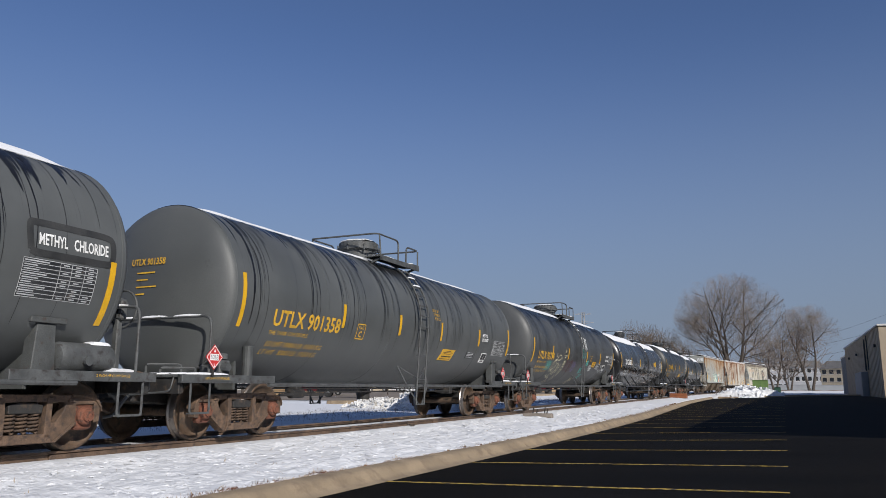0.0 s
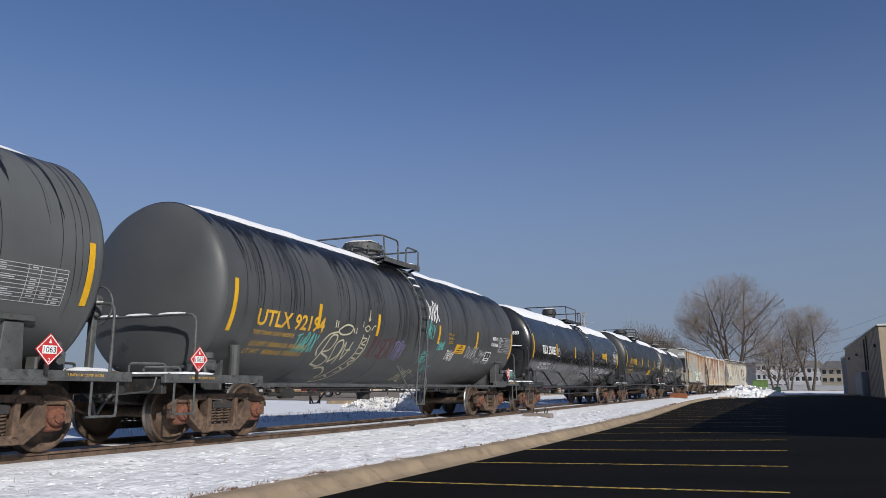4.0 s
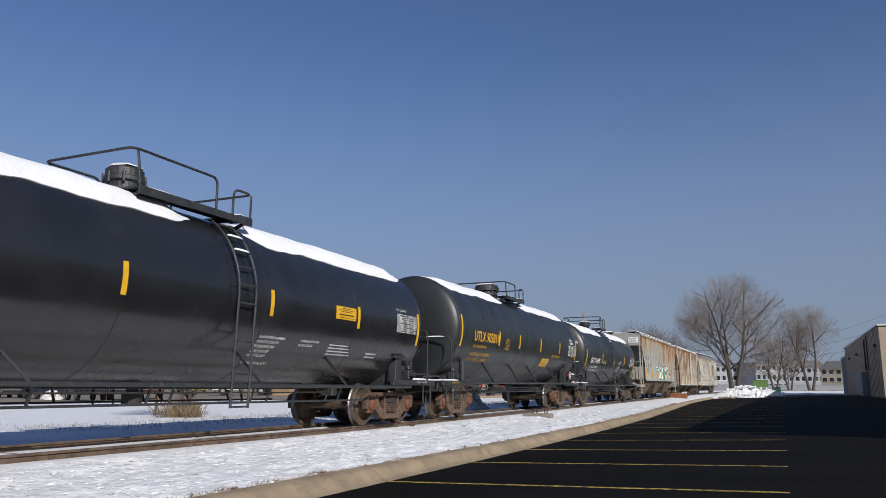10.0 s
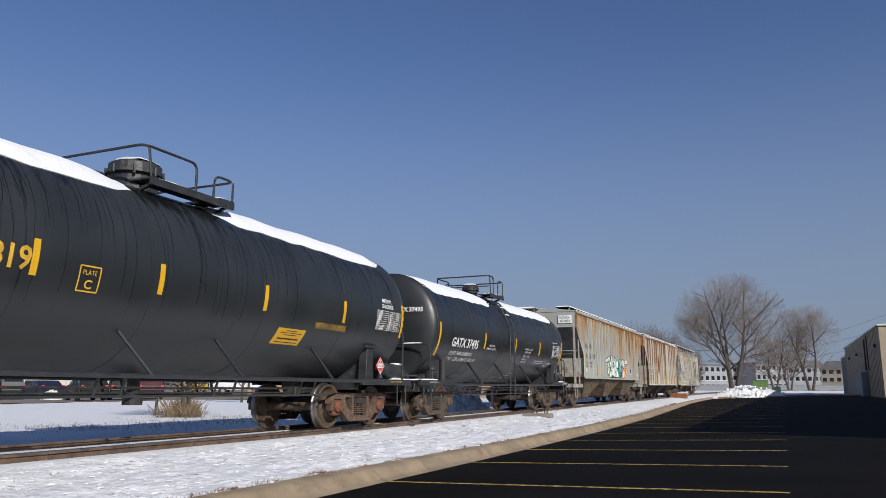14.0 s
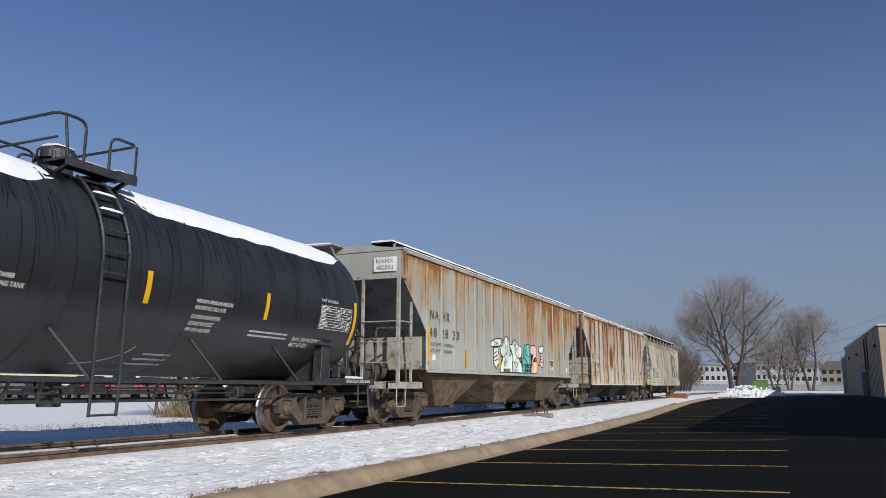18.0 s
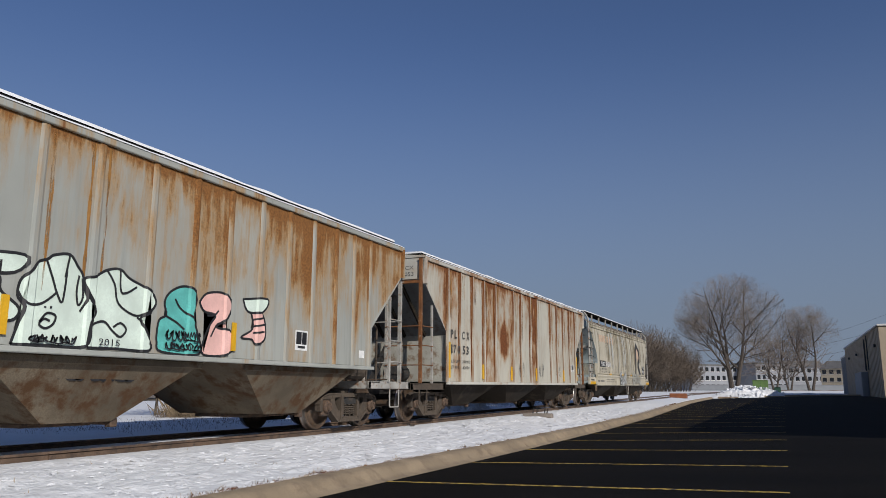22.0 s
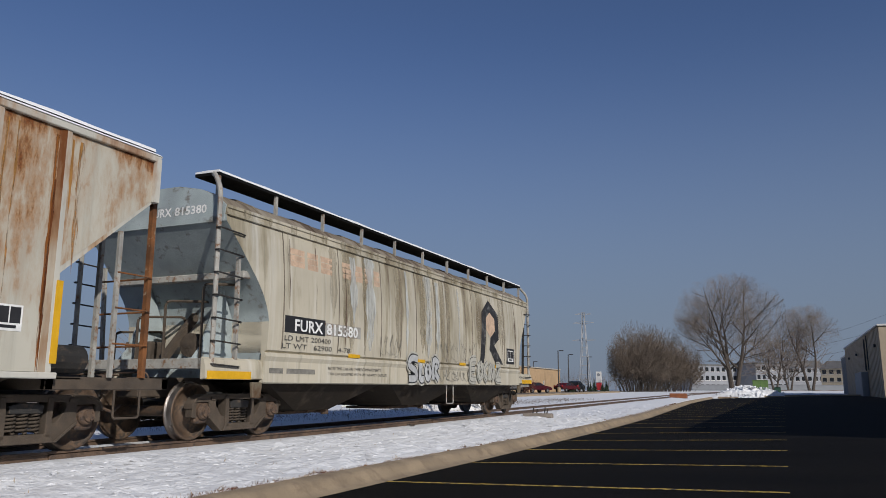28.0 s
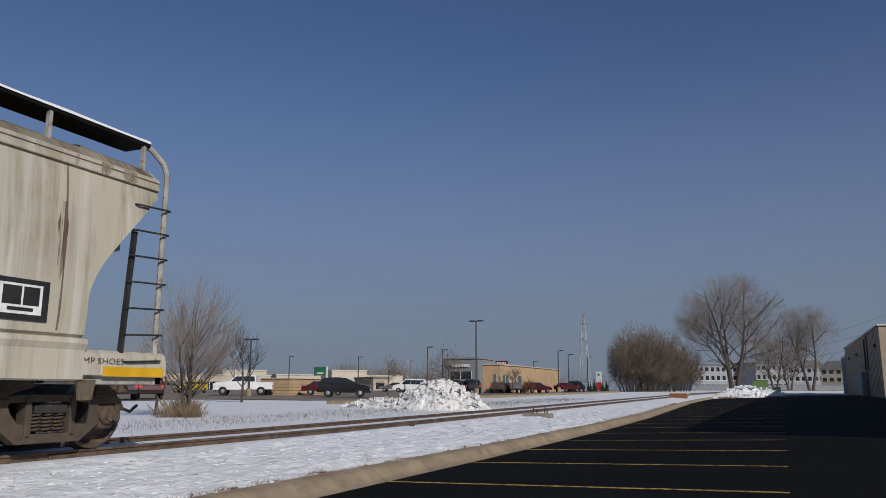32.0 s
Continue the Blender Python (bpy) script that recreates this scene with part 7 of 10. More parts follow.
        for r0, r1 in zip(rows, rows[1:]):
            for i in range(4):
                bm.faces.new((r0[i], r0[i + 1], r1[i + 1], r1[i]))
        bm.faces.new(rows[0])
        bm.faces.new(rows[-1][::-1])
        bmesh.ops.recalc_face_normals(bm, faces=bm.faces[:])
        part("snow", bm, CAP_SNOW, brd, "thin snow on the running board", True)
    bm = bmesh.new()
    for k in range(8):
        lump(bm, 0.0, yf + 1.0 + k * (yr - yf - 2) / 7, ze + 0.15, 0.5, 0.9, 0.07, k)
    for q in (1, -1):
        ns = 50
        rows = []
        for k in range(ns + 1):
            y = yf + (yr - yf) * k / ns
            h = 0.018 + 0.012 * noise.noise((y * 2, q, 7))
            rows.append([bm.verts.new(v) for v in ((q * 1.3, y, ze + 0.06), (q * 1.45, y, ze + 0.06 + h), (q * 1.6, y, ze + 0.045 + h), (q * 1.632, y, ze + 0.03))])
        for r0, r1 in zip(rows, rows[1:]):
            for i in range(3):
                bm.faces.new((r0[i], r0[i + 1], r1[i + 1], r1[i]))
    bmesh.ops.recalc_face_normals(bm, faces=bm.faces[:])
    parts("roof_snow", bm, CAP_SNOW, roof, "", True)
    # end boards at the roof
    if p.get("end_board"):
        for s, e in ((-1, yf), (1, yr)):
            bm = bmesh.new()
            a, b = sorted((e, e + s * 0.75))
            a, b = sorted((e, e + s * 0.5))
            box(bm, -1.3, -0.05, a, b, bz - 0.06, bz - 0.02)
            for x in (-1.2, -0.15):
                beam(bm, (x, e, ze - 0.32), (x, e + s * 0.46, bz - 0.07), 0.05, 0.04)
            part("end_board", bm, iron, roof)
            bm = bmesh.new()
            lump(bm, -0.67, (a + b) / 2, bz - 0.022, 0.58, 0.22, 0.06, 5)
            part("end_snow", bm, CAP_SNOW, roof, "", True)
    # chutes
    L = (yr - yf - 2 * cut) / p["bays"]
    ys = []
    for k in range(p["bays"]):
        y0 = yf + cut + L * k
        ym = y0 + L / 2
        ys.append(ym)
        bm = bmesh.new()
        inset, foot, reach = p.get("chute_cut", (0.04, 0.75, 1.12))
        frustum(bm, (-1.5, 1.5, y0 + inset, y0 + L - inset, zb), (-reach, reach, ym - foot, ym + foot, 0.36))
        part("chute", bm, p.get("chute", CHUTE), car, "dusty steel discharge chute")
        if p.get("chute_seam"):
            bm = bmesh.new()
            box(bm, 1.42, 1.475, y0 + 0.5, y0 + L - 0.5, zb - 0.16, zb - 0.06, 0.01)
            part("flange", bm, CHUTE, car)
    gates(car, ys, 0.36)
    for s, e in ((-1, yf), (1, yr)):
        end_frame(car, s, e + s * p["porch"], p["zp"], 1.5, p.get("post_top", zc1 + 0.02), iron, e + s * 0.04, True, zc1 + 0.0, p.get("rung_iron"), p.get("gear", True), p.get("plat_iron"))
    return car, sets, xw


RIBS = {}
CREAM_RIBS = [-6.84, -5.98, -5.12, -4.28, -3.6, -2.9, -2.2, -1.34, -0.48, 0.48, 1.34, 2.14, 2.95, 3.75, 4.54, 5.34, 6.04, 6.72]
CREAM_RUST = [-0.05, -0.12, -0.11, -0.1, -0.12, -0.1, -0.13, -0.12, -0.11, 0.02, 0.06, 0.03, -0.05, 0.01, 0.07, 0.09, -0.04, 0.06, 0.0]
BONE_RUST = [-0.04, 0.01, -0.13, -0.08, 0.14, -0.03, -0.02, 0.0, 0.17, -0.2, -0.04, -0.1, -0.06, -0.06, -0.06]
BONE_RIBS = [-6.86, -5.99, -5.08, -4.18, -3.2, -1.48, -0.68, 0.37, 1.15, 2.9, 3.8, 4.72, 5.7, 6.62]


def prism_y_rib(bm, z0, z1, w, soft=False):
    """A pressed side rib: a flat-topped channel, or a low rounded one."""
    line = ((-0.01, -w), (0.014, -w * 0.78), (0.026, -w * 0.35), (0.026, w * 0.35), (0.014, w * 0.78), (-0.01, w)) if soft else ((-0.01, -w * 1.75), (0.008, -w * 1.6), (0.035, -w * 0.45), (0.035, w * 0.62), (-0.01, w))
    a, b = ([bm.verts.new((x, y, z)) for x, y in line] for z in (z0, z1))
    for i in range(len(line) - 1):
        bm.faces.new((a[i], b[i], b[i + 1], a[i + 1]))
    bm.faces.new(a[::-1])
    bm.faces.new(b)


def flat_bar(car, y, z0, z1, x, w=0.09):
    bm = bmesh.new()
    plate_on(bm, y - w / 2, y + w / 2, z0, z1, x, 0.006)
    part("reflector", bm, YELLOW, car, "yellow reflector strip")


def cream_hopper():
    p = dict(tc=13.7, zb=1.27, ze=4.06, ends=(-8.22, 8.25), cut=1.42, zc0=2.1, zc1=3.42, paint=None, iron=PALE_IRON, ribs=CREAM_RIBS, sheet=CREAM_SHEET, rib_w=0.075, round_rib=True, rib_side=CREAM_SHEET, rib_paint=CREAM_SHEET, rust=CREAM_RUST, bays=3, board=0.21, board_x=(0.75, 1.32), over=0.05, porch=0.62, zp=0.98, end_board=True, sill=0.012, chute_seam=True, chute_cut=(0.34, 0.55, 0.98))
    p["cut"], p["paint"] = (1.42, 2.1, 3.42), CREAM
    car, sets, x = ribbed_hopper("pale grey covered hopper car with rust streaks and graffiti", p)
    x += 0.0
    for s, y, z, w, h in (("N", -6.70, 2.55, 0.19, 0.24), ("A", -6.42, 2.55, 0.21, 0.24), ("H", -5.97, 2.55, 0.18, 0.24), ("X", -5.71, 2.55, 0.2, 0.24), ("4", -6.78, 2.1, 0.2, 0.24), ("8", -6.5, 2.1, 0.18, 0.24), ("2", -6.03, 2.1, 0.18, 0.24), ("8", -5.78, 2.1, 0.18, 0.24), ("3", -5.28, 2.1, 0.17, 0.24), ("3", -5.02, 2.1, 0.17, 0.24), ("LD LMT  199400  LB", -6.65, 1.88, 1.6, 0.09), ("LT WT    63600", -6.68, 1.72, 1.3, 0.09)):
        lettering("lettering", s, y, z, w, h, x + 0.02, FADED_INK, car, off=0.003)
    for y, z0, z1 in ((-6.83, 1.46, 2.36), (-4.35, 1.4, 1.85), (-1.65, 1.4, 1.85), (2.3, 1.4, 1.85)):
        flat_bar(car, y, z0, z1, x + 0.04)
    bm = bmesh.new()
    plate_on(bm, -6.55, -6.37, 1.52, 1.66, x, 0.01)
    plate_on(bm, 6.3, 6.5, 1.45, 1.6, x, 0.01)
    parts("card_holder", bm, WHITE_INK, car)
    bm = bmesh.new()
    box(bm, 0.82, 1.42, -8.26, -8.235, 3.56, 3.9)
    sign = part("number_board", bm, WHITE_INK, car, "white board with the car's number")
    for s, z in (("NAHX", 3.755), ("482833", 3.6)):
        co, faces = LETTERS[s]
        bm = bmesh.new()
        vs = [bm.verts.new((0.89 + c[0] * 0.46, -8.264, z + c[1] * 0.105)) for c in co]
        for f in faces:
            try:
                bm.faces.new([vs[i] for i in f])
            except ValueError:
                pass
        part("lettering", bm, FADED_INK, sign)
    r2 = random.Random(4)
    side_runs(car, [(y + r2.choice((-0.13, 0.13, 0.16)), 3.96, r2.uniform(1.6, 3.4), r2.uniform(0.03, 0.08)) for y in CREAM_RIBS[:9] for _ in range(2)], lambda z: x + 0.006, ORANGE_RUN, 1, "thin rust from the eave")
    graffiti_block(car, x)
    certificate(car, 4.02, 1.5, 0.38, 0.36, x + 0.006)
    scrawl(car, -0.6, 0.8, 0.92, 1.15, 1.3, BLACK_INK, 31, 8, 0.03)
    add_car(car, sets, 91.05, 104.75)


def over_ribs(bm, x, ys, w, off):
    """Lays a flat figure over a side with ribs."""
    lo, hi = min(v.co.y for v in bm.verts), max(v.co.y for v in bm.verts)
    for y in ys:
        if lo - w < y < hi + w:
            for e in (-w, -w * 0.62, w * 0.62, w):
                bmesh.ops.bisect_plane(bm, geom=bm.verts[:] + bm.edges[:] + bm.faces[:], plane_co=(0, y + e, 0), plane_no=(0, 1, 0))
    for v in bm.verts:
        d = min(abs(v.co.y - y) for y in ys)
        v.co.x += float(np.interp(d, [w * 0.62, w], [0.035, 0.005]))


def fill_shape(car, outline, x, material, name="graffiti", label="", off=0.004, ribs=()):
    bm = bmesh.new()
    line = smooth_line(list(outline) + [outline[0]], 5)[:-1]
    bm.faces.new([bm.verts.new(wrap_point(y, z, x, off)) for y, z in line])
    bmesh.ops.triangulate(bm, faces=bm.faces[:])
    if ribs:
        over_ribs(bm, x, ribs, 0.085, off)
    return part(name, bm, material, car, label)


def outline_of(car, strokes, x, w, material=None, off=0.0075, ribs=()):
    bm = bmesh.new()
    for k, s in enumerate(strokes):
        ribbon(bm, smooth_line(s), w, x, off + 0.0003 * k)
    if ribs:
        over_ribs(bm, x, ribs, 0.085, off)
    part("graffiti", bm, material or BLACK_INK, car, "black sprayed outlines")


def bubbles(car, strokes, x, wide, gap, halo=0.0, core=None):
    """Fat sprayed strokes: black, with a paler core, and a pale glow round them."""
    coats = [(wide, BLACK_INK, 0.004, "black sprayed outlines"), (wide - gap, core or GREY_INK, 0.008, "pale grey sprayed strokes")]
    if halo:
        coats.insert(0, (halo, HALO_INK, 0.001, "pale blue-grey sprayed edge"))
    for w, mat, off, label in coats:
        for k, line in enumerate(strokes):
            bm = bmesh.new()
            ribbon(bm, smooth_line(line), w, x, off + 0.0006 * (k % 4))
            part("graffiti", bm, mat, car, label)


def graffiti_block(car, x):
    """Sprayed letters: two pale green ones, a teal and a pink one, and two small side pieces."""
    A = [(-1.52, 1.30), (-1.43, 1.60), (-1.40, 1.75), (-1.49, 1.86), (-1.47, 2.04), (-1.35, 2.17), (-1.28, 2.28), (-1.14, 2.34), (-1.06, 2.40), (-0.84, 2.44), (-0.71, 2.31), (-0.63, 2.22), (-0.54, 2.02), (-0.39, 1.81), (-0.45, 1.62), (-0.51, 1.33), (-1.03, 1.31)]
    B = [(-0.50, 1.31), (-0.46, 1.62), (-0.38, 1.78), (-0.54, 1.98), (-0.59, 2.17), (-0.44, 2.22), (-0.26, 2.33), (-0.04, 2.37), (0.13, 2.27), (0.50, 2.15), (0.63, 2.00), (0.53, 1.85), (0.37, 1.75), (0.49, 1.55), (0.57, 1.33), (-0.04, 1.32)]
    C = [(0.68, 1.58), (0.71, 1.76), (0.84, 1.85), (0.79, 2.02), (0.89, 2.18), (1.13, 2.29), (1.35, 2.27), (1.44, 2.12), (1.38, 1.87), (1.50, 1.62), (1.55, 1.32), (0.79, 1.32), (0.69, 1.46)]
    D = [(1.50, 2.10), (1.66, 2.25), (2.04, 2.29), (2.21, 2.13), (2.12, 1.90), (1.91, 1.75), (2.26, 1.70), (2.34, 1.45), (2.08, 1.32), (1.64, 1.32), (1.63, 1.52), (1.76, 1.78), (1.87, 1.93), (1.61, 1.97)]
    E = [(-2.35, 2.06), (-2.23, 2.25), (-1.45, 2.34), (-1.55, 2.12), (-2.17, 2.06)]
    F = [(-2.17, 2.02), (-1.76, 2.06), (-1.7, 1.89), (-1.46, 1.72), (-1.51, 1.58), (-1.72, 1.54), (-1.88, 1.45), (-1.91, 1.38), (-2.0, 1.49), (-2.19, 1.56), (-2.23, 1.8)]
    G = [(2.51, 2.25), (3.16, 2.32), (3.06, 2.1), (2.66, 2.06)]
    H = [(2.74, 2.04), (3.01, 2.06), (3.13, 1.85), (3.11, 1.62), (2.88, 1.54), (2.77, 1.61), (2.5, 1.63), (2.79, 1.79)]
    for i, (o, m, t, f) in enumerate(((A, MINT_SPRAY, "pale green sprayed letter", 0), (B, MINT_SPRAY, "pale green sprayed letter", 0), (C, TEAL_SPRAY, "teal sprayed letter", 0), (D, PINK_SPRAY, "pink sprayed letter", 0), (E, MINT_SPRAY, "pale sprayed torch", 1), (F, MINT_SPRAY, "pale sprayed shape", 0), (G, MINT_SPRAY, "pale sprayed torch", 1), (H, PINK_SPRAY, "pink sprayed shape", 0))):
        fill_shape(car, o, x, m, "graffiti", t, 0.004 + 0.0004 * i, CREAM_RIBS)
        outline_of(car, [o + [o[0]]], x, 0.036, None, 0.0078 + 0.0002 * i, CREAM_RIBS)
    inner = [[(-1.49, 1.91), (-1.37, 1.78), (-1.17, 1.80), (-0.98, 1.95)],
             [(-1.16, 2.33), (-1.06, 2.13), (-0.98, 1.95), (-0.89, 1.85), (-0.86, 2.23)],
             [(-0.84, 2.43), (-0.88, 2.15)],
             [(-0.68, 2.20), (-0.70, 2.00), (-0.66, 1.83), (-0.60, 1.94), (-0.63, 2.17)],
             [(-0.60, 2.06), (-0.54, 1.92), (-0.63, 1.75)],
             [(-1.12, 1.77), (-1.12, 1.75)],
             [(-1.04, 1.78), (-1.04, 1.75)],
             [(-1.18, 1.58), (-1.09, 1.69), (-0.97, 1.67), (-0.99, 1.57), (-1.09, 1.51), (-1.18, 1.55), (-1.12, 1.62), (-1.04, 1.60)],
             [(-0.25, 2.32), (-0.12, 2.16), (-0.03, 1.91), (0.29, 1.78), (0.56, 1.90)],
             [(-0.04, 2.36), (-0.01, 2.09), (0.09, 2.07), (0.26, 2.17)],
             [(-0.45, 1.60), (-0.25, 1.66), (-0.10, 1.55), (0.04, 1.48), (0.13, 1.58), (0.03, 1.66), (-0.09, 1.60)],
             [(0.30, 1.76), (0.40, 1.71)],
             [(0.99, 2.09), (1.11, 1.96), (1.37, 1.85)],
             [(0.83, 1.83), (1.05, 1.75), (1.21, 1.66)],
             [(1.68, 1.91), (1.84, 1.93), (1.93, 2.01)],
             [(1.78, 1.59), (1.91, 1.79), (2.08, 1.82)],
             [(-2.2, 1.85), (-1.83, 1.93)], [(-2.21, 1.72), (-1.78, 1.82)], [(-2.14, 1.62), (-1.73, 1.7)], [(2.79, 1.94), (3.06, 1.99)], [(2.79, 1.83), (3.1, 1.88)], [(2.8, 1.72), (3.1, 1.76)]]
    outline_of(car, inner, x, 0.03, None, 0.0102, CREAM_RIBS)
    lettering("graffiti", "DH", -2.08, 2.1, 0.36, 0.14, x + 0.008, BLACK_INK, car)
    lettering("graffiti", "2015", -0.32, 1.35, 0.34, 0.09, x + 0.036, BLACK_INK, car)
    scrawl(car, 0.8, 1.55, 1.5, 1.64, x + 0.036, BLACK_INK, 41, 7, 0.022)
    scrawl(car, 0.85, 1.62, 1.36, 1.47, x + 0.036, BLACK_INK, 44, 8, 0.022)
    scrawl(car, -1.3, -0.65, 1.34, 1.44, x + 0.036, BLACK_INK, 42, 8, 0.022)


def bone_hopper():
    p = dict(tc=13.65, zb=0.98, ze=4.06, ends=(-8.32, 8.15), paint=BONE, iron=RUST_IRON, ribs=BONE_RIBS, sheet=BONE_SHEET, rust=BONE_RUST, plat_iron=TRUCK_GREY, sill_paint=BONE_RIB, rib_w=0.065, rib_side=RIB_RUST, rib_paint=BONE_RIB, bays=3, board=0.12, board_x=(0.8, 1.5), over=0.0, porch=0.55, zp=0.95, end_board=True, post_top=4.04, gear=False, sill=0.015, chute=CHUTE_SHADED, chute_cut=(0.3, 0.6, 1.0))
    p["cut"] = (1.45, 2.2, 3.45)
    car, sets, x = ribbed_hopper("white covered hopper car badly streaked with rust", p)
    for s, y, z, w, h in (("P", -6.7, 2.14, 0.17, 0.23), ("L", -6.44, 2.14, 0.15, 0.23), ("C", -5.92, 2.14, 0.18, 0.23), ("X", -5.6, 2.14, 0.2, 0.23), ("1", -6.68, 1.74, 0.08, 0.23), ("7", -6.52, 1.74, 0.17, 0.23), ("0", -6.24, 1.74, 0.18, 0.23), ("5", -5.88, 1.74, 0.17, 0.23), ("3", -5.62, 1.74, 0.17, 0.23), ("LD LMT  200000", -6.65, 1.5, 1.3, 0.08), ("LT WT    63000", -6.7, 1.34, 1.3, 0.08)):
        lettering("lettering", s, y, z, w, h, x + 0.02, FADED_INK, car, off=0.003)
    for y, z0, z1 in ((-6.83, 1.1, 2.03), (-4.35, 1.08, 1.5), (-1.8, 1.06, 1.5), (0.9, 1.06, 1.5), (4.6, 1.06, 1.5), (6.68, 1.1, 2.1)):
        flat_bar(car, y, z0, z1, x + 0.04)
    bm = bmesh.new()
    box(bm, 0.8, 1.4, -8.36, -8.335, 3.52, 3.95)
    for q in (-0.95, -0.3, 0.35, 0.95):
        b2 = bmesh.new()
        beam(b2, (q, -8.36, 3.42), (q, -6.93, 2.2), 0.05, 0.1)
        part("stiffener", b2, CHUTE_SHADED, car)
    sign = part("number_board", bm, BONE, car, "pale board with the car's number")
    for s, z in (("PLCX", 3.76), ("17053", 3.6)):
        co, faces = LETTERS[s]
        bm = bmesh.new()
        vs = [bm.verts.new((0.9 + c[0] * 0.4, -8.364, z + c[1] * 0.1)) for c in co]
        for f in faces:
            try:
                bm.faces.new([vs[i] for i in f])
            except ValueError:
                pass
        part("lettering", bm, FADED_INK, sign)
    flat = lambda z: x + 0.006
    heavy = {-6.86: 0.05, -5.99: 0.1, -5.08: 0.11, -4.18: 0.12, -3.2: 0.13, -0.68: 0.09, 0.37: 0.1, 1.15: 0.1, 2.9: 0.07, 3.8: 0.06, 4.72: 0.05, 5.7: 0.06, 6.62: 0.07}
    r2 = random.Random(8)
    side_runs(car, [(y - 0.12 - w * 0.3, 3.9, 1.0, w) for y, w in heavy.items()], flat, RUST_RUN, 3, "rust beside the ribs")
    side_runs(car, [(y - 0.11 + r2.uniform(-0.02, 0.02), r2.uniform(2.4, 3.9), 1.0, w * 0.6) for y, w in heavy.items()], lambda z: x + 0.011, DARK_RUN, 4, "dark rust beside the ribs")
    side_runs(car, [(y + r2.uniform(0.08, 0.25), 3.9, r2.uniform(1.6, 3.2), r2.uniform(0.03, 0.09)) for y in BONE_RIBS for _ in range(2)], lambda z: x + 0.0175, ORANGE_RUN, 5, "rust from the eave")
    certificate(car, 5.9, 1.45, 0.35, 0.3, x + 0.006)
    for k in range(3):
        scrawl(car, -1.0 + k * 2.3, -0.4 + k * 2.3, 1.2, 1.7, x + 0.006, FADED_INK, 51 + k, 4, 0.015, "faint scratched marks")
    add_car(car, sets, 108.85, 122.5)


def curved_hopper():
    """A covered hopper with rounded sides."""
    tc, yf, yr = 13.7, -7.92, 7.92
    car = thing("hopper_car", "dirty grey covered hopper car with rounded sides", "hopper car", "cars of the freight train")
    sets = truck(car, -tc / 2 + 0.03, "dust") + truck(car, tc / 2, "dust")
    couplers(car, -tc / 2 - 1.95, tc / 2 + 1.95)
    upper = [(1.50, 3.62), (1.535, 3.4), (1.57, 3.0), (1.595, 2.6), (1.60, 2.2), (1.60, 1.95)]
    lower = [(1.60, 1.95), (1.595, 1.7), (1.575, 1.47), (1.50, 1.42)]
    roofp = [(1.50, 3.76), (1.3, 3.93), (0.95, 4.08), (0.5, 4.17)]
    cut = 1.11

    def solid(bm, half, ya, yb):
        poly = half + [(-x, z) for x, z in reversed(half)]
        prism_y(bm, poly, ya, yb)

    # the sides run in at each end: a slope that bends into an upright edge
    bm = bmesh.new()
    prof = [(z, float(np.interp(z, [1.95, 2.2, 2.6, 3.0, 3.4, 3.62], [1.60, 1.60, 1.595, 1.57, 1.535, 1.50]))) for z in (1.95, 2.05, 2.15, 2.25, 2.35, 2.45, 2.55, 2.65, 2.8, 3.0, 3.2, 3.4, 3.5, 3.62)]
    rows = []
    for z, xx in prof:
        q = float(np.interp(z, [1.95, 2.05, 2.15, 2.25, 2.35, 2.45, 2.55, 2.65, 3.5, 3.62], [1.11, 1.09, 1.055, 1.01, 0.955, 0.89, 0.815, 0.735, 0.0, 0.0]))
        ya, yb = yf + q, yr - q
        rows.append([bm.verts.new(v) for v in [(xx, ya + (yb - ya) * k / 6, z) for k in range(7)] + [(-xx, yb + (ya - yb) * k / 6, z) for k in range(7)]])
    for a, b in zip(rows, rows[1:]):
        for i in range(14):
            bm.faces.new((a[i], a[(i + 1) % 14], b[(i + 1) % 14], b[i]))
    bm.faces.new(rows[0][::-1])
    bm.faces.new(rows[-1])
    bmesh.ops.recalc_face_normals(bm, faces=bm.faces[:])
    body = part("body", bm, STONE, car)
    body.data.materials.append(BLUE_GREY)
    for f in body.data.polygons:
        if abs(f.normal.y) > 0.3:
            f.material_index = 1
        f.use_smooth = True
    body.data.set_sharp_from_angle(angle=radians(25))
    bm = bmesh.new()
    solid(bm, lower, yf + cut, yr - cut)
    lo = part("lower_side", bm, STONE, body)
    lo.data.polygons.foreach_set("use_smooth", [True] * len(lo.data.polygons))
    lo.data.set_sharp_from_angle(angle=radians(25))
    # top chord in three bands
    bm = bmesh.new()
    for q in (1, -1):
        for z0, z1, xo in ((3.60, 3.65, 1.545), (3.645, 3.72, 1.52), (3.715, 3.77, 1.54)):
            a, b = sorted((q * 1.40, q * xo))
            box(bm, a, b, yf, yr, z0, z1, 0.006)
    parts("top_chord", bm, STONE, body)
    bm = bmesh.new()
    solid(bm, roofp, yf + 0.02, yr - 0.02)
    roof = part("roof", bm, ROOF_DIRT, car)
    bm = bmesh.new()
    for k in range(9):
        y = yf + 0.9 + (yr - yf - 1.8) * k / 8
        pts = [(1.5, 3.77), (1.3, 3.94), (0.95, 4.09), (0.5, 4.18)]
        for q in (1, -1):
            for (x0, z0), (x1, z1) in zip(pts, pts[1:]):
                beam(bm, (q * x0, y, z0), (q * x1, y, z1), 0.07, 0.03)
    parts("roof_rib", bm, ROOF_DIRT, roof)
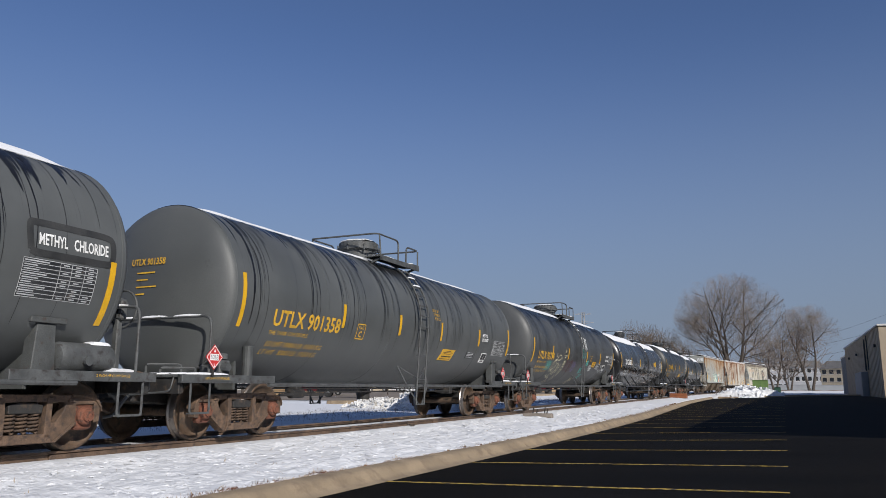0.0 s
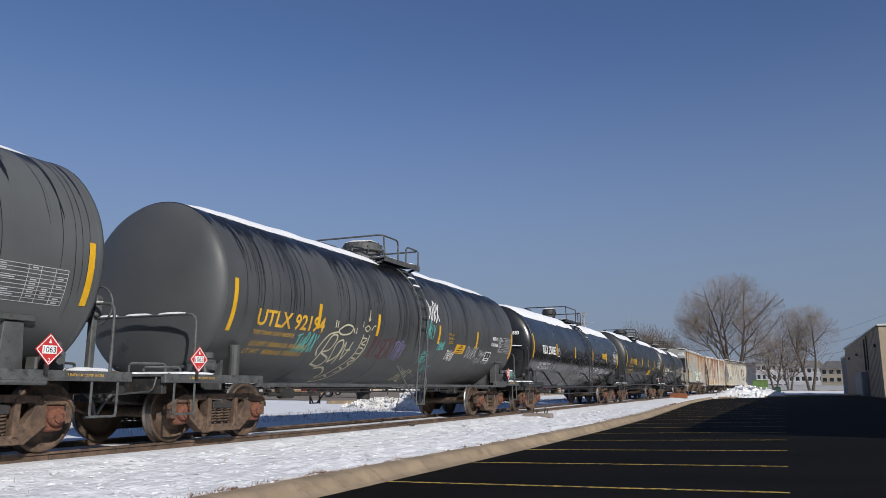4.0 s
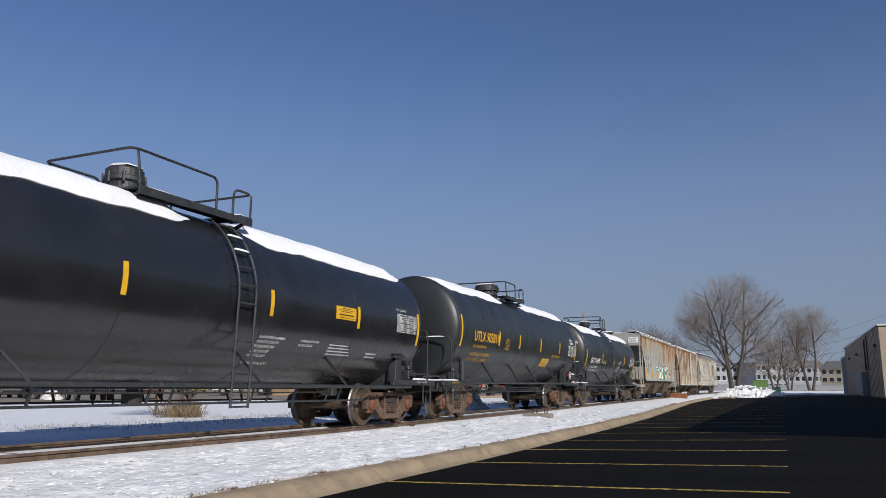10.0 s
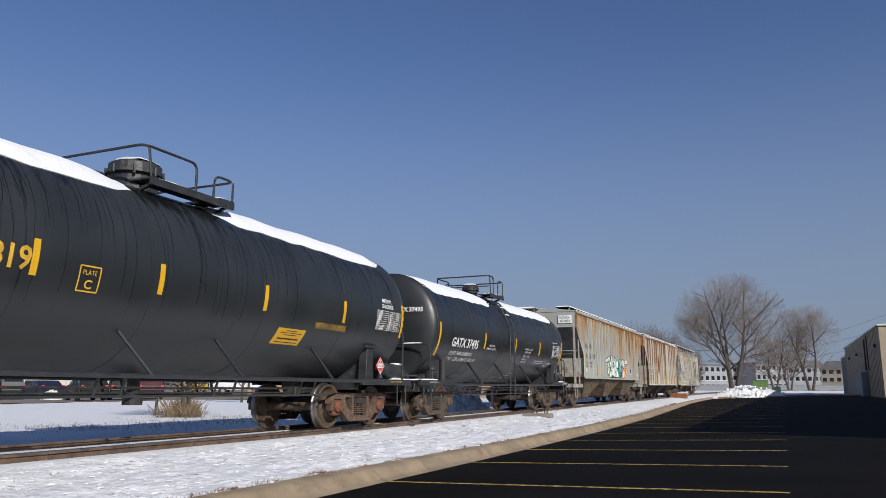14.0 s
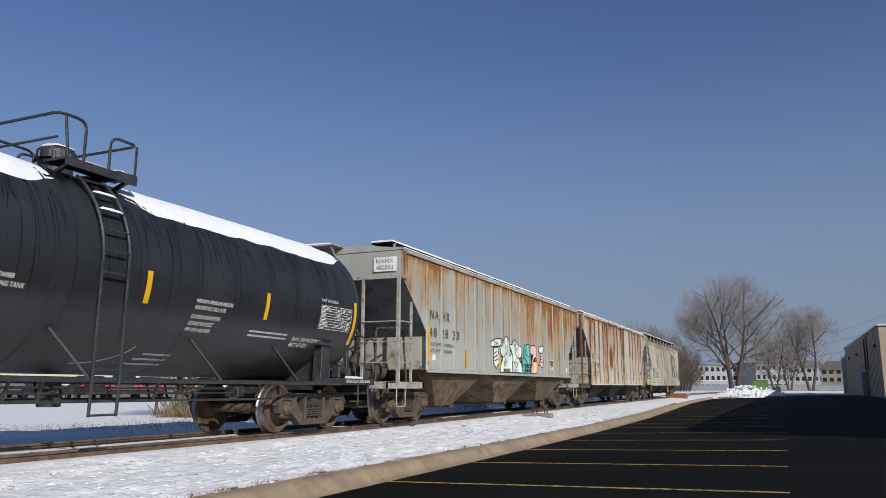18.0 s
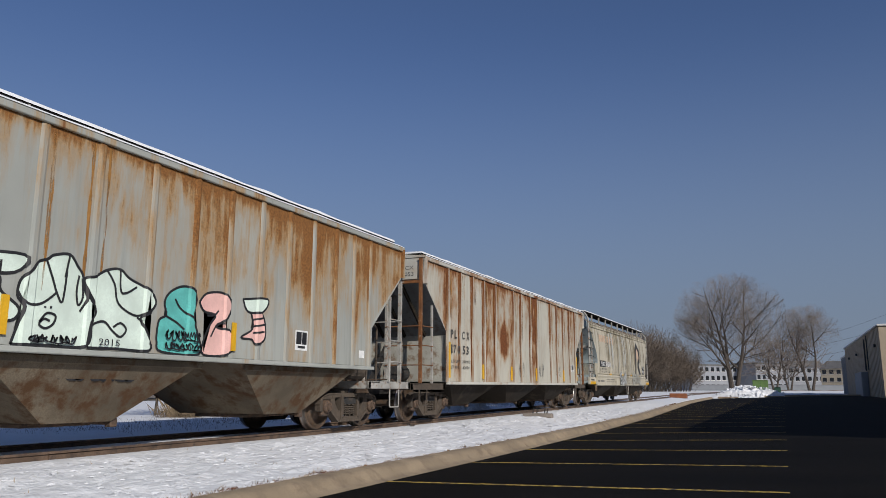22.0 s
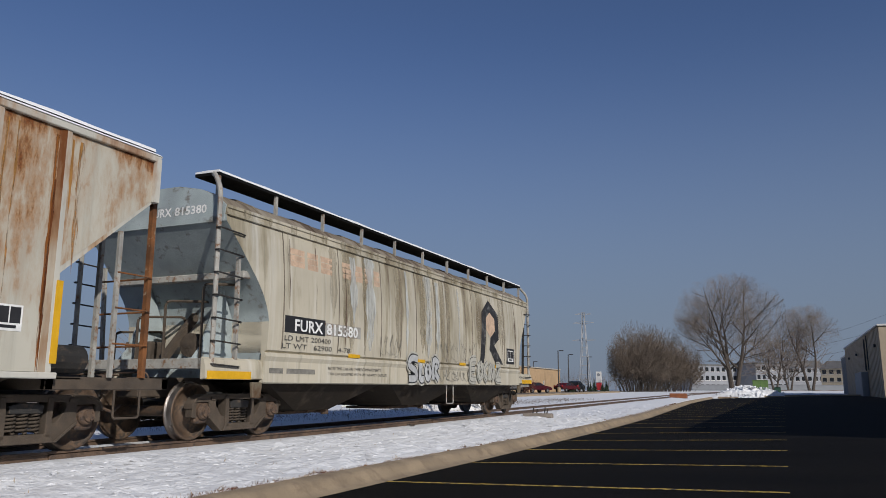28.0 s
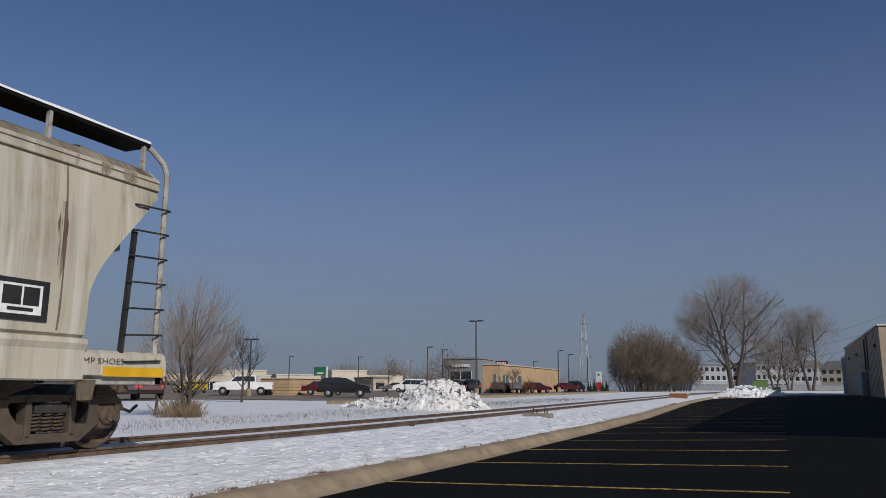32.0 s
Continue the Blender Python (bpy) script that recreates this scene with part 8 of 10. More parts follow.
    # upright end sheets with the car's number, and the beam across the slope below
    for s, e in ((-1, yf), (1, yr)):
        bm = bmesh.new()
        solid(bm, [(1.46, 3.5)] + roofp, min(e + s * 0.02, e - s * 0.015), max(e + s * 0.02, e - s * 0.015))
        sheet = part("end_sheet", bm, BLUE_GREY, body)
        bm = bmesh.new()
        ya, yb = sorted((e - s * 0.55, e - s * 0.74))
        box(bm, -1.47, 1.47, ya, yb, 2.64, 2.76, 0.015)
        part("cross_beam", bm, PALE_IRON, car)
    for s, x0, w in (("FURX", -0.12, 0.48), ("815380", 0.43, 0.68)):
        co, faces = LETTERS[s]
        bm = bmesh.new()
        vs = [bm.verts.new((x0 + c[0] * w, yf - 0.026, 3.66 + c[1] * 0.15)) for c in co]
        for f in faces:
            try:
                bm.faces.new([vs[i] for i in f])
            except ValueError:
                pass
        part("lettering", bm, WHITE_INK, car)
    # hatches under the boards
    bm = bmesh.new()
    box(bm, -0.42, 0.42, yf + 0.8, yr - 0.8, 4.16, 4.27, 0.03)
    parts("hatch", bm, STONE, roof)
    bz = 4.35
    for q in (1, -1):
        a, b = sorted((q * 0.8, q * 1.3))
        bm = bmesh.new()
        box(bm, a, b, yf + 0.0, yr - 0.0, bz - 0.05, bz)
        brd = part("running_board", bm, BOARD_BLACK, car)
        for k in range(11):
            y = yf + 0.05 + 1.57 * k
            if y > yr:
                break
            bm = bmesh.new()
            beam(bm, (q * 1.26, y, 3.93), (q * 1.26, y, bz - 0.03), 0.06, 0.05)
            parts("post", bm, PALE_IRON, brd)
        bm = bmesh.new()
        ns = 60
        rows = []
        for k in range(ns + 1):
            y = yf + (yr - yf) * k / ns
            h = 0.045 + 0.02 * noise.noise((y * 1.3, q, 2))
            rows.append([bm.verts.new(v) for v in ((a, y, bz + 0.003), (a, y, bz + h * 0.8), ((a + b) / 2, y, bz + h), (b, y, bz + h * 0.8), (b + 0.012, y, bz - 0.004))])
        for r0, r1 in zip(rows, rows[1:]):
            for i in range(4):
                bm.faces.new((r0[i], r0[i + 1], r1[i + 1], r1[i]))
        bm.faces.new(rows[0])
        bm.faces.new(rows[-1][::-1])
        bmesh.ops.recalc_face_normals(bm, faces=bm.faces[:])
        part("snow", bm, CAP_SNOW, brd, "thin snow on the running board", True)
    # side sill: a step and a deep plate
    bm = bmesh.new()
    for q in (1, -1):
        prism_y(bm, [(q * 1.5, 1.44), (q * 1.585, 1.42), (q * 1.6, 1.36), (q * 1.56, 1.28), (q * 1.56, 0.92), (q * 1.48, 0.90)], yf + cut - 0.05, yr - cut + 0.05)
        for s, e in ((-1, yf), (1, yr)):
            ya, yb = sorted((e - s * cut, e + s * 0.35))
            prism_y(bm, [(q * 1.46, 1.3), (q * 1.52, 1.26), (q * 1.55, 1.12), (q * 1.55, 0.98), (q * 1.46, 0.96)], ya, yb)
    parts("side_sill", bm, STONE, body)
    for s, e in ((-1, yf), (1, yr)):
        # jacking pad and yellow end stripe
        bm = bmesh.new()
        y = e - s * (cut - 0.15)
        prism_x(bm, [(y - 0.14, 0.92), (y + 0.14, 0.92), (y + 0.1, 0.66), (y - 0.1, 0.66)], 1.47, 1.53, 0.01)
        part("jacking_pad", bm, CHUTE, car)
        bm = bmesh.new()
        ya, yb = sorted((e - s * 0.75, e + s * 0.3))
        plate_on(bm, ya, yb, 0.965, 1.09, 1.553, 0.004)
        part("reflector", bm, YELLOW, car, "yellow reflector strip")
        # end sheets, bulkheads and posts
        bm = bmesh.new()
        for q in (1, -1):
            if s < 0:
                prism_x(bm, [(e - s * 0.15, 1.28), (e - s * cut, 1.28), (e - s * cut, 1.97), (e - s * 0.75, 2.7), (e - s * 0.75, 2.4), (e - s * 0.35, 1.5)], min(q * 0.78, q * 0.82), max(q * 0.78, q * 0.82))
        box(bm, -1.45, 1.45, min(e - s * cut, e - s * (cut + 0.05)), max(e - s * cut, e - s * (cut + 0.05)), 1.0, 1.98)
        parts("bulkhead", bm, BLUE_GREY, body)
        bm = bmesh.new()
        for q in (1, -1):
            tube(bm, rounded([(q * 1.2, e, bz - 0.03), (q * 1.28, e + s * 0.05, 4.28), (q * 1.50, e + s * 0.16, 4.0), (q * 1.5, e + s * 0.16, 1.0)], 0.18), 0.042, 8)
        parts("corner_post", bm, PALE_IRON, car)
        bm = bmesh.new()
        for q in (1, -1):
            beam(bm, (q * 1.47, e - s * 0.42, 1.28), (q * 1.5, e - s * 0.36, 2.95), 0.07, 0.05)
        parts("ladder_stile", bm, UNDER if s > 0 else PALE_IRON, car)
        bm = bmesh.new()
        for q in (1, -1):
            for k in range(7):
                z = 1.16 + k * 0.36
                tube(bm, rounded([(q * 1.5, e - s * 0.42, z), (q * 1.58, e - s * 0.42, z), (q * 1.58, e + s * 0.21, z + 0.03), (q * 1.5, e + s * 0.21, z + 0.03)], 0.05, 2), 0.015, 6)
        parts("rung", bm, UNDER, car)
    # chutes: sharper wedges
    ys = []
    L = (yr - yf - 2 * cut) / 3
    for k in range(3):
        y0 = yf + cut + L * k
        ym = y0 + L / 2
        ys.append(ym)
        bm = bmesh.new()
        frustum(bm, (-1.45, 1.45, y0 + 0.2, y0 + L - 0.2, 0.92), (-1.02, 1.02, ym - 0.6, ym + 0.6, 0.4))
        part("chute", bm, CHUTE_SHADED, car, "dusty steel discharge chute")
    gates(car, ys, 0.38)
    for s, e in ((-1, yf), (1, yr)):
        end_frame(car, s, e + s * 0.35, 1.28 if s < 0 else 1.02, 1.47, 2.9, PALE_IRON, cut, s < 0)
    x = 1.6

    def side(z):
        pts = sorted(((zz, xx) for xx, zz in upper + lower), key=lambda q: q[0])
        return float(np.interp(z, [q[0] for q in pts], [q[1] for q in pts]))

    r2 = random.Random(21)
    side_runs(car, [(r2.uniform(-6.2, 5.3), 3.59, r2.uniform(1.5, 2.2), r2.uniform(0.15, 0.5)) for _ in range(15)], side, GRIME_RUN, 7, "grime washed down the side")
    side_runs(car, [(r2.uniform(-6.6, 6.6), r2.uniform(3.2, 3.58), r2.uniform(1.45, 2.2), r2.uniform(0.015, 0.05)) for _ in range(6)] + [(6.35, 3.1, 2.1, 0.16), (-6.25, 3.5, 2.15, 0.09), (-4.3, 3.2, 1.6, 0.06)], lambda z: side(z) + 0.0055, UMBER_RUN, 8, "dark rust runs on the side")
    side_runs(car, [(-4.0, 3.5, 2.12, 0.3), (-3.3, 3.58, 1.6, 0.55), (-1.55, 3.55, 1.5, 0.14), (-0.35, 3.58, 1.55, 0.4), (0.2, 3.5, 1.6, 0.28), (1.6, 3.5, 1.7, 0.16)], lambda z: side(z) + 0.011, PALE_RUN, 10, "pale washed streaks on the side")
    side_runs(car, [(r2.uniform(-7.6, 7.6), 3.76, 3.6, r2.uniform(0.05, 0.25)) for _ in range(40)], lambda z: 1.543, GRIME_RUN, 9, "grime on the top chord")
    bm = bmesh.new()
    plate_on(bm, -6.35, -5.05, 1.8, 2.1, 1.6, 0.004)
    part("number_patch", bm, BLACK_INK, car, "black painted patch")
    bm = bmesh.new()
    plate_on(bm, -5.05, -3.7, 1.82, 2.06, 1.6, 0.003)
    part("number_patch", bm, PALE_IRON, car)
    lettering("lettering", "FURX", -6.05, 1.83, 0.92, 0.22, 1.6, WHITE_INK, car, off=0.008)
    lettering("lettering", "815380", -5.0, 1.83, 1.18, 0.22, 1.6, WHITE_INK, car, off=0.008)
    for s, y, z, w, h, m, xx in (("LD LMT 200400", -6.35, 1.66, 1.5, 0.09, FADED_INK, 1.6), ("LT WT   62900   4-78", -6.4, 1.52, 2.3, 0.09, FADED_INK, 1.588), ("NOTE THIS CAR HAS THREE COMPARTMENTS", -4.85, 1.17, 2.1, 0.06, FADED_INK, 1.56), ("THIS CAR EQUIPPED WITH 5857 GRAVITY OUTLETS", -4.85, 1.06, 2.4, 0.06, FADED_INK, 1.56), ("E IN HF COMP SHOES", 6.1, 1.12, 1.4, 0.08, FADED_INK, 1.55)):
        lettering("lettering", s, y, z, w, h, xx, m, car, off=0.008)
    # faded old lettering and emblem, as plain blocks
    bm = bmesh.new()
    for y0, y1 in ((-6.2, -5.75), (-5.65, -5.3), (-5.2, -4.8), (-4.4, -4.05), (-3.95, -3.6), (-3.5, -3.2), (-3.1, -2.85)):
        for za, zb2 in ((3.0, 3.11), (3.11, 3.22), (3.22, 3.34)):
            xx = side((za + zb2) / 2)
            plate_on(bm, y0, y1, za, zb2, xx, 0.004)
    parts("faded_lettering", bm, PEACH_INK, car, "faded peach lettering blocks")
    bm = bmesh.new()
    for y0, y1, z in ((-6.7, -6.3, 1.12), (-6.2, -5.3, 1.12)):
        ribbon(bm, [(y0, z), (y1, z)], 0.09, 1.56, 0.004)
    parts("faded_lettering", bm, WORN_INK, car)

    def emblem(shapes, mat, off):
        bm = bmesh.new()
        for poly in shapes:
            bm.faces.new([bm.verts.new((side(z) + off, y, z)) for y, z in poly])
        bmesh.ops.triangulate(bm, faces=bm.faces[:])
        for zc in (1.6, 1.7, 1.82, 1.95, 2.2, 2.4, 2.6, 2.8, 3.0, 3.2, 3.4):
            bmesh.ops.bisect_plane(bm, geom=bm.verts[:] + bm.edges[:] + bm.faces[:], plane_co=(0, 0, zc), plane_no=(0, 0, 1))
        for v in bm.verts:
            v.co.x = side(v.co.z) + off
        part("emblem", bm, mat, car, "black shield-shaped emblem")

    emblem([[(3.18, 1.54), (3.51, 1.54), (3.69, 2.54), (3.7, 2.88), (3.38, 3.04)], [(3.38, 3.04), (3.7, 2.88), (4.04, 3.07), (4.01, 3.44)], [(4.01, 3.44), (4.04, 3.07), (4.42, 2.9), (4.78, 3.06)], [(4.78, 3.06), (4.42, 2.9), (4.42, 2.53), (4.76, 2.3)], [(4.76, 2.3), (4.42, 2.53), (4.04, 2.32), (3.94, 1.95), (4.36, 2.09)], [(4.36, 2.09), (3.94, 1.95), (4.52, 1.54), (5.19, 1.54)]], EMBLEM_INK, 0.006)
    emblem([[(3.7, 2.88), (4.04, 3.07), (4.42, 2.9), (4.42, 2.53), (4.04, 2.32), (3.69, 2.54)]], PEACH_INK, 0.01)
    # welded seams down the sheets
    for y in (-6.4, -4.56, -2.8, -1.85, -1.05, 0.05, 0.8, 2.1, 2.6, 5.3, 6.4):
        bm = bmesh.new()
        row = []
        for k in range(13):
            z = 1.5 + 2.1 * k / 12
            w = 0.016 + 0.010 * noise.noise((y * 3.1, z * 2.0, 1.0))
            dy = 0.02 * noise.noise((y * 5.0, z * 0.7, 4.0))
            row.append([bm.verts.new((side(z) + o, y + dy + e, z)) for e, o in ((-w, 0.001), (-w * 0.5, 0.008), (w * 0.5, 0.008), (w, 0.001))])
        for a, b in zip(row, row[1:]):
            for k in range(3):
                bm.faces.new((a[k], a[k + 1], b[k + 1], b[k]))
        part("panel_seam", bm, SEAM, car)
    bm = bmesh.new()
    plate_on(bm, 5.5, 6.24, 1.58, 2.06, 1.595, 0.008)
    part("test_panel", bm, BLACK_INK, car)
    certificate(car, 5.6, 1.65, 0.55, 0.35, 1.6)
    for y in (-4.13, -0.97, 1.64, 4.27):
        bm = bmesh.new()
        plate_on(bm, y, y + 0.42, 1.43, 1.5, 1.597, 0.006)
        part("reflector", bm, YELLOW, car, "yellow reflector strip")
    bubbles(car, [[(-0.98, 1.5), (-1.3, 1.52), (-1.42, 1.36), (-1.1, 1.22), (-1.08, 1.06), (-1.45, 1.04)], [(-0.82, 1.42), (-0.84, 1.06), (-0.62, 1.04)], [(-0.42, 1.38), (-0.52, 1.2), (-0.4, 1.05), (-0.26, 1.2), (-0.4, 1.38)], [(-0.08, 1.03), (-0.06, 1.5), (0.2, 1.42), (0.0, 1.25), (0.24, 1.03)]], 1.602, 0.21, 0.06, 0.3)
    bubbles(car, [[(2.85, 1.62), (2.45, 1.58), (2.4, 1.3), (2.42, 1.08), (2.85, 1.06)], [(2.46, 1.34), (2.76, 1.36)], [(3.15, 1.55), (2.98, 1.35), (3.12, 1.08), (3.34, 1.3), (3.15, 1.55)], [(3.76, 1.56), (3.52, 1.42), (3.5, 1.2), (3.72, 1.06)], [(3.94, 1.04), (3.98, 1.5), (4.22, 1.1), (4.3, 1.52)], [(4.48, 1.48), (4.82, 1.46), (4.5, 1.1), (4.92, 1.06)]], 1.602, 0.15, 0.035, 0.24, HALO_INK)
    scrawl(car, -2.9, -1.7, 1.55, 2.0, 1.602, WORN_INK, 61, 5, 0.01)
    scrawl(car, 0.3, 2.9, 1.5, 2.1, 1.602, WORN_INK, 62, 8, 0.01)
    scrawl(car, 0.3, 2.5, 1.0, 1.3, 1.565, WORN_INK, 63, 8, 0.014)
    add_car(car, sets, 126.5, 140.2)


cream_hopper()
bone_hopper()
curved_hopper()


# ---- beside the track and beyond it ----
BEIGE = surface("beige_siding", (0.42, 0.35, 0.25), 0.8, var=0.1, scale=0.5, fine=20)
TAUPE = surface("taupe_siding", (0.4, 0.325, 0.235), 0.8, var=0.12, scale=0.6, fine=20)
TAN_BLOCK = surface("tan_block", (0.44, 0.30, 0.17), 0.85, var=0.12, scale=0.8, fine=15)
GREY_PANEL = surface("grey_panel", (0.2, 0.21, 0.22), 0.6, var=0.1, scale=0.8, fine=15)
STORE_TRIM = surface("store_trim", (0.45, 0.41, 0.35), 0.7, var=0.1, scale=0.5, fine=15)
PALE_WALL = surface("pale_wall", (0.44, 0.385, 0.31), 0.8, var=0.1, scale=0.3, fine=10)
WHITE_WALL = surface("white_wall", (0.25, 0.258, 0.275), 0.8, var=0.08, scale=0.3, fine=10)
ROOF_GREY = surface("roof_grey", (0.13, 0.125, 0.12), 0.9, var=0.2, scale=0.6, fine=10)
TRIM_WHITE = surface("white_trim", (0.62, 0.6, 0.56), 0.6, var=0.08, scale=1, fine=20)
GREEN_STEEL = surface("green_steel", (0.10, 0.17, 0.045), 0.6, var=0.15, scale=1.5, fine=20)
DARK_GREEN = surface("dark_green", (0.012, 0.05, 0.03), 0.6, var=0.2, scale=2, fine=20)
SIGN_GREEN = surface("sign_green", (0.02, 0.14, 0.06), 0.5, var=0.1, scale=2, bump=0)
MAROON = surface("maroon_sign", (0.12, 0.012, 0.02), 0.5, var=0.1, scale=2, bump=0)
POLE = surface("pole_steel", (0.035, 0.035, 0.037), 0.6, var=0.2, scale=2, fine=20)
GALV = surface("galvanised", (0.3, 0.31, 0.32), 0.6, metal=0.2, var=0.15, scale=1, fine=10)
DIRTY_SNOW = surface("dirty_snow", (0.72, 0.71, 0.69), 0.85, var=0.12, scale=1.5, fine=12, bump=0.7, dist=0.05, col2=(0.3, 0.26, 0.2), amount=0.28)
ORANGE_WOOD = surface("orange_timber", (0.24, 0.085, 0.035), 0.85, var=0.3, scale=3, fine=30)
GREY_WOOD = surface("grey_timber", (0.22, 0.19, 0.16), 0.9, var=0.3, scale=4, fine=40)
FIR = surface("fir_needles", (0.025, 0.045, 0.025), 0.9, var=0.3, scale=2, fine=10)


def at(px, k):
    """The place k metres ahead of the eye at the bearing px, the fraction of the picture's width."""
    u = (px - 784.0) / 1335.0
    return 0.914 * u - 0.413, 0.406 * u + 0.930, k


def spot(px, k):
    b, a, k = at(px, k)
    return b * k, a * k


def base_z(x, y):
    return land_z(x, y)


def snow_heap(name, label, x, y, rx, ry, h, seed, mat, n=46, rough=0.35):
    """A ploughed heap: a low mound broken into clods."""
    bm = bmesh.new()
    grid = []
    for j in range(n + 1):
        row = []
        for i in range(n + 1):
            u, v = i / n * 2 - 1, j / n * 2 - 1
            d = math.hypot(u, v)
            t = max(0.0, 1 - d ** 1.7)
            q = h * t ** 0.9 * (0.75 + 0.5 * noise.noise((u * 2 + seed, v * 2, seed)))
            px, py = x + u * rx, y + v * ry
            cell = noise.cell((px * 4.2, py * 4.2, seed)) * 0.5 + noise.noise((px * 5, py * 5, seed)) * 0.6
            q += rough * h * t ** 0.5 * cell * 0.5
            row.append(bm.verts.new((px + 0.05 * noise.noise((px * 6, py * 6, 1)), py, base_z(px, py) - 0.06 + max(0.0, q))))
        grid.append(row)
    for a, b in zip(grid, grid[1:]):
        for i in range(n):
            bm.faces.new((a[i], a[i + 1], b[i + 1], b[i]))
    me_ob = part(name, bm, mat)
    clods = bmesh.new()
    rnd = random.Random(seed)
    for k in range(170):
        a, d = rnd.uniform(0, 6.28), rnd.uniform(0, 0.92)
        px, py = x + rx * d * math.cos(a), y + ry * d * math.sin(a)
        t = max(0.0, 1 - d ** 1.7)
        s = rnd.uniform(0.05, 0.17) * (0.6 + h * 0.4)
        c = Vector((px, py, base_z(px, py) + h * t * 0.8 + s * 0.3))
        vs = [clods.verts.new(c + Vector((rnd.uniform(-s, s), rnd.uniform(-s, s), rnd.uniform(-s, s)))) for _ in range(8)]
        bmesh.ops.convex_hull(clods, input=vs)
    tagged(part("snow_clod", clods, mat, me_ob), "lumps of ploughed snow", kind="stuff")
    return tagged(me_ob, label, "snow heap")


snow_heap("snow_heap", "dirty ploughed snow heap beside the track", -14.3, 31.6, 2.5, 2.0, 1.45, 3, DIRTY_SNOW, 46, 0.5)
snow_heap("snow_heap", "low spill of ploughed snow beside a larger heap", -17.6, 32.6, 2.4, 1.3, 0.5, 5, DIRTY_SNOW, 26, 0.5)
snow_heap("snow_heap", "ploughed snow bank at the end of the car park", -3.1, 81.0, 3.6, 1.8, 1.15, 8, SNOW, 40, 0.5)
snow_heap("snow_heap", "thin ploughed snow bank at the end of the car park", 2.0, 81.6, 2.6, 1.0, 0.3, 9, SNOW, 20, 0.4)

x, y = spot(92, 56)
snow_heap("snow_heap", "small dirty snow heap at the edge of the lot", x, y, 0.9, 0.7, 0.75, 12, DIRTY_SNOW, 24, 0.5)
x, y = spot(118, 55)
bm = bmesh.new()
box(bm, x - 0.09, x + 0.09, y - 0.09, y + 0.09, base_z(x, y) - 0.2, base_z(x, y) + 1.5, 0.02)
tagged(part("marker_post", bm, TRIM_WHITE), "white marker post at the edge of the lot", "post")


# bare trees
class Twigs:
    def __init__(self, least=0.0):
        self.v, self.f, self.least = [], [], least

    def limb(self, p, q, r0, r1, n=3):
        d = (q - p)
        if d.length < 1e-5:
            return
        d.normalize()
        r0, r1 = max(r0, self.least), max(r1, self.least)
        a = d.cross(Vector((0.3, 0.5, 0.81)))
        if a.length < 0.05:
            a = d.cross(Vector((1, 0, 0)))
        a.normalize()
        b = d.cross(a)
        s = len(self.v)
        for o, r in ((p, r0), (q, r1)):
            for k in range(n):
                t = 2 * math.pi * k / n
                self.v.append(o + a * (math.cos(t) * r) + b * (math.sin(t) * r))
        for k in range(n):
            self.f.append((s + k, s + (k + 1) % n, s + n + (k + 1) % n, s + n + k))

    def obj(self, name, mat, parent=None):
        me = bpy.data.meshes.new(name)
        me.from_pydata(self.v, [], self.f)
        me.materials.append(mat)
        return put(name, me, parent)


def grow(rnd, thick, thin, p, d, length, r, level, spread, lift, kids, env=None):
    """One branch in three bends, with its side branches."""
    q = p
    pts = [p]
    n = 3
    for k in range(n):
        d = (d + Vector((rnd.uniform(-1, 1), rnd.uniform(-1, 1), rnd.uniform(-0.6, 1))) * (0.15 if level >= 3 else 0.2) + Vector((0, 0, lift))).normalized()
        q2 = q + d * (length / n)
        if env and ((q2.x - env[0]) / env[3]) ** 2 + ((q2.y - env[1]) / env[3]) ** 2 + ((q2.z - env[2]) / env[4]) ** 2 > 1.0 + 0.12 * noise.noise((q2.x * 0.4, q2.y * 0.4, q2.z * 0.4)):
            return
        ra, rb = r * (1 - 0.62 * k / n), r * (1 - 0.62 * (k + 1) / n)
        (thick if level >= 2 else thin).limb(q, q2, ra, rb, 6 if level >= 3 else 3)
        q = q2
        pts.append(q)
    if level <= 0:
        return
    for k in range(kids):
        t = 0.25 + 0.75 * (k + rnd.random() * 0.8) / kids
        i = min(n - 1, int(t * n))
        o = pts[i].lerp(pts[i + 1], t * n - i)
        a = rnd.uniform(0, 6.28)
        side = d.orthogonal()
        side.rotate(Matrix.Rotation(a, 3, d))
        nd_ = (d * (1 - spread) + side * spread).normalized()
        grow(rnd, thick, thin, o, nd_, length * rnd.uniform(0.58, 0.85), r * (rnd.uniform(0.3, 0.45) if level >= 4 else rnd.uniform(0.3, 0.44)), level - 1, spread, lift, kids + (1 if env and level in (2, 3) else 0), env)
    grow(rnd, thick, thin, q, d, length * 0.75, r * 0.38, level - 1, spread, lift, max(2, kids - 1), env)


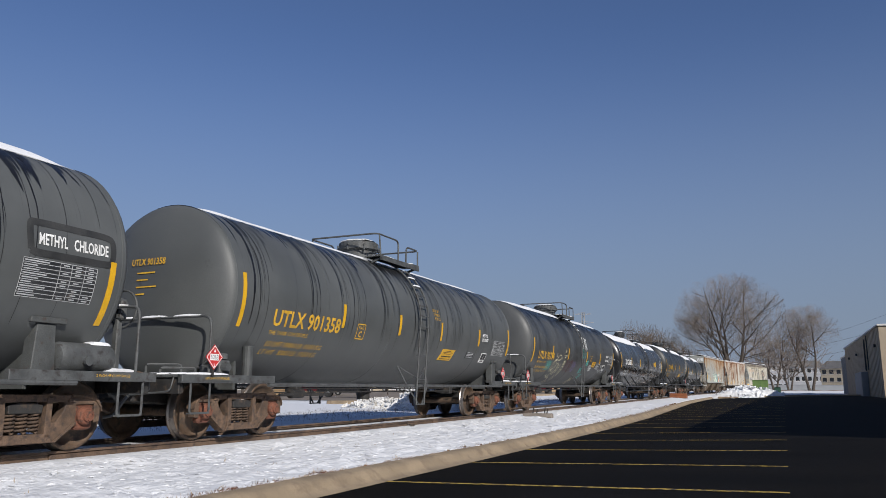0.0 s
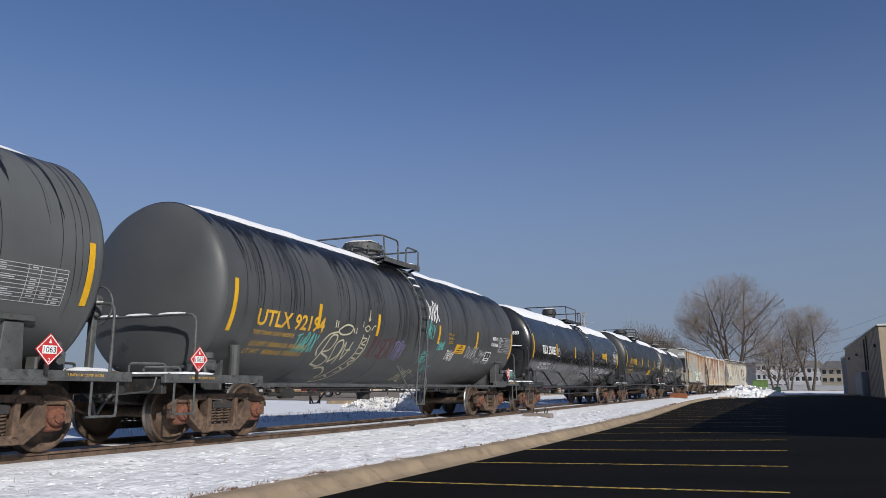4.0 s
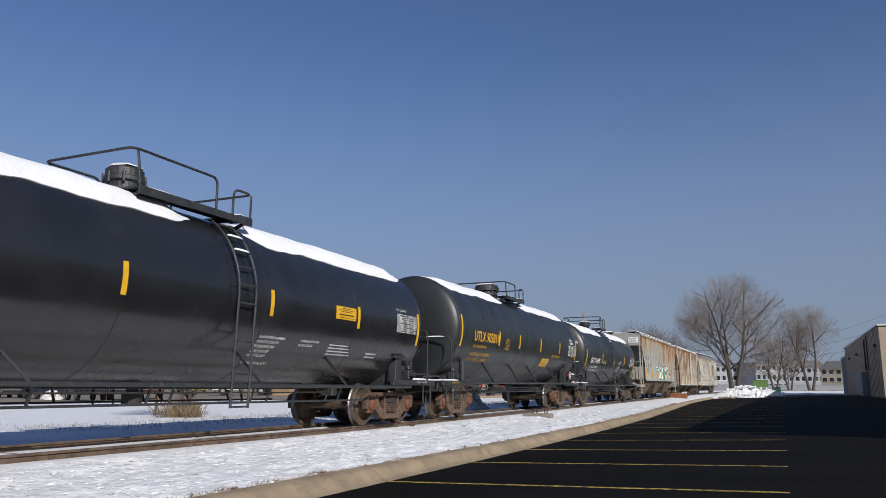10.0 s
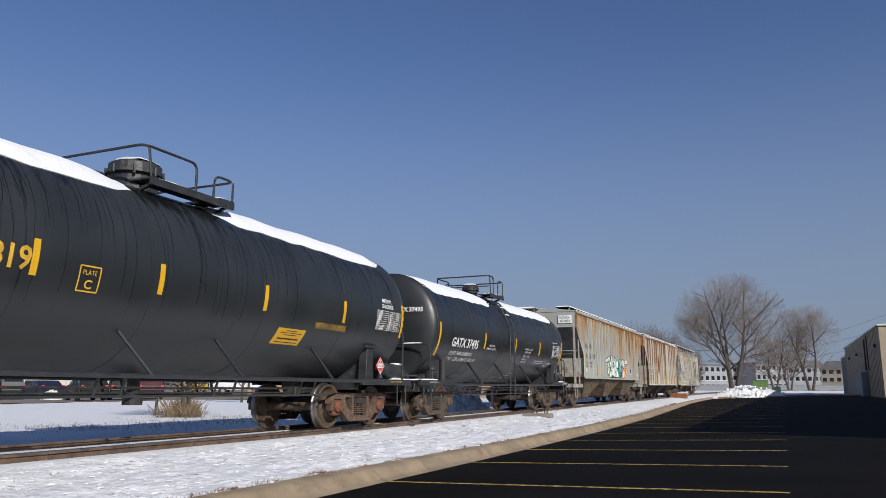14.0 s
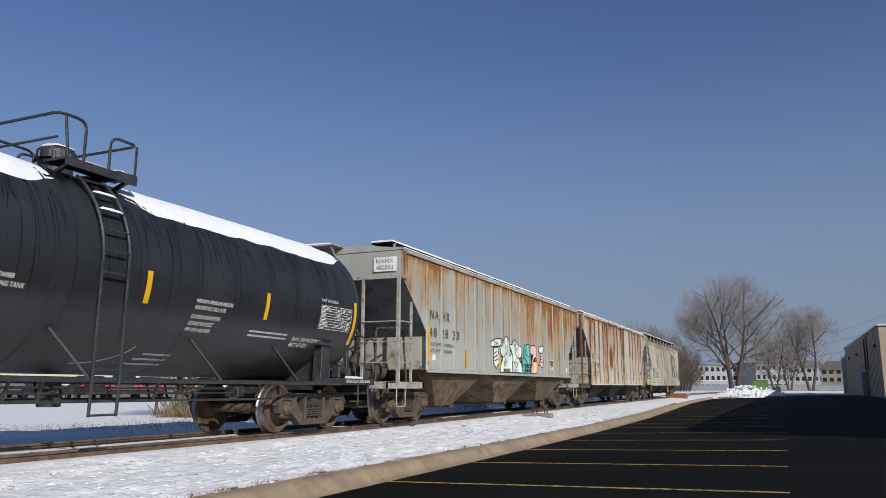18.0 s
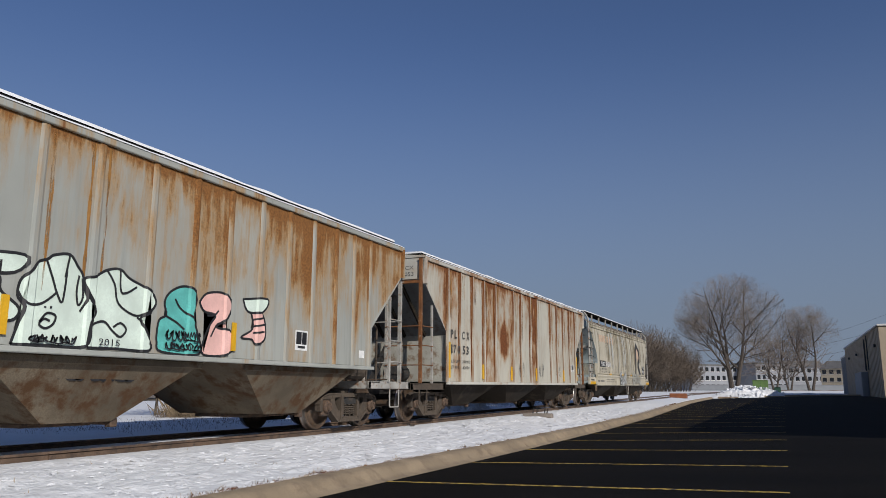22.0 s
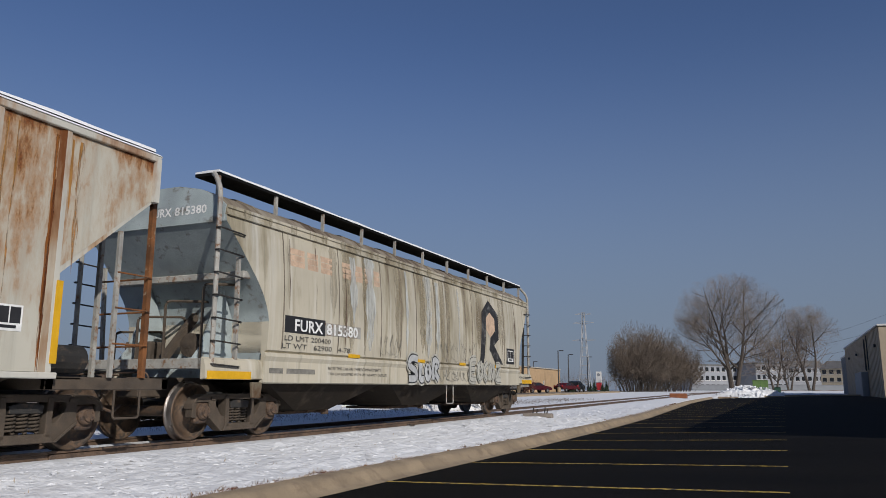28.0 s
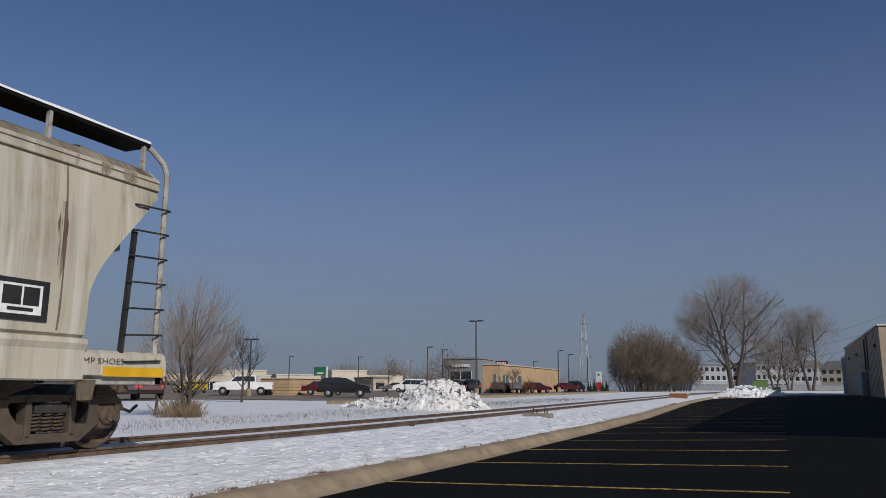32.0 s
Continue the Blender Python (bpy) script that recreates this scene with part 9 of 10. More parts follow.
def tree(label, x, y, h, seed, trunks=1, levels=4, spread=0.5, lift=0.05, kids=4, r=None, splay=0.15, clear=0.22, twig=TWIG, low=3, fat=1.0, env=None):
    rnd = random.Random(seed)
    least = math.hypot(x, y) * 0.00017 * fat
    thick, thin = Twigs(least), Twigs(least)
    z = base_z(x, y) - 0.1
    r = r or h * 0.018
    if env:
        env = (x, y, z + env[0], env[1], env[2])
    for k in range(trunks):
        a = 6.28 * k / trunks + rnd.uniform(-0.4, 0.4)
        s = splay if trunks > 1 else 0.03
        d = Vector((math.cos(a) * s, math.sin(a) * s, 1)).normalized()
        p = Vector((x + math.cos(a) * r * (1.2 if trunks > 1 else 0), y + math.sin(a) * r * (1.2 if trunks > 1 else 0), z))
        q = p + d * h * clear
        thick.limb(p, p.lerp(q, 0.12), r * 1.5, r * 1.08, 8)
        thick.limb(p.lerp(q, 0.12), q, r * 1.08, r * 0.92, 8)
        grow(rnd, thick, thin, q, d, h * (1 - clear) * 0.42, r * 0.9, levels, spread, lift, kids, env)
        for j in range(low):
            aa = rnd.uniform(0, 6.28)
            dd = Vector((math.cos(aa) * 0.75, math.sin(aa) * 0.75, 0.65)).normalized()
            grow(rnd, thick, thin, p.lerp(q, rnd.uniform(0.6, 0.98)), dd, h * 0.3, r * 0.5, levels - 1, spread, lift, kids, env)
    t = thing("tree", label, "tree", "bare winter trees")
    thick.obj("trunk", BARK, t)
    thin.obj("crown", twig, t)
    return t


def shrub(label, x, y, h, w, seed, stems=40, mat=BRUSH, levels=2):
    """A many-stemmed thicket."""
    rnd = random.Random(seed)
    least = math.hypot(x, y) * 0.0001
    thick, thin = Twigs(least), Twigs(least)
    env = (x, y, base_z(x, y) + h * 0.46, w * 0.68, h * 0.64) if levels > 2 else None
    for k in range(stems):
        a, d = rnd.uniform(0, 6.28), math.sqrt(rnd.random()) * w * 0.5
        ox, oy = d * math.cos(a), d * math.sin(a)
        edge = d / (w * 0.5)
        dirv = Vector((ox / w * 0.9 + rnd.uniform(-0.15, 0.15), oy / w * 0.9 + rnd.uniform(-0.15, 0.15), 1)).normalized()
        hh = h * (1 - 0.42 * edge ** 2) * rnd.uniform(0.7, 1.0)
        grow(rnd, thick, thin, Vector((x + ox * 0.75, y + oy * 0.75, base_z(x + ox, y + oy) - 0.1)), dirv, hh * (0.6 if levels < 3 else 0.53), h * 0.0042 + 0.006, levels, 0.42, 0.08 if levels < 3 else 0.02, 4 if levels < 3 else 3, env)
    t = thing("shrub", label, "shrub", "bare thickets")
    thin.obj("thicket", mat, t)
    if thick.v:
        thick.obj("trunk", BARK, t)
    return t


x, y = spot(1299, 138)
tree("tall bare cottonwood with several trunks", x, y, 23.5, 21, 3, 5, 0.45, 0.02, 4, 0.4, 0.19, 0.18, TWIG, 2, 0.22, (12.4, 10.9, 9.7))
x, y = spot(1436, 150)
tree("tall bare tree with a spreading crown", x, y, 18.5, 22, 2, 5, 0.46, 0.02, 4, 0.26, 0.2, 0.24, TWIG, 2, 0.22, (11.2, 6.4, 6.6))
x, y = spot(1398, 160)
tree("slender bare tree behind the car park", x, y, 15.0, 23, 2, 4, 0.5, 0.05, 3, 0.2, 0.2, 0.2)
x, y = spot(1372, 152)
tree("slender bare tree behind the car park", x, y, 14.0, 24, 2, 4, 0.5, 0.05, 3, 0.2, 0.2, 0.2)
x, y = spot(1130, 128)
shrub("dense bare thicket beside the track", x, y, 11.3, 8.2, 31, 95, BRUSH, 3)
x, y = spot(1165, 132)
shrub("dense bare thicket beside the track", x, y, 11.0, 8.2, 32, 95, BRUSH, 3)
x, y = spot(1200, 136)
shrub("low bare thicket beside the track", x, y, 9.0, 7.5, 33, 50, BRUSH, 3)
tree("bare multi-stemmed young tree in the snow", -18.8, 20.6, 4.9, 41, 3, 3, 0.36, 0.06, 5, 0.06, 0.09, 0.22, TWIG, 7)
tree("small bare street tree", -31.4, 39.3, 5.0, 42, 1, 3, 0.36, 0.1, 5, 0.085, 0.1, 0.28, POLE, 3, 1.0)
x, y = spot(686, 85)
tree("small bare street tree", x, y, 4.8, 43, 1, 3, 0.5, 0.03, 4, 0.06, 0.1, 0.35)
x, y = spot(793, 78)
tree("bare street tree with a rounded crown", x, y, 5.9, 44, 1, 3, 0.58, 0.05, 5, 0.1, 0.1, 0.28, BRUSH, 6, 0.7)
x, y = spot(907, 98)
tree("small bare street tree", x, y, 3.8, 45, 1, 3, 0.5, 0.03, 4, 0.05, 0.1, 0.35)
for px, k, h, s in ((768, 90, 2.4, 46), (935, 96, 2.2, 47)):
    x, y = spot(px, k)
    shrub("small tree with dry russet leaves", x, y, h, 0.9, s, 14, RUSSET, 2)


def far_woods():
    """Distant bare woods, too far to pick apart."""
    rnd = random.Random(77)
    tw = Twigs()
    for px, k, h, n in [(p, 230 + 25 * rnd.random(), rnd.uniform(5.5, 9.5), 7) for p in range(560, 780, 9)] + [(p, 420, rnd.uniform(8, 12), 5) for p in range(1000, 1480, 16)] + [(p, 260, rnd.uniform(4, 7), 5) for p in range(285, 560, 16)]:
        if 585 > px > 500:
            continue
        x, y = spot(px, k)
        for j in range(n):
            grow(rnd, tw, tw, Vector((x + rnd.uniform(-3, 3), y + rnd.uniform(-3, 3), base_z(x, y) - 0.2)), Vector((rnd.uniform(-0.2, 0.2), rnd.uniform(-0.2, 0.2), 1)).normalized(), h * 0.5, 0.12, 2, 0.45, 0.06, 4)
    tagged(tw.obj("far_woods", BRUSH), "distant bare woods", "woods", kind="stuff")


far_woods()


def grass_patch(name, label, places, mat, seed):
    """Dry blades stuck through the snow. places: x, y, count, spread, height."""
    rnd = random.Random(seed)
    v, f = [], []
    for x, y, n, sp, h in places:
        for _ in range(n):
            px, py = x + rnd.gauss(0, sp), y + rnd.gauss(0, sp)
            z = base_z(px, py) - 0.01
            hh = h * rnd.uniform(0.4, 1.1)
            a = rnd.uniform(0, 6.28)
            w = 0.003 + 0.0016 * h
            lx, ly = rnd.gauss(0, 0.35) * hh, rnd.gauss(0, 0.35) * hh
            s = len(v)
            ca, sa = math.cos(a) * w, math.sin(a) * w
            v += [(px - ca, py - sa, z), (px + ca, py + sa, z), (px + lx * 0.45 - ca * 0.6, py + ly * 0.45 - sa * 0.6, z + hh * 0.55), (px + lx, py + ly, z + hh)]
            f += [(s, s + 1, s + 2), (s + 1, s + 3, s + 2)]
    me = bpy.data.meshes.new(name)
    me.from_pydata(v, [], f)
    me.materials.append(mat)
    tagged(new(name, me), label, "grass", kind="stuff")


rnd = random.Random(5)
grass_patch("dry_grass", "tall dry grass round a young tree", [(-18.8 + rnd.gauss(0, 0.2), 20.4 + rnd.gauss(0, 0.2), 60, 0.13, rnd.uniform(0.12, 0.42) if k % 4 else rnd.uniform(0.4, 0.85)) for k in range(60)], DEAD_GRASS, 6)
grass_patch("weeds", "dry weed stubble in the snow", [(-15.3 + rnd.gauss(0, 1.4), rnd.uniform(12, 60), 6, 0.2, 0.12) for _ in range(1800)], BRUSH, 7)
edge = []
yy = 3.0
while yy < 50:
    if noise.noise((yy * 0.9, 4.0, 2.0)) > -0.5:
        edge.append((kerb_x(yy) - 0.37 - abs(rnd.gauss(0, 0.04)), yy, 26 if yy < 20 else 13, 0.05, 0.05))
    yy += 0.045 if yy < 20 else 0.09
grass_patch("verge_grass", "brown leaf litter along the kerb", edge, RUSSET, 8)
grass_patch("verge_straw", "dry grass ends along the kerb", [(x - 0.02, y, max(2, n // 8), 0.05, 0.07) for x, y, n, s, h in edge], STRAW, 9)
grass_patch("verge_weeds", "single dry blades in the trampled snow", [(rnd.uniform(-8.4, -5.2), rnd.uniform(4, 30), 2, 0.03, 0.06) for _ in range(90)], STRAW, 10)


def driveway():
    """The worn lot beyond the track, with its kerb."""
    bm = bmesh.new()
    n = 40
    for x0, x1, y0, y1 in ((-120, -24.4, 46, 150), (-120, -41.0, 8, 46)):
        rows = []
        for j in range(n + 1):
            yv = y0 + (y1 - y0) * j / n
            rows.append([bm.verts.new((x, yv, base_z(x, yv) + 0.035)) for x in [x0 + (x1 - x0) * i / 12 for i in range(13)]])
        for a, b in zip(rows, rows[1:]):
            for i in range(12):
                bm.faces.new((a[i], a[i + 1], b[i + 1], b[i]))
    tagged(part("lot_road", bm, OLD_ASPHALT), "worn tan asphalt of a shopping lot", "road", kind="structure")
    root = tagged(new("lot_kerb"), "tan kerb of the shopping lot", "kerb", kind="structure")
    y = 38.0
    while y < 118:
        bm = bmesh.new()
        box(bm, -24.3, -22.9, y + 0.02, y + 3.98, base_z(-23.5, y) - 0.1, base_z(-23.5, y) + 0.2, 0.04)
        part("kerbstone", bm, KERB, root)
        y += 4.0


driveway()


def wall_box(bm, p0, p1, depth, z0, z1):
    """A block whose front runs from p0 to p1 and which reaches back by depth."""
    a, b = Vector((*p0, 0)), Vector((*p1, 0))
    d = (b - a).normalized()
    n = Vector((d.y, -d.x, 0))
    if n.dot(a) < 0:
        n = -n
    v = [bm.verts.new((q.x, q.y, z)) for z in (z0, z1) for q in (a, b, b + n * depth, a + n * depth)]
    fs = [bm.faces.new([v[i] for i in f]) for f in ((0, 1, 2, 3), (4, 5, 6, 7), (0, 1, 5, 4), (1, 2, 6, 5), (2, 3, 7, 6), (3, 0, 4, 7))]
    bmesh.ops.recalc_face_normals(bm, faces=fs)
    return d, n


def facade(label, p0, p1, depth, h, wall, windows=(), roof=ROOF_GREY, cap=0.25, name="store_building", glass=GLASS, cat="building"):
    """A plain building. windows: (start, end, sill, head) along the front."""
    z0 = min(base_z(*p0), base_z(*p1)) - 0.3
    t = thing(name, label, cat)
    bm = bmesh.new()
    d, n = wall_box(bm, p0, p1, depth, z0, z0 + 0.3 + h)
    part("wall", bm, wall, t)
    bm = bmesh.new()
    o = Vector((*p0, 0)) - d * 0.15 - n * 0.15
    e = Vector((*p1, 0)) + d * 0.15 - n * 0.15
    wall_box(bm, o[:2], e[:2], depth + 0.3, z0 + 0.3 + h, z0 + 0.3 + h + cap)
    part("roof", bm, roof, t)
    for a, b, s, q in windows:
        bm = bmesh.new()
        w0 = Vector((*p0, 0)) + d * a - n * 0.03
        w1 = Vector((*p0, 0)) + d * b - n * 0.03
        wall_box(bm, w0[:2], w1[:2], 0.1, z0 + 0.3 + s, z0 + 0.3 + q)
        win = part("window", bm, glass, t)
        bm = bmesh.new()
        for c in np.linspace(a, b, max(2, int((b - a) / 1.2) + 1)):
            wall_box(bm, (Vector((*p0, 0)) + d * (c - 0.04) - n * 0.06)[:2], (Vector((*p0, 0)) + d * (c + 0.04) - n * 0.06)[:2], 0.08, z0 + 0.3 + s, z0 + 0.3 + q)
        parts("mullion", bm, TRIM_WHITE, win)
    return t, d, n, z0 + 0.3


# the tan bank with its grey tower
BANK_GLASS = surface("green_glass", (0.1, 0.15, 0.135), 0.1, var=0.15, scale=1, bump=0)
bank, _, _, zb = facade("tan brick bank with tall windows", (-34.4, 96), (-34.4, 126), 8.2, 3.75, TAN_BLOCK, [(0.9, 3.6, 0.7, 2.4), (4.2, 6.6, 0.7, 2.4), (7.2, 9.2, 0.7, 2.4), (20, 20.5, 1.2, 1.9)], STORE_TRIM, 0.14, "bank_building", BANK_GLASS)
facade("tan brick wing of a bank", (-42.9, 96.3), (-34.5, 96.0), 6, 3.7, TAN_BLOCK, [(6.3, 8.1, 0.1, 2.5)], STORE_TRIM, 0.14, "bank_wing", BANK_GLASS)
tower, d, n, zt = facade("grey panelled entrance tower of a bank", (-42.0, 94.6), (-36.8, 94.4), 5, 4.55, GREY_PANEL, [(1.0, 4.2, 0.2, 1.6), (1.0, 4.2, 1.9, 2.9)], GREY_PANEL, 0.2, "bank_tower")
bm = bmesh.new()
for k in range(6):
    box(bm, -40.6 + k * 0.45, -40.25 + k * 0.45, 94.25, 94.3, zt + 3.5, zt + 3.85)
parts("sign_bar", bm, TRIM_WHITE, tower)
bm = bmesh.new()
box(bm, -41.2, -40.75, 94.25, 94.3, zt + 3.5, zt + 3.95, 0.05)
part("sign_emblem", bm, SIGN_GREEN, tower)
sign = thing("store_sign", "maroon store sign with white lettering bars", "sign")
x, y = spot(888, 150)
bm = bmesh.new()
box(bm, x - 1.3, x + 1.3, y, y + 0.3, 5.6, 6.6, 0.03)
part("board", bm, MAROON, sign)
bm = bmesh.new()
for k in range(6):
    box(bm, x - 1.0 + k * 0.34, x - 0.78 + k * 0.34, y - 0.03, y - 0.005, 5.85, 6.35)
parts("letter_bar", bm, TRIM_WHITE, sign)
bm = bmesh.new()
for q in (-0.8, 0.8):
    box(bm, x + q - 0.08, x + q + 0.08, y + 0.1, y + 0.25, 0.0, 5.6)
parts("post", bm, POLE, sign)
# block enclosure and low stores to the left
t, d, n, z = facade("tan block enclosure wall", (-50.4, 66), (-46.7, 66), 8.5, 1.75, TAN_BLOCK, (), TRIM_WHITE, 0.06, "enclosure")
for k in range(5):
    bm = bmesh.new()
    box(bm, -46.7, -46.66, 66, 74.5, z + 0.2 + k * 0.33, z + 0.22 + k * 0.33)
    box(bm, -50.4, -46.7, 65.96, 66, z + 0.2 + k * 0.33, z + 0.22 + k * 0.33)
    parts("course", bm, KERB, t)
facade("long pale store building", spot(-160, 150), spot(478, 178), 20, 3.6, PALE_WALL, [(20 + 9 * k, 24 + 9 * k, 0.2, 2.2) for k in range(8)], STORE_TRIM, 0.3)
facade("pale store building with a raised front", spot(392, 176), spot(470, 180), 20, 4.4, PALE_WALL, [(3, 8, 0.2, 2.2)], STORE_TRIM, 0.3)
facade("low pale store building with shop windows", spot(488, 190), spot(712, 205), 20, 3.6, PALE_WALL, [(4 + 6 * k, 8 + 6 * k, 0.3, 2) for k in range(4)], STORE_TRIM, 0.3)
facade("pale store building with a raised front", spot(586, 188), spot(648, 192), 15, 4.6, PALE_WALL, (), STORE_TRIM, 0.3)
facade("small beige shop with one window", spot(660, 150), spot(688, 152), 8, 2.3, BEIGE, [(0.5, 2.6, 0.3, 1.6)], ROOF_GREY, 0.4)


def apartments(label, p0, p1, depth, h, rows, cols, wall, peak=0.0):
    t = thing("apartment_building", label, "building")
    z0 = min(base_z(*p0), base_z(*p1)) - 0.3
    bm = bmesh.new()
    d, n = wall_box(bm, p0, p1, depth, z0, z0 + h)
    part("wall", bm, wall, t)
    L = (Vector(p1) - Vector(p0)).length
    for k in range(cols):
        c = L * (k + 0.5) / cols
        for r in range(rows):
            z = z0 + h * (r + 0.32) / rows
            bm = bmesh.new()
            w0, w1 = Vector((*p0, 0)) + d * (c - 0.6) - n * 0.05, Vector((*p0, 0)) + d * (c + 0.6) - n * 0.05
            wall_box(bm, w0[:2], w1[:2], 0.3, z, z + h / rows * 0.5)
            win = part("window", bm, GLASS, t)
            bm = bmesh.new()
            w0, w1 = Vector((*p0, 0)) + d * (c - 0.85) - n * 0.12, Vector((*p0, 0)) + d * (c + 0.85) - n * 0.12
            wall_box(bm, w0[:2], w1[:2], 0.1, z - 0.15, z - 0.02)
            part("sill", bm, TRIM_WHITE, win)
    bm = bmesh.new()
    o, e = Vector((*p0, 0)) - d * 0.4 - n * 0.4, Vector((*p1, 0)) + d * 0.4 - n * 0.4
    if peak:
        m0, m1 = o + n * (depth / 2 + 0.4), e + n * (depth / 2 + 0.4)
        b0, b1 = o + n * (depth + 0.8), e + n * (depth + 0.8)
        zz = z0 + h
        v = [bm.verts.new((q.x, q.y, q2)) for q, q2 in ((o, zz), (e, zz), (b1, zz), (b0, zz), (m0, zz + peak), (m1, zz + peak))]
        for f in ((0, 1, 5, 4), (2, 3, 4, 5), (0, 4, 3), (1, 2, 5), (0, 3, 2, 1)):
            bm.faces.new([v[i] for i in f])
        bmesh.ops.recalc_face_normals(bm, faces=bm.faces[:])
    else:
        wall_box(bm, o[:2], e[:2], depth + 0.8, z0 + h, z0 + h + 0.5)
    part("roof", bm, ROOF_GREY, t)


apartments("white three-storey apartment block with many windows", spot(1228, 262), spot(1336, 268), 14, 8.9, 3, 11, WHITE_WALL)
apartments("white three-storey apartment block with many windows", spot(1340, 258), spot(1395, 262), 14, 9.4, 3, 6, WHITE_WALL)
apartments("white three-storey apartment block with a pale gable", spot(1397, 266), spot(1462, 264), 14, 8.6, 3, 6, WHITE_WALL, 2.5)
apartments("tan apartment block with a dark pitched roof", spot(1455, 238), spot(1520, 230), 12, 7.2, 3, 5, BEIGE, 2.6)
facade("low grey fence wall before the apartments", spot(1225, 215), spot(1500, 205), 0.6, 1.6, GREY_PANEL, (), ROOF_GREY, 0.05, "boundary_wall", cat="wall")


# the long metal building beside the car park
def shed(label, x0, x1, y0, y1, zt, wall, name):
    t = thing(name, label, "building")
    zb = min(lot_z(x0, y0), lot_z(x0, min(y1, LOT_END))) - 0.3
    bm = bmesh.new()
    box(bm, x0, x1, y0, y1, zb, zt)
    part("wall", bm, wall, t)
    bm = bmesh.new()
    box(bm, x0 - 0.12, x1 + 0.12, y0 - 0.12, y1 + 0.12, zt, zt + 0.15, 0.02)
    part("roof_edge", bm, TRIM_WHITE, t)
    k = 0
    y = y0 + 0.4
    while y < y1:
        bm = bmesh.new()
        box(bm, x0 - 0.03, x0 + 0.02, y, y + 0.06, zb + 0.3, zt - 0.02)
        part("panel_rib", bm, wall, t)
        y += 1.0 if y > 50 else 4.0
    return t, zb


ta, za = shed("taupe metal-clad building beside the car park", 7.0, 24.0, 67.0, 103.0, 5.75, TAUPE, "metal_building")
bm = bmesh.new()
tube(bm, [(6.9, 76.0, 5.6), (6.9, 76.0, 2.6)], 0.05, 8)
tube(bm, [(6.9, 78.2, 5.4), (6.9, 78.2, 2.6)], 0.07, 8)
parts("downspout", bm, POLE, ta)
bm = bmesh.new()
box(bm, 6.4, 6.95, 77.5, 84.5, lot_z(6, 78) - 0.2, 2.5, 0.05)
part("enclosure", bm, GREY_PANEL, ta)
for y in (69.5, 86.5, 96):
    bm = bmesh.new()
    box(bm, 6.8, 6.97, y, y + 0.25, 4.25, 4.5, 0.03)
    part("wall_lamp", bm, POLE, ta)
bm = bmesh.new()
box(bm, 6.94, 7.0, 89, 91.2, 0.3, 2.6)
part("door", bm, GREY_PANEL, ta)
tc_, zc_ = shed("grey flat-roofed annex behind a metal building", 7.1, 20.0, 103.2, 112.0, 4.9, GREY_PANEL, "annex")
tb, zb_ = shed("beige metal-clad building beside the car park", 7.7, 30.0, 12.4, 60.0, 6.35, BEIGE, "metal_building")


# lamp posts
def lamp_post(px, ytop, k, double=False):
    x, y = spot(px, k)
    z0 = base_z(x, y)
    zt = 0.8 + (691 - ytop) * k / 1335.0
    t = thing("lamp_post", "dark steel lamp post with a flat lamp head", "lamp post", "lamp posts of the lot")
    bm = bmesh.new()
    tube(bm, [(x, y, z0 - 0.1), (x, y, zt)], [0.11, 0.075], 8)
    part("pole", bm, POLE, t)
    bm = bmesh.new()
    lathe(bm, [(0.28, z0 - 0.2), (0.28, z0 + 0.7), (0.2, z0 + 0.75)], 'z', 12, (x, y, 0))
    part("footing", bm, KERB, t)
    for s in ((-1, 1) if double else (1,)):
        bm = bmesh.new()
        box(bm, min(x + s * 0.15, x + s * 0.85), max(x + s * 0.15, x + s * 0.85), y - 0.2, y + 0.2, zt - 0.1, zt + 0.03, 0.03)
        part("lamp_head", bm, POLE, t)


for px, yt, k, dbl in ((440, 602, 76, True), (510, 632, 130, False), (633, 633, 130, False), (756, 615, 105, False), (783, 620, 112, False), (843, 568, 86, True), (989, 621, 116, False), (1007, 628, 128, False), (945, 640, 160, False), (1041, 632, 140, False), (725, 640, 190, False)):
    lamp_post(px, yt, k, dbl)


def pylon(px, ytop, k, w):
    """A lattice power pylon."""
    x, y = spot(px, k)
    zt = 0.8 + (691 - ytop) * k / 1335.0
    t = thing("power_pylon", "tall steel lattice power pylon", "pylon")
    bm = bmesh.new()
    n = 9
    lv = []
    for j in range(n + 1):
        u = j / n
        s = w * (1 - u) ** 1.3 + 0.9
        lv.append([Vector((x + a * s / 2, y + b * s / 2, zt * u)) for a, b in ((-1, -1), (1, -1), (1, 1), (-1, 1))])
    for a, b in zip(lv, lv[1:]):
        for i in range(4):
            beam(bm, a[i], b[i], 0.22, 0.22)
            beam(bm, a[i], b[(i + 1) % 4], 0.12, 0.12)
            beam(bm, b[i], b[(i + 1) % 4], 0.12, 0.12)
    part("mast", bm, GALV, t)
    for f, r in ((0.97, 3.5), (0.86, 4.5), (0.64, 5.0)):
        bm = bmesh.new()
        for s in (-1, 1):
            beam(bm, (x, y, zt * f), (x + s * r, y, zt * f + 0.3), 0.2, 0.2)
            beam(bm, (x, y, zt * f + 1.0), (x + s * r, y, zt * f + 0.3), 0.15, 0.15)
        part("cross_arm", bm, GALV, t)


pylon(1036, 553, 310, 3.6)
pylon(722, 640, 480, 4.0)
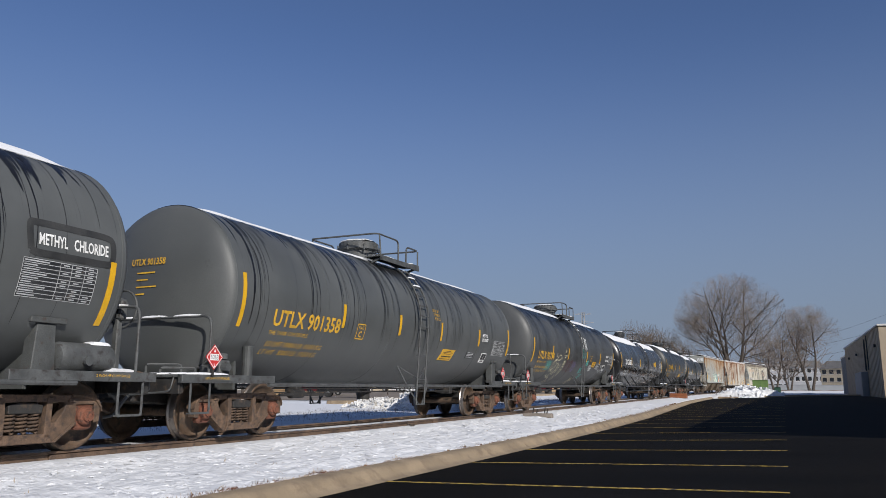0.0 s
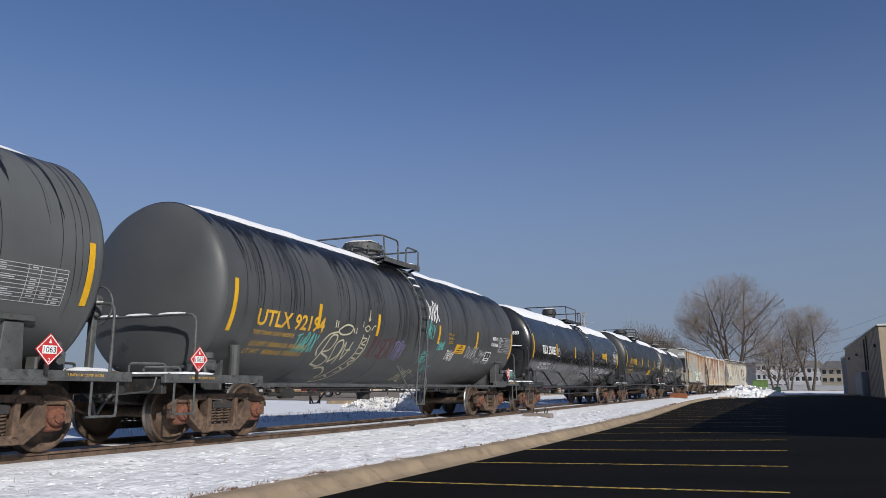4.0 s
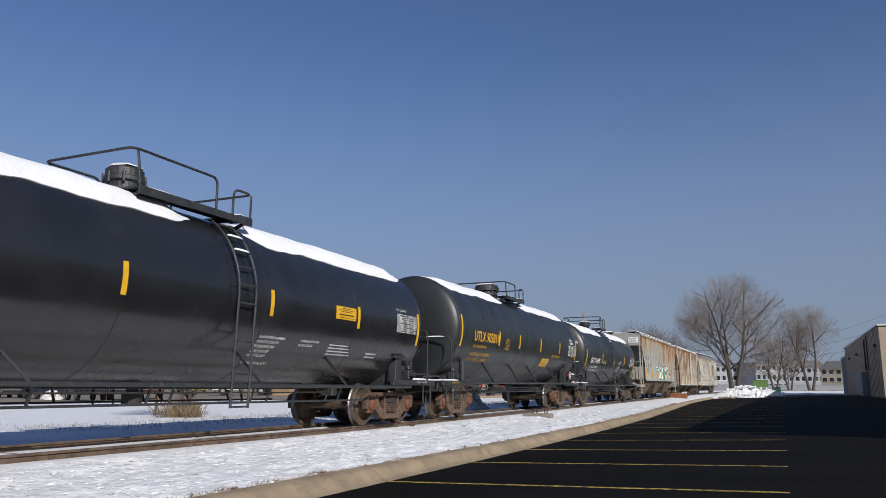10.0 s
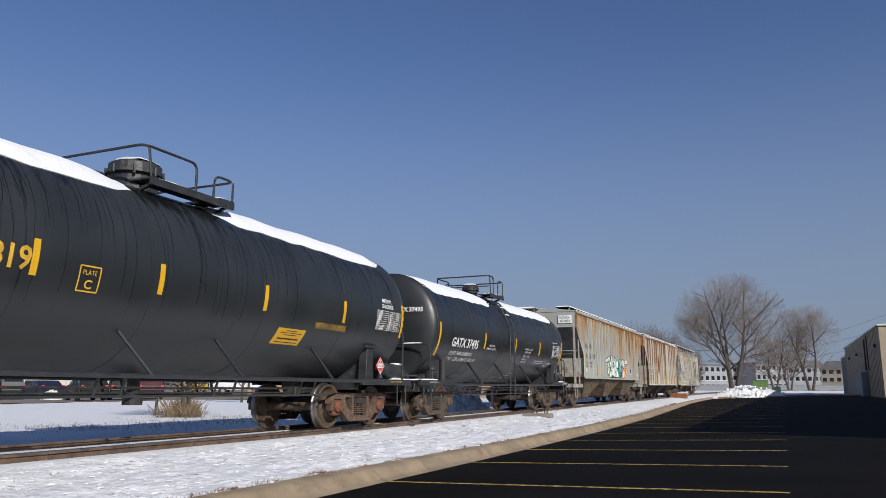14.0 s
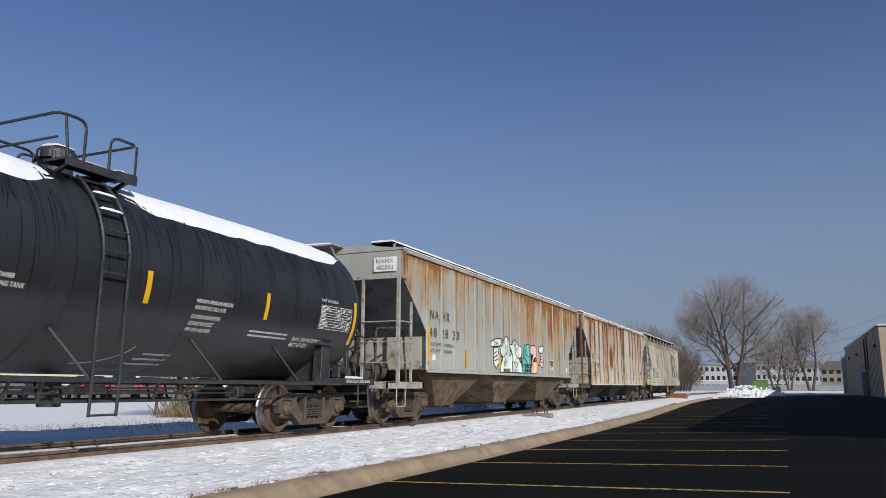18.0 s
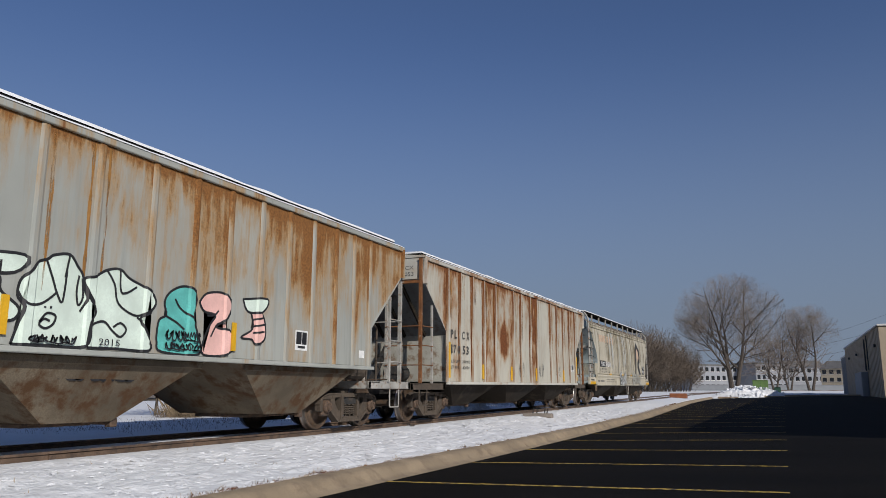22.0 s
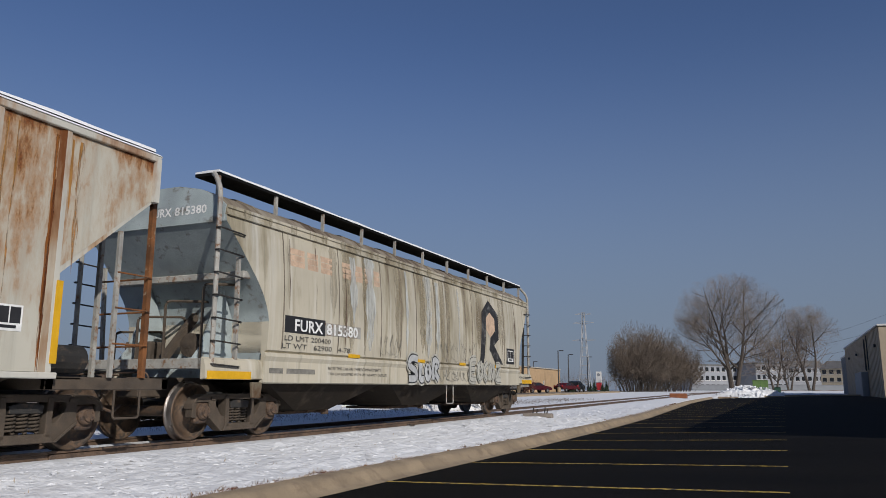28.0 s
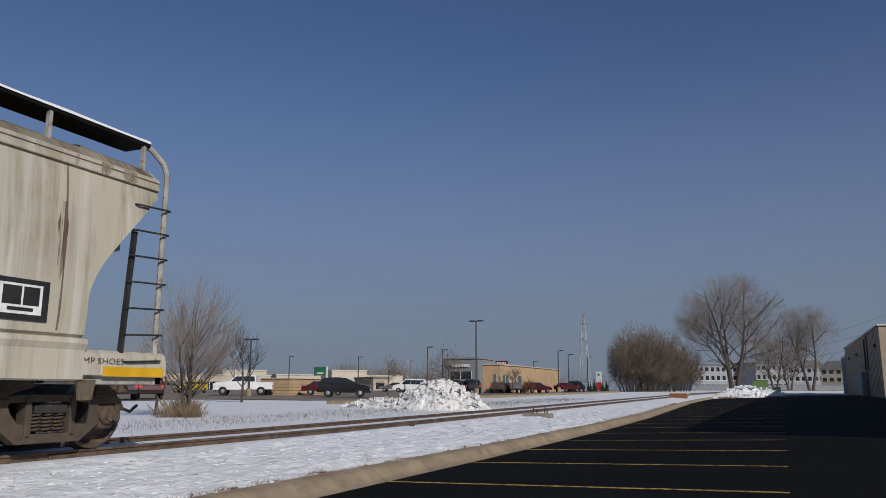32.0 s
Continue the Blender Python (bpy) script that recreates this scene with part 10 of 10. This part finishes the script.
# wires to the right of the trees, hung from a pylon
pylon(1640, 553, 480, 10.0)
for i, (z0, z1) in enumerate(((36, 58), (31, 48), (24, 39))):
    bm = bmesh.new()
    xa, ya = spot(1440, 520)
    xb, yb = spot(1640, 480)
    tube(bm, [(xa + (xb - xa) * u, ya + (yb - ya) * u, z0 + (z1 - z0) * u - 6 * u * (1 - u)) for u in [k / 12 for k in range(13)]], 0.07, 4)
    tagged(part("power_line", bm, POLE), "thin overhead power line strung from a pylon", "cable", "overhead power lines")


# small things
def roadside():
    t = thing("timber_stack", "short stack of orange-brown timbers by the track", "timber")
    x, y = -8.0, 65.3
    for k, (a, b, c) in enumerate(((0, 0, 0), (0.28, 0, 0), (0.56, 0, 0), (0.14, 0.02, 0.2), (0.42, -0.02, 0.2))):
        bm = bmesh.new()
        box(bm, x - 0.65, x + 0.7, y + a, y + a + 0.25, base_z(x, y) - 0.02 + c, base_z(x, y) + 0.18 + c, 0.015)
        part("timber", bm, ORANGE_WOOD, t)
    t = thing("broken_tie", "broken grey tie end lying on the snow", "timber")
    x, y = -7.55, 24.8
    z = base_z(x, y)
    bm = bmesh.new()
    prism_x(bm, [(y - 0.13, z - 0.02), (y + 0.13, z - 0.02), (y + 0.1, z + 0.12), (y - 0.11, z + 0.13)], x - 0.5, x + 0.5, 0.02)
    part("tie", bm, GREY_WOOD, t)
    for dx, h in ((-0.18, 0.2), (-0.05, 0.16), (0.22, 0.22), (0.3, 0.18)):
        bm = bmesh.new()
        tube(bm, [(x + dx, y, z + 0.1), (x + dx + 0.03, y + 0.02, z + 0.1 + h)], 0.02, 6)
        part("spike", bm, UNDER, t)
    bm = bmesh.new()
    x, y = -8.45, 16.9
    z = base_z(x, y)
    for k in range(4):
        c = Vector((x + 0.05 * k, y + 0.03 * (k % 2), z + 0.02))
        r = random.Random(k)
        bmesh.ops.convex_hull(bm, input=[bm.verts.new(c + Vector((r.uniform(-0.05, 0.05), r.uniform(-0.05, 0.05), r.uniform(-0.02, 0.05)))) for _ in range(7)])
    tagged(part("dirt_clod", bm, TIE), "small dark clod of dirt on the snow", "debris")
    t = thing("utility_box", "green steel utility cabinet in the snow", "utility box")
    x, y = spot(1346, 100)
    z = base_z(x, y) - 0.05
    bm = bmesh.new()
    box(bm, x - 0.95, x + 0.95, y, y + 1.3, z, z + 1.75, 0.03)
    part("cabinet", bm, GREEN_STEEL, t)
    bm = bmesh.new()
    box(bm, x - 1.0, x + 1.0, y - 0.05, y + 1.35, z + 1.75, z + 1.84, 0.02)
    part("lid", bm, GREEN_STEEL, t)
    bm = bmesh.new()
    box(bm, x - 0.02, x + 0.02, y - 0.02, y, z + 0.2, z + 1.6)
    part("door_seam", bm, DARK_GREEN, t)
    t = thing("waste_bin", "dark green waste bin in the snow", "bin")
    x, y = spot(1376, 100)
    bm = bmesh.new()
    box(bm, x - 0.4, x + 0.4, y, y + 0.8, z, z + 0.85, 0.04)
    part("body", bm, DARK_GREEN, t)
    bm = bmesh.new()
    box(bm, x - 0.43, x + 0.43, y - 0.03, y + 0.83, z + 0.86, z + 0.93, 0.02)
    part("lid", bm, DARK_GREEN, t)
    bm = bmesh.new()
    tube(bm, [(-20.5, 20.9, base_z(-20.5, 20.9) - 0.2), (-20.42, 20.9, 0.45)], 0.05, 7)
    tagged(part("fence_post", bm, TIE), "short leaning wooden fence post in the snow", "post")
    t = thing("road_sign", "green roadside sign on two posts", "sign")
    x, y = spot(565, 112)
    bm = bmesh.new()
    box(bm, x - 1.1, x + 1.0, y, y + 0.12, 2.9, 4.15, 0.02)
    part("board", bm, SIGN_GREEN, t)
    bm = bmesh.new()
    box(bm, x - 0.5, x + 0.6, y - 0.02, y - 0.005, 3.1, 3.35)
    part("letter_bar", bm, TRIM_WHITE, t)
    bm = bmesh.new()
    box(bm, x + 1.02, x + 1.25, y, y + 0.2, 0.0, 4.2)
    part("post", bm, TRIM_WHITE, t)
    t = thing("petrol_sign", "tall white and red roadside sign", "sign")
    x, y = spot(1060, 170)
    bm = bmesh.new()
    box(bm, x - 0.6, x + 0.6, y, y + 0.3, 2.6, 5.0, 0.05)
    part("board", bm, TRIM_WHITE, t)
    bm = bmesh.new()
    box(bm, x - 0.6, x + 0.6, y - 0.02, y + 0.3, 0.6, 2.55, 0.05)
    part("price_board", bm, RED_INK, t)
    bm = bmesh.new()
    lathe(bm, [(0.35, -0.02), (0.35, 0.02)], 'y', 16, (x, y - 0.03, 4.3))
    part("disc", bm, GREY_PANEL, t)
    for px, k, h in ((1012, 118, 1.7), (1045, 128, 1.5), (1052, 126, 1.9), (1066, 124, 1.4), (1073, 128, 1.8)):
        x, y = spot(px, k)
        t = thing("fir_tree", "small dark conifer in the snow", "tree", "small conifers")
        r2 = random.Random(px)
        tw = Twigs()
        for j in range(170):
            u = r2.random()
            a = r2.uniform(0, 6.28)
            r = (1 - u) * h * 0.34
            p = Vector((x, y, base_z(x, y) + 0.15 + u * h))
            tw.limb(p, p + Vector((math.cos(a) * r, math.sin(a) * r, -0.12 * r)), 0.07 * (1 - u) + 0.02, 0.01, 4)
        tw.obj("foliage", FIR, t)


roadside()


# ---- parked vehicles ----
PAINTS = {}


def car_paint(name, col):
    if name not in PAINTS:
        PAINTS[name] = surface("car_" + name, col, 0.35, var=0.08, scale=1.5, fine=40, bump=0, spec=0.22)
    return PAINTS[name]


SHAPES = {
    "suv": (4.6, 1.85, [(-2.25, 0.4), (-2.3, 0.7), (-2.26, 1.0), (-2.12, 1.3), (-1.85, 1.58), (-1.4, 1.68), (-0.5, 1.7), (0.15, 1.64), (0.65, 1.42), (1.15, 1.12), (1.8, 1.02), (2.15, 0.88), (2.28, 0.65), (2.28, 0.38)], [(-1.9, 1.16), (-1.7, 1.48), (-1.35, 1.6), (-0.5, 1.62), (0.1, 1.56), (0.55, 1.36), (0.9, 1.14)], (-1.35, 1.4), 0.36),
    "sedan": (4.6, 1.8, [(-2.3, 0.45), (-2.3, 0.9), (-1.75, 1.0), (-1.1, 1.4), (0.1, 1.42), (0.95, 0.98), (2.0, 0.85), (2.28, 0.68), (2.3, 0.4)], [(-1.55, 1.0), (-1.05, 1.34), (0.05, 1.36), (0.75, 1.0)], (-1.4, 1.4), 0.33),
    "pickup": (5.9, 2.0, [(-2.95, 0.62), (-2.95, 1.32), (-1.3, 1.32), (-1.26, 1.92), (-1.0, 2.0), (0.75, 1.98), (1.35, 1.42), (2.6, 1.3), (2.9, 1.12), (2.95, 0.55)], [(-1.15, 1.38), (-1.12, 1.84), (-0.95, 1.9), (0.7, 1.88), (1.2, 1.4)], (-1.8, 1.95), 0.44),
    "van": (5.0, 1.95, [(-2.5, 0.45), (-2.5, 1.1), (-2.4, 1.85), (-2.0, 1.92), (0.6, 1.9), (1.4, 1.25), (2.3, 1.0), (2.48, 0.75), (2.5, 0.4)], [(-2.2, 1.15), (-2.1, 1.75), (0.5, 1.78), (1.15, 1.2)], (-1.5, 1.6), 0.34)}


def vehicle(kind, label, x, y, turn, paint, z=None):
    """A parked vehicle; turn: the bearing of its nose, in degrees from +x."""
    L, W, prof, win, (ra, fa), wr = SHAPES[kind]
    z = base_z(x, y) + 0.04 if z is None else z
    t = thing("parked_" + kind, label, "pickup truck" if kind == "pickup" else "car", "parked vehicles", Matrix.Translation((x, y, z)) @ Matrix.Rotation(radians(turn), 4, 'Z') @ Matrix.Rotation(radians(-90), 4, 'Z'))
    bm = bmesh.new()
    secs = ((-W / 2, 0.9), (-W / 2 + 0.06, 1.0), (W / 2 - 0.06, 1.0), (W / 2, 0.9))
    rings = []
    for xx, s in secs:
        ring = []
        for (yy, zz) in prof:
            up = max(0.0, zz - 1.0)
            xi = xx * (1 - 0.22 * up / 0.8)
            ring.append(bm.verts.new((xi, yy * (0.985 if s < 1 else 1.0), 0.3 + (zz - 0.3) * (0.97 if s < 1 else 1.0))))
        rings.append(ring)
    n = len(prof)
    for a, b in zip(rings, rings[1:]):
        for i in range(n):
            bm.faces.new((a[i], a[(i + 1) % n], b[(i + 1) % n], b[i]))
    bm.faces.new(rings[0][::-1])
    bm.faces.new(rings[-1])
    bmesh.ops.recalc_face_normals(bm, faces=bm.faces[:])
    body = part("body", bm, paint, t)
    for s in (-1, 1):
        bm = bmesh.new()
        mid = sum(q[0] for q in win) / len(win)
        vs = []
        for yy, zz in win:
            up = max(0.0, zz - 1.0)
            vs.append(bm.verts.new((s * (W / 2 * (1 - 0.22 * up / 0.8) + 0.006), yy, zz)))
        bm.faces.new(vs)
        bmesh.ops.triangulate(bm, faces=bm.faces[:])
        g = part("side_window", bm, GLASS, t)
        bm = bmesh.new()
        for pp in (mid - 0.35, mid + 0.45):
            beam(bm, (s * (W / 2 + 0.004), pp, 1.05), (s * (W / 2 * 0.88 + 0.02), pp, 1.55 if kind != "sedan" else 1.36), 0.03, 0.07)
        parts("pillar", bm, paint, g)
    # windscreen and rear glass
    top = [q for q in prof if q[1] > 1.05]
    for a, b in ((top[-1], top[-2]), (top[0], top[1])):
        bm = bmesh.new()
        wa, wb = W / 2 * (1 - 0.22 * max(0, a[1] - 1) / 0.8) - 0.12, W / 2 * (1 - 0.22 * max(0, b[1] - 1) / 0.8) - 0.12
        no = Vector((0, b[1] - a[1], -(b[0] - a[0]))).normalized() * 0.012
        if no.y * (a[0]) < 0:
            no = -no
        pa, pb = Vector((0, a[0], a[1])).lerp(Vector((0, b[0], b[1])), 0.08) + no, Vector((0, a[0], a[1])).lerp(Vector((0, b[0], b[1])), 0.92) + no
        bm.faces.new([bm.verts.new(q) for q in ((-wa, pa.y, pa.z), (wa, pa.y, pa.z), (wb, pb.y, pb.z), (-wb, pb.y, pb.z))])
        part("windscreen", bm, GLASS, t)
    for s in (-1, 1):
        for a in (ra, fa):
            bm = bmesh.new()
            lathe(bm, [(wr * 0.6, -0.11), (wr * 0.95, -0.12), (wr, -0.06), (wr, 0.06), (wr * 0.95, 0.12), (wr * 0.6, 0.11)], 'x', 20, (s * (W / 2 - 0.1), a, wr))
            wh = part("wheel", bm, RUBBER, t)
            bm = bmesh.new()
            lathe(bm, [(0.05, -0.115), (wr * 0.62, -0.1), (wr * 0.62, 0.1), (0.05, 0.118)], 'x', 14, (s * (W / 2 - 0.095), a, wr))
            part("rim", bm, ALLOY, wh)
        zf = prof[-2][1]
        bm = bmesh.new()
        box(bm, min(s * W * 0.28, s * W * 0.46), max(s * W * 0.28, s * W * 0.46), L / 2 - 0.09, L / 2 + 0.01, zf - 0.12, zf + 0.06, 0.02)
        part("headlight", bm, TRIM_WHITE, t)
        bm = bmesh.new()
        box(bm, min(s * W * 0.36, s * W * 0.48), max(s * W * 0.36, s * W * 0.48), -L / 2 - 0.012, -L / 2 + 0.06, 0.8, 1.05, 0.02)
        part("tail_light", bm, RED_INK, t)
    bm = bmesh.new()
    box(bm, -W * 0.47, W * 0.47, L / 2 - 0.1, L / 2 + 0.03, 0.38, 0.58, 0.03)
    box(bm, -W * 0.47, W * 0.47, -L / 2 - 0.03, -L / 2 + 0.1, 0.42, 0.62, 0.03)
    parts("bumper", bm, RUBBER if kind != "pickup" else ALLOY, t)
    return t


BLACK, WHITE_P, RED_P, GREY_P, NAVY, MAROON_P, YELLOW_P, BROWN_P = (car_paint(n, c) for n, c in (("black", (0.012, 0.012, 0.014)), ("white", (0.62, 0.62, 0.62)), ("red", (0.07, 0.008, 0.012)), ("grey", (0.12, 0.12, 0.125)), ("navy", (0.015, 0.02, 0.045)), ("maroon", (0.055, 0.009, 0.014)), ("yellow", (0.55, 0.38, 0.02)), ("brown", (0.07, 0.055, 0.045))))
for kind, label, px, k, turn, paint in (
        ("pickup", "white crew-cab pickup truck parked on the lot", 431, 77, 212, WHITE_P),
        ("suv", "black sport utility car parked on the lot", 609, 66, 28, BLACK),
        ("sedan", "dark red sedan parked behind a black car", 574, 78, 30, RED_P),
        ("sedan", "dark sedan parked on the lot", 697, 118, 200, GREY_P),
        ("van", "white van parked on the lot", 724, 112, 205, WHITE_P),
        ("suv", "navy sport utility car parked near the bank", 803, 92, 104, NAVY),
        ("suv", "black sport utility car seen from behind", 834, 90, 118, BLACK),
        ("sedan", "brown sedan parked before the bank", 884, 99, 100, BROWN_P),
        ("sedan", "grey sedan parked before the bank", 908, 101, 120, GREY_P),
        ("sedan", "dark red sedan parked before the bank", 948, 104, 60, MAROON_P),
        ("sedan", "dark red sedan parked beside the bank", 1003, 118, 70, RED_P),
        ("suv", "black car parked beside the bank", 1020, 122, 90, BLACK),
        ("suv", "black sport utility car with its tail to the track", 152, 53, 152, BLACK),
        ("suv", "black sport utility car beside another black car", 216, 55, 140, BLACK),
        ("suv", "dark maroon car beside a row of black cars", 262, 58, 140, MAROON_P),
        ("sedan", "navy sedan on the snowy lot", 75, 60, 160, NAVY),
        ("suv", "dark grey car on the snowy lot", 8, 64, 160, GREY_P),
        ("van", "white van on the lot", -70, 68, 160, WHITE_P),
        ("suv", "yellow utility vehicle on the lot", 342, 98, 285, YELLOW_P),
        ("sedan", "grey sedan on the lot", 296, 104, 205, GREY_P)):
    x, y = spot(px, k)
    vehicle(kind, label, x, y, turn, paint)


# ---- what moves: the train rolls past, its wheels turn ----
SPEED = ((0.0, 4.09), (3.5, 4.103), (7.0, 4.132), (10.5, 4.13), (14.0, 4.109), (17.5, 4.092), (21.0, 4.133), (24.5, 4.207), (28.0, 4.348), (32.0, 4.508))


def rolled(t):
    """How far the train has come after t seconds."""
    d = 0.0
    for (a, u), (b, v) in zip(SPEED, SPEED[1:]):
        if t <= a:
            break
        e = min(t, b)
        w = u + (v - u) * (e - a) / (b - a)
        d += (u + w) / 2 * (e - a)
    return d - float(np.interp(t, [28.0, 29.5, 30.0, 30.5, 31.0, 32.0], [0.0, -0.1, -0.11, 0.03, 0.14, 0.36]))


def car_pose(front, rear, d):
    p, _ = track_point(front - d)
    q, _ = track_point(rear - d)
    way = q - p
    yaw = math.atan2(-way.x, way.y)
    pitch = math.atan2(way.z, math.hypot(way.x, way.y))
    return Matrix.Translation((p + q) / 2) @ Euler((pitch, 0, yaw)).to_matrix().to_4x4()


def motions():
    times = [0.8 * k for k in range(35)] + [27.5 + 0.5 * k for k in range(10)]
    turns = []
    t, last = 0.0, -9.0
    while t < 32.0:
        if rolled(t) - last > 0.62:
            turns.append(t)
            last = rolled(t)
        t += 1 / 30
    turns.append(32.0)
    for car, sets, front, rear in TRAIN:
        walk(car, [(t, car_pose(front, rear, rolled(t))) for t in times])
        for axle, y in sets:
            walk(axle, [(t, Matrix.Translation((0, y, WHEEL_R)) @ Matrix.Rotation(rolled(t) / WHEEL_R, 4, 'X')) for t in turns])


motions()
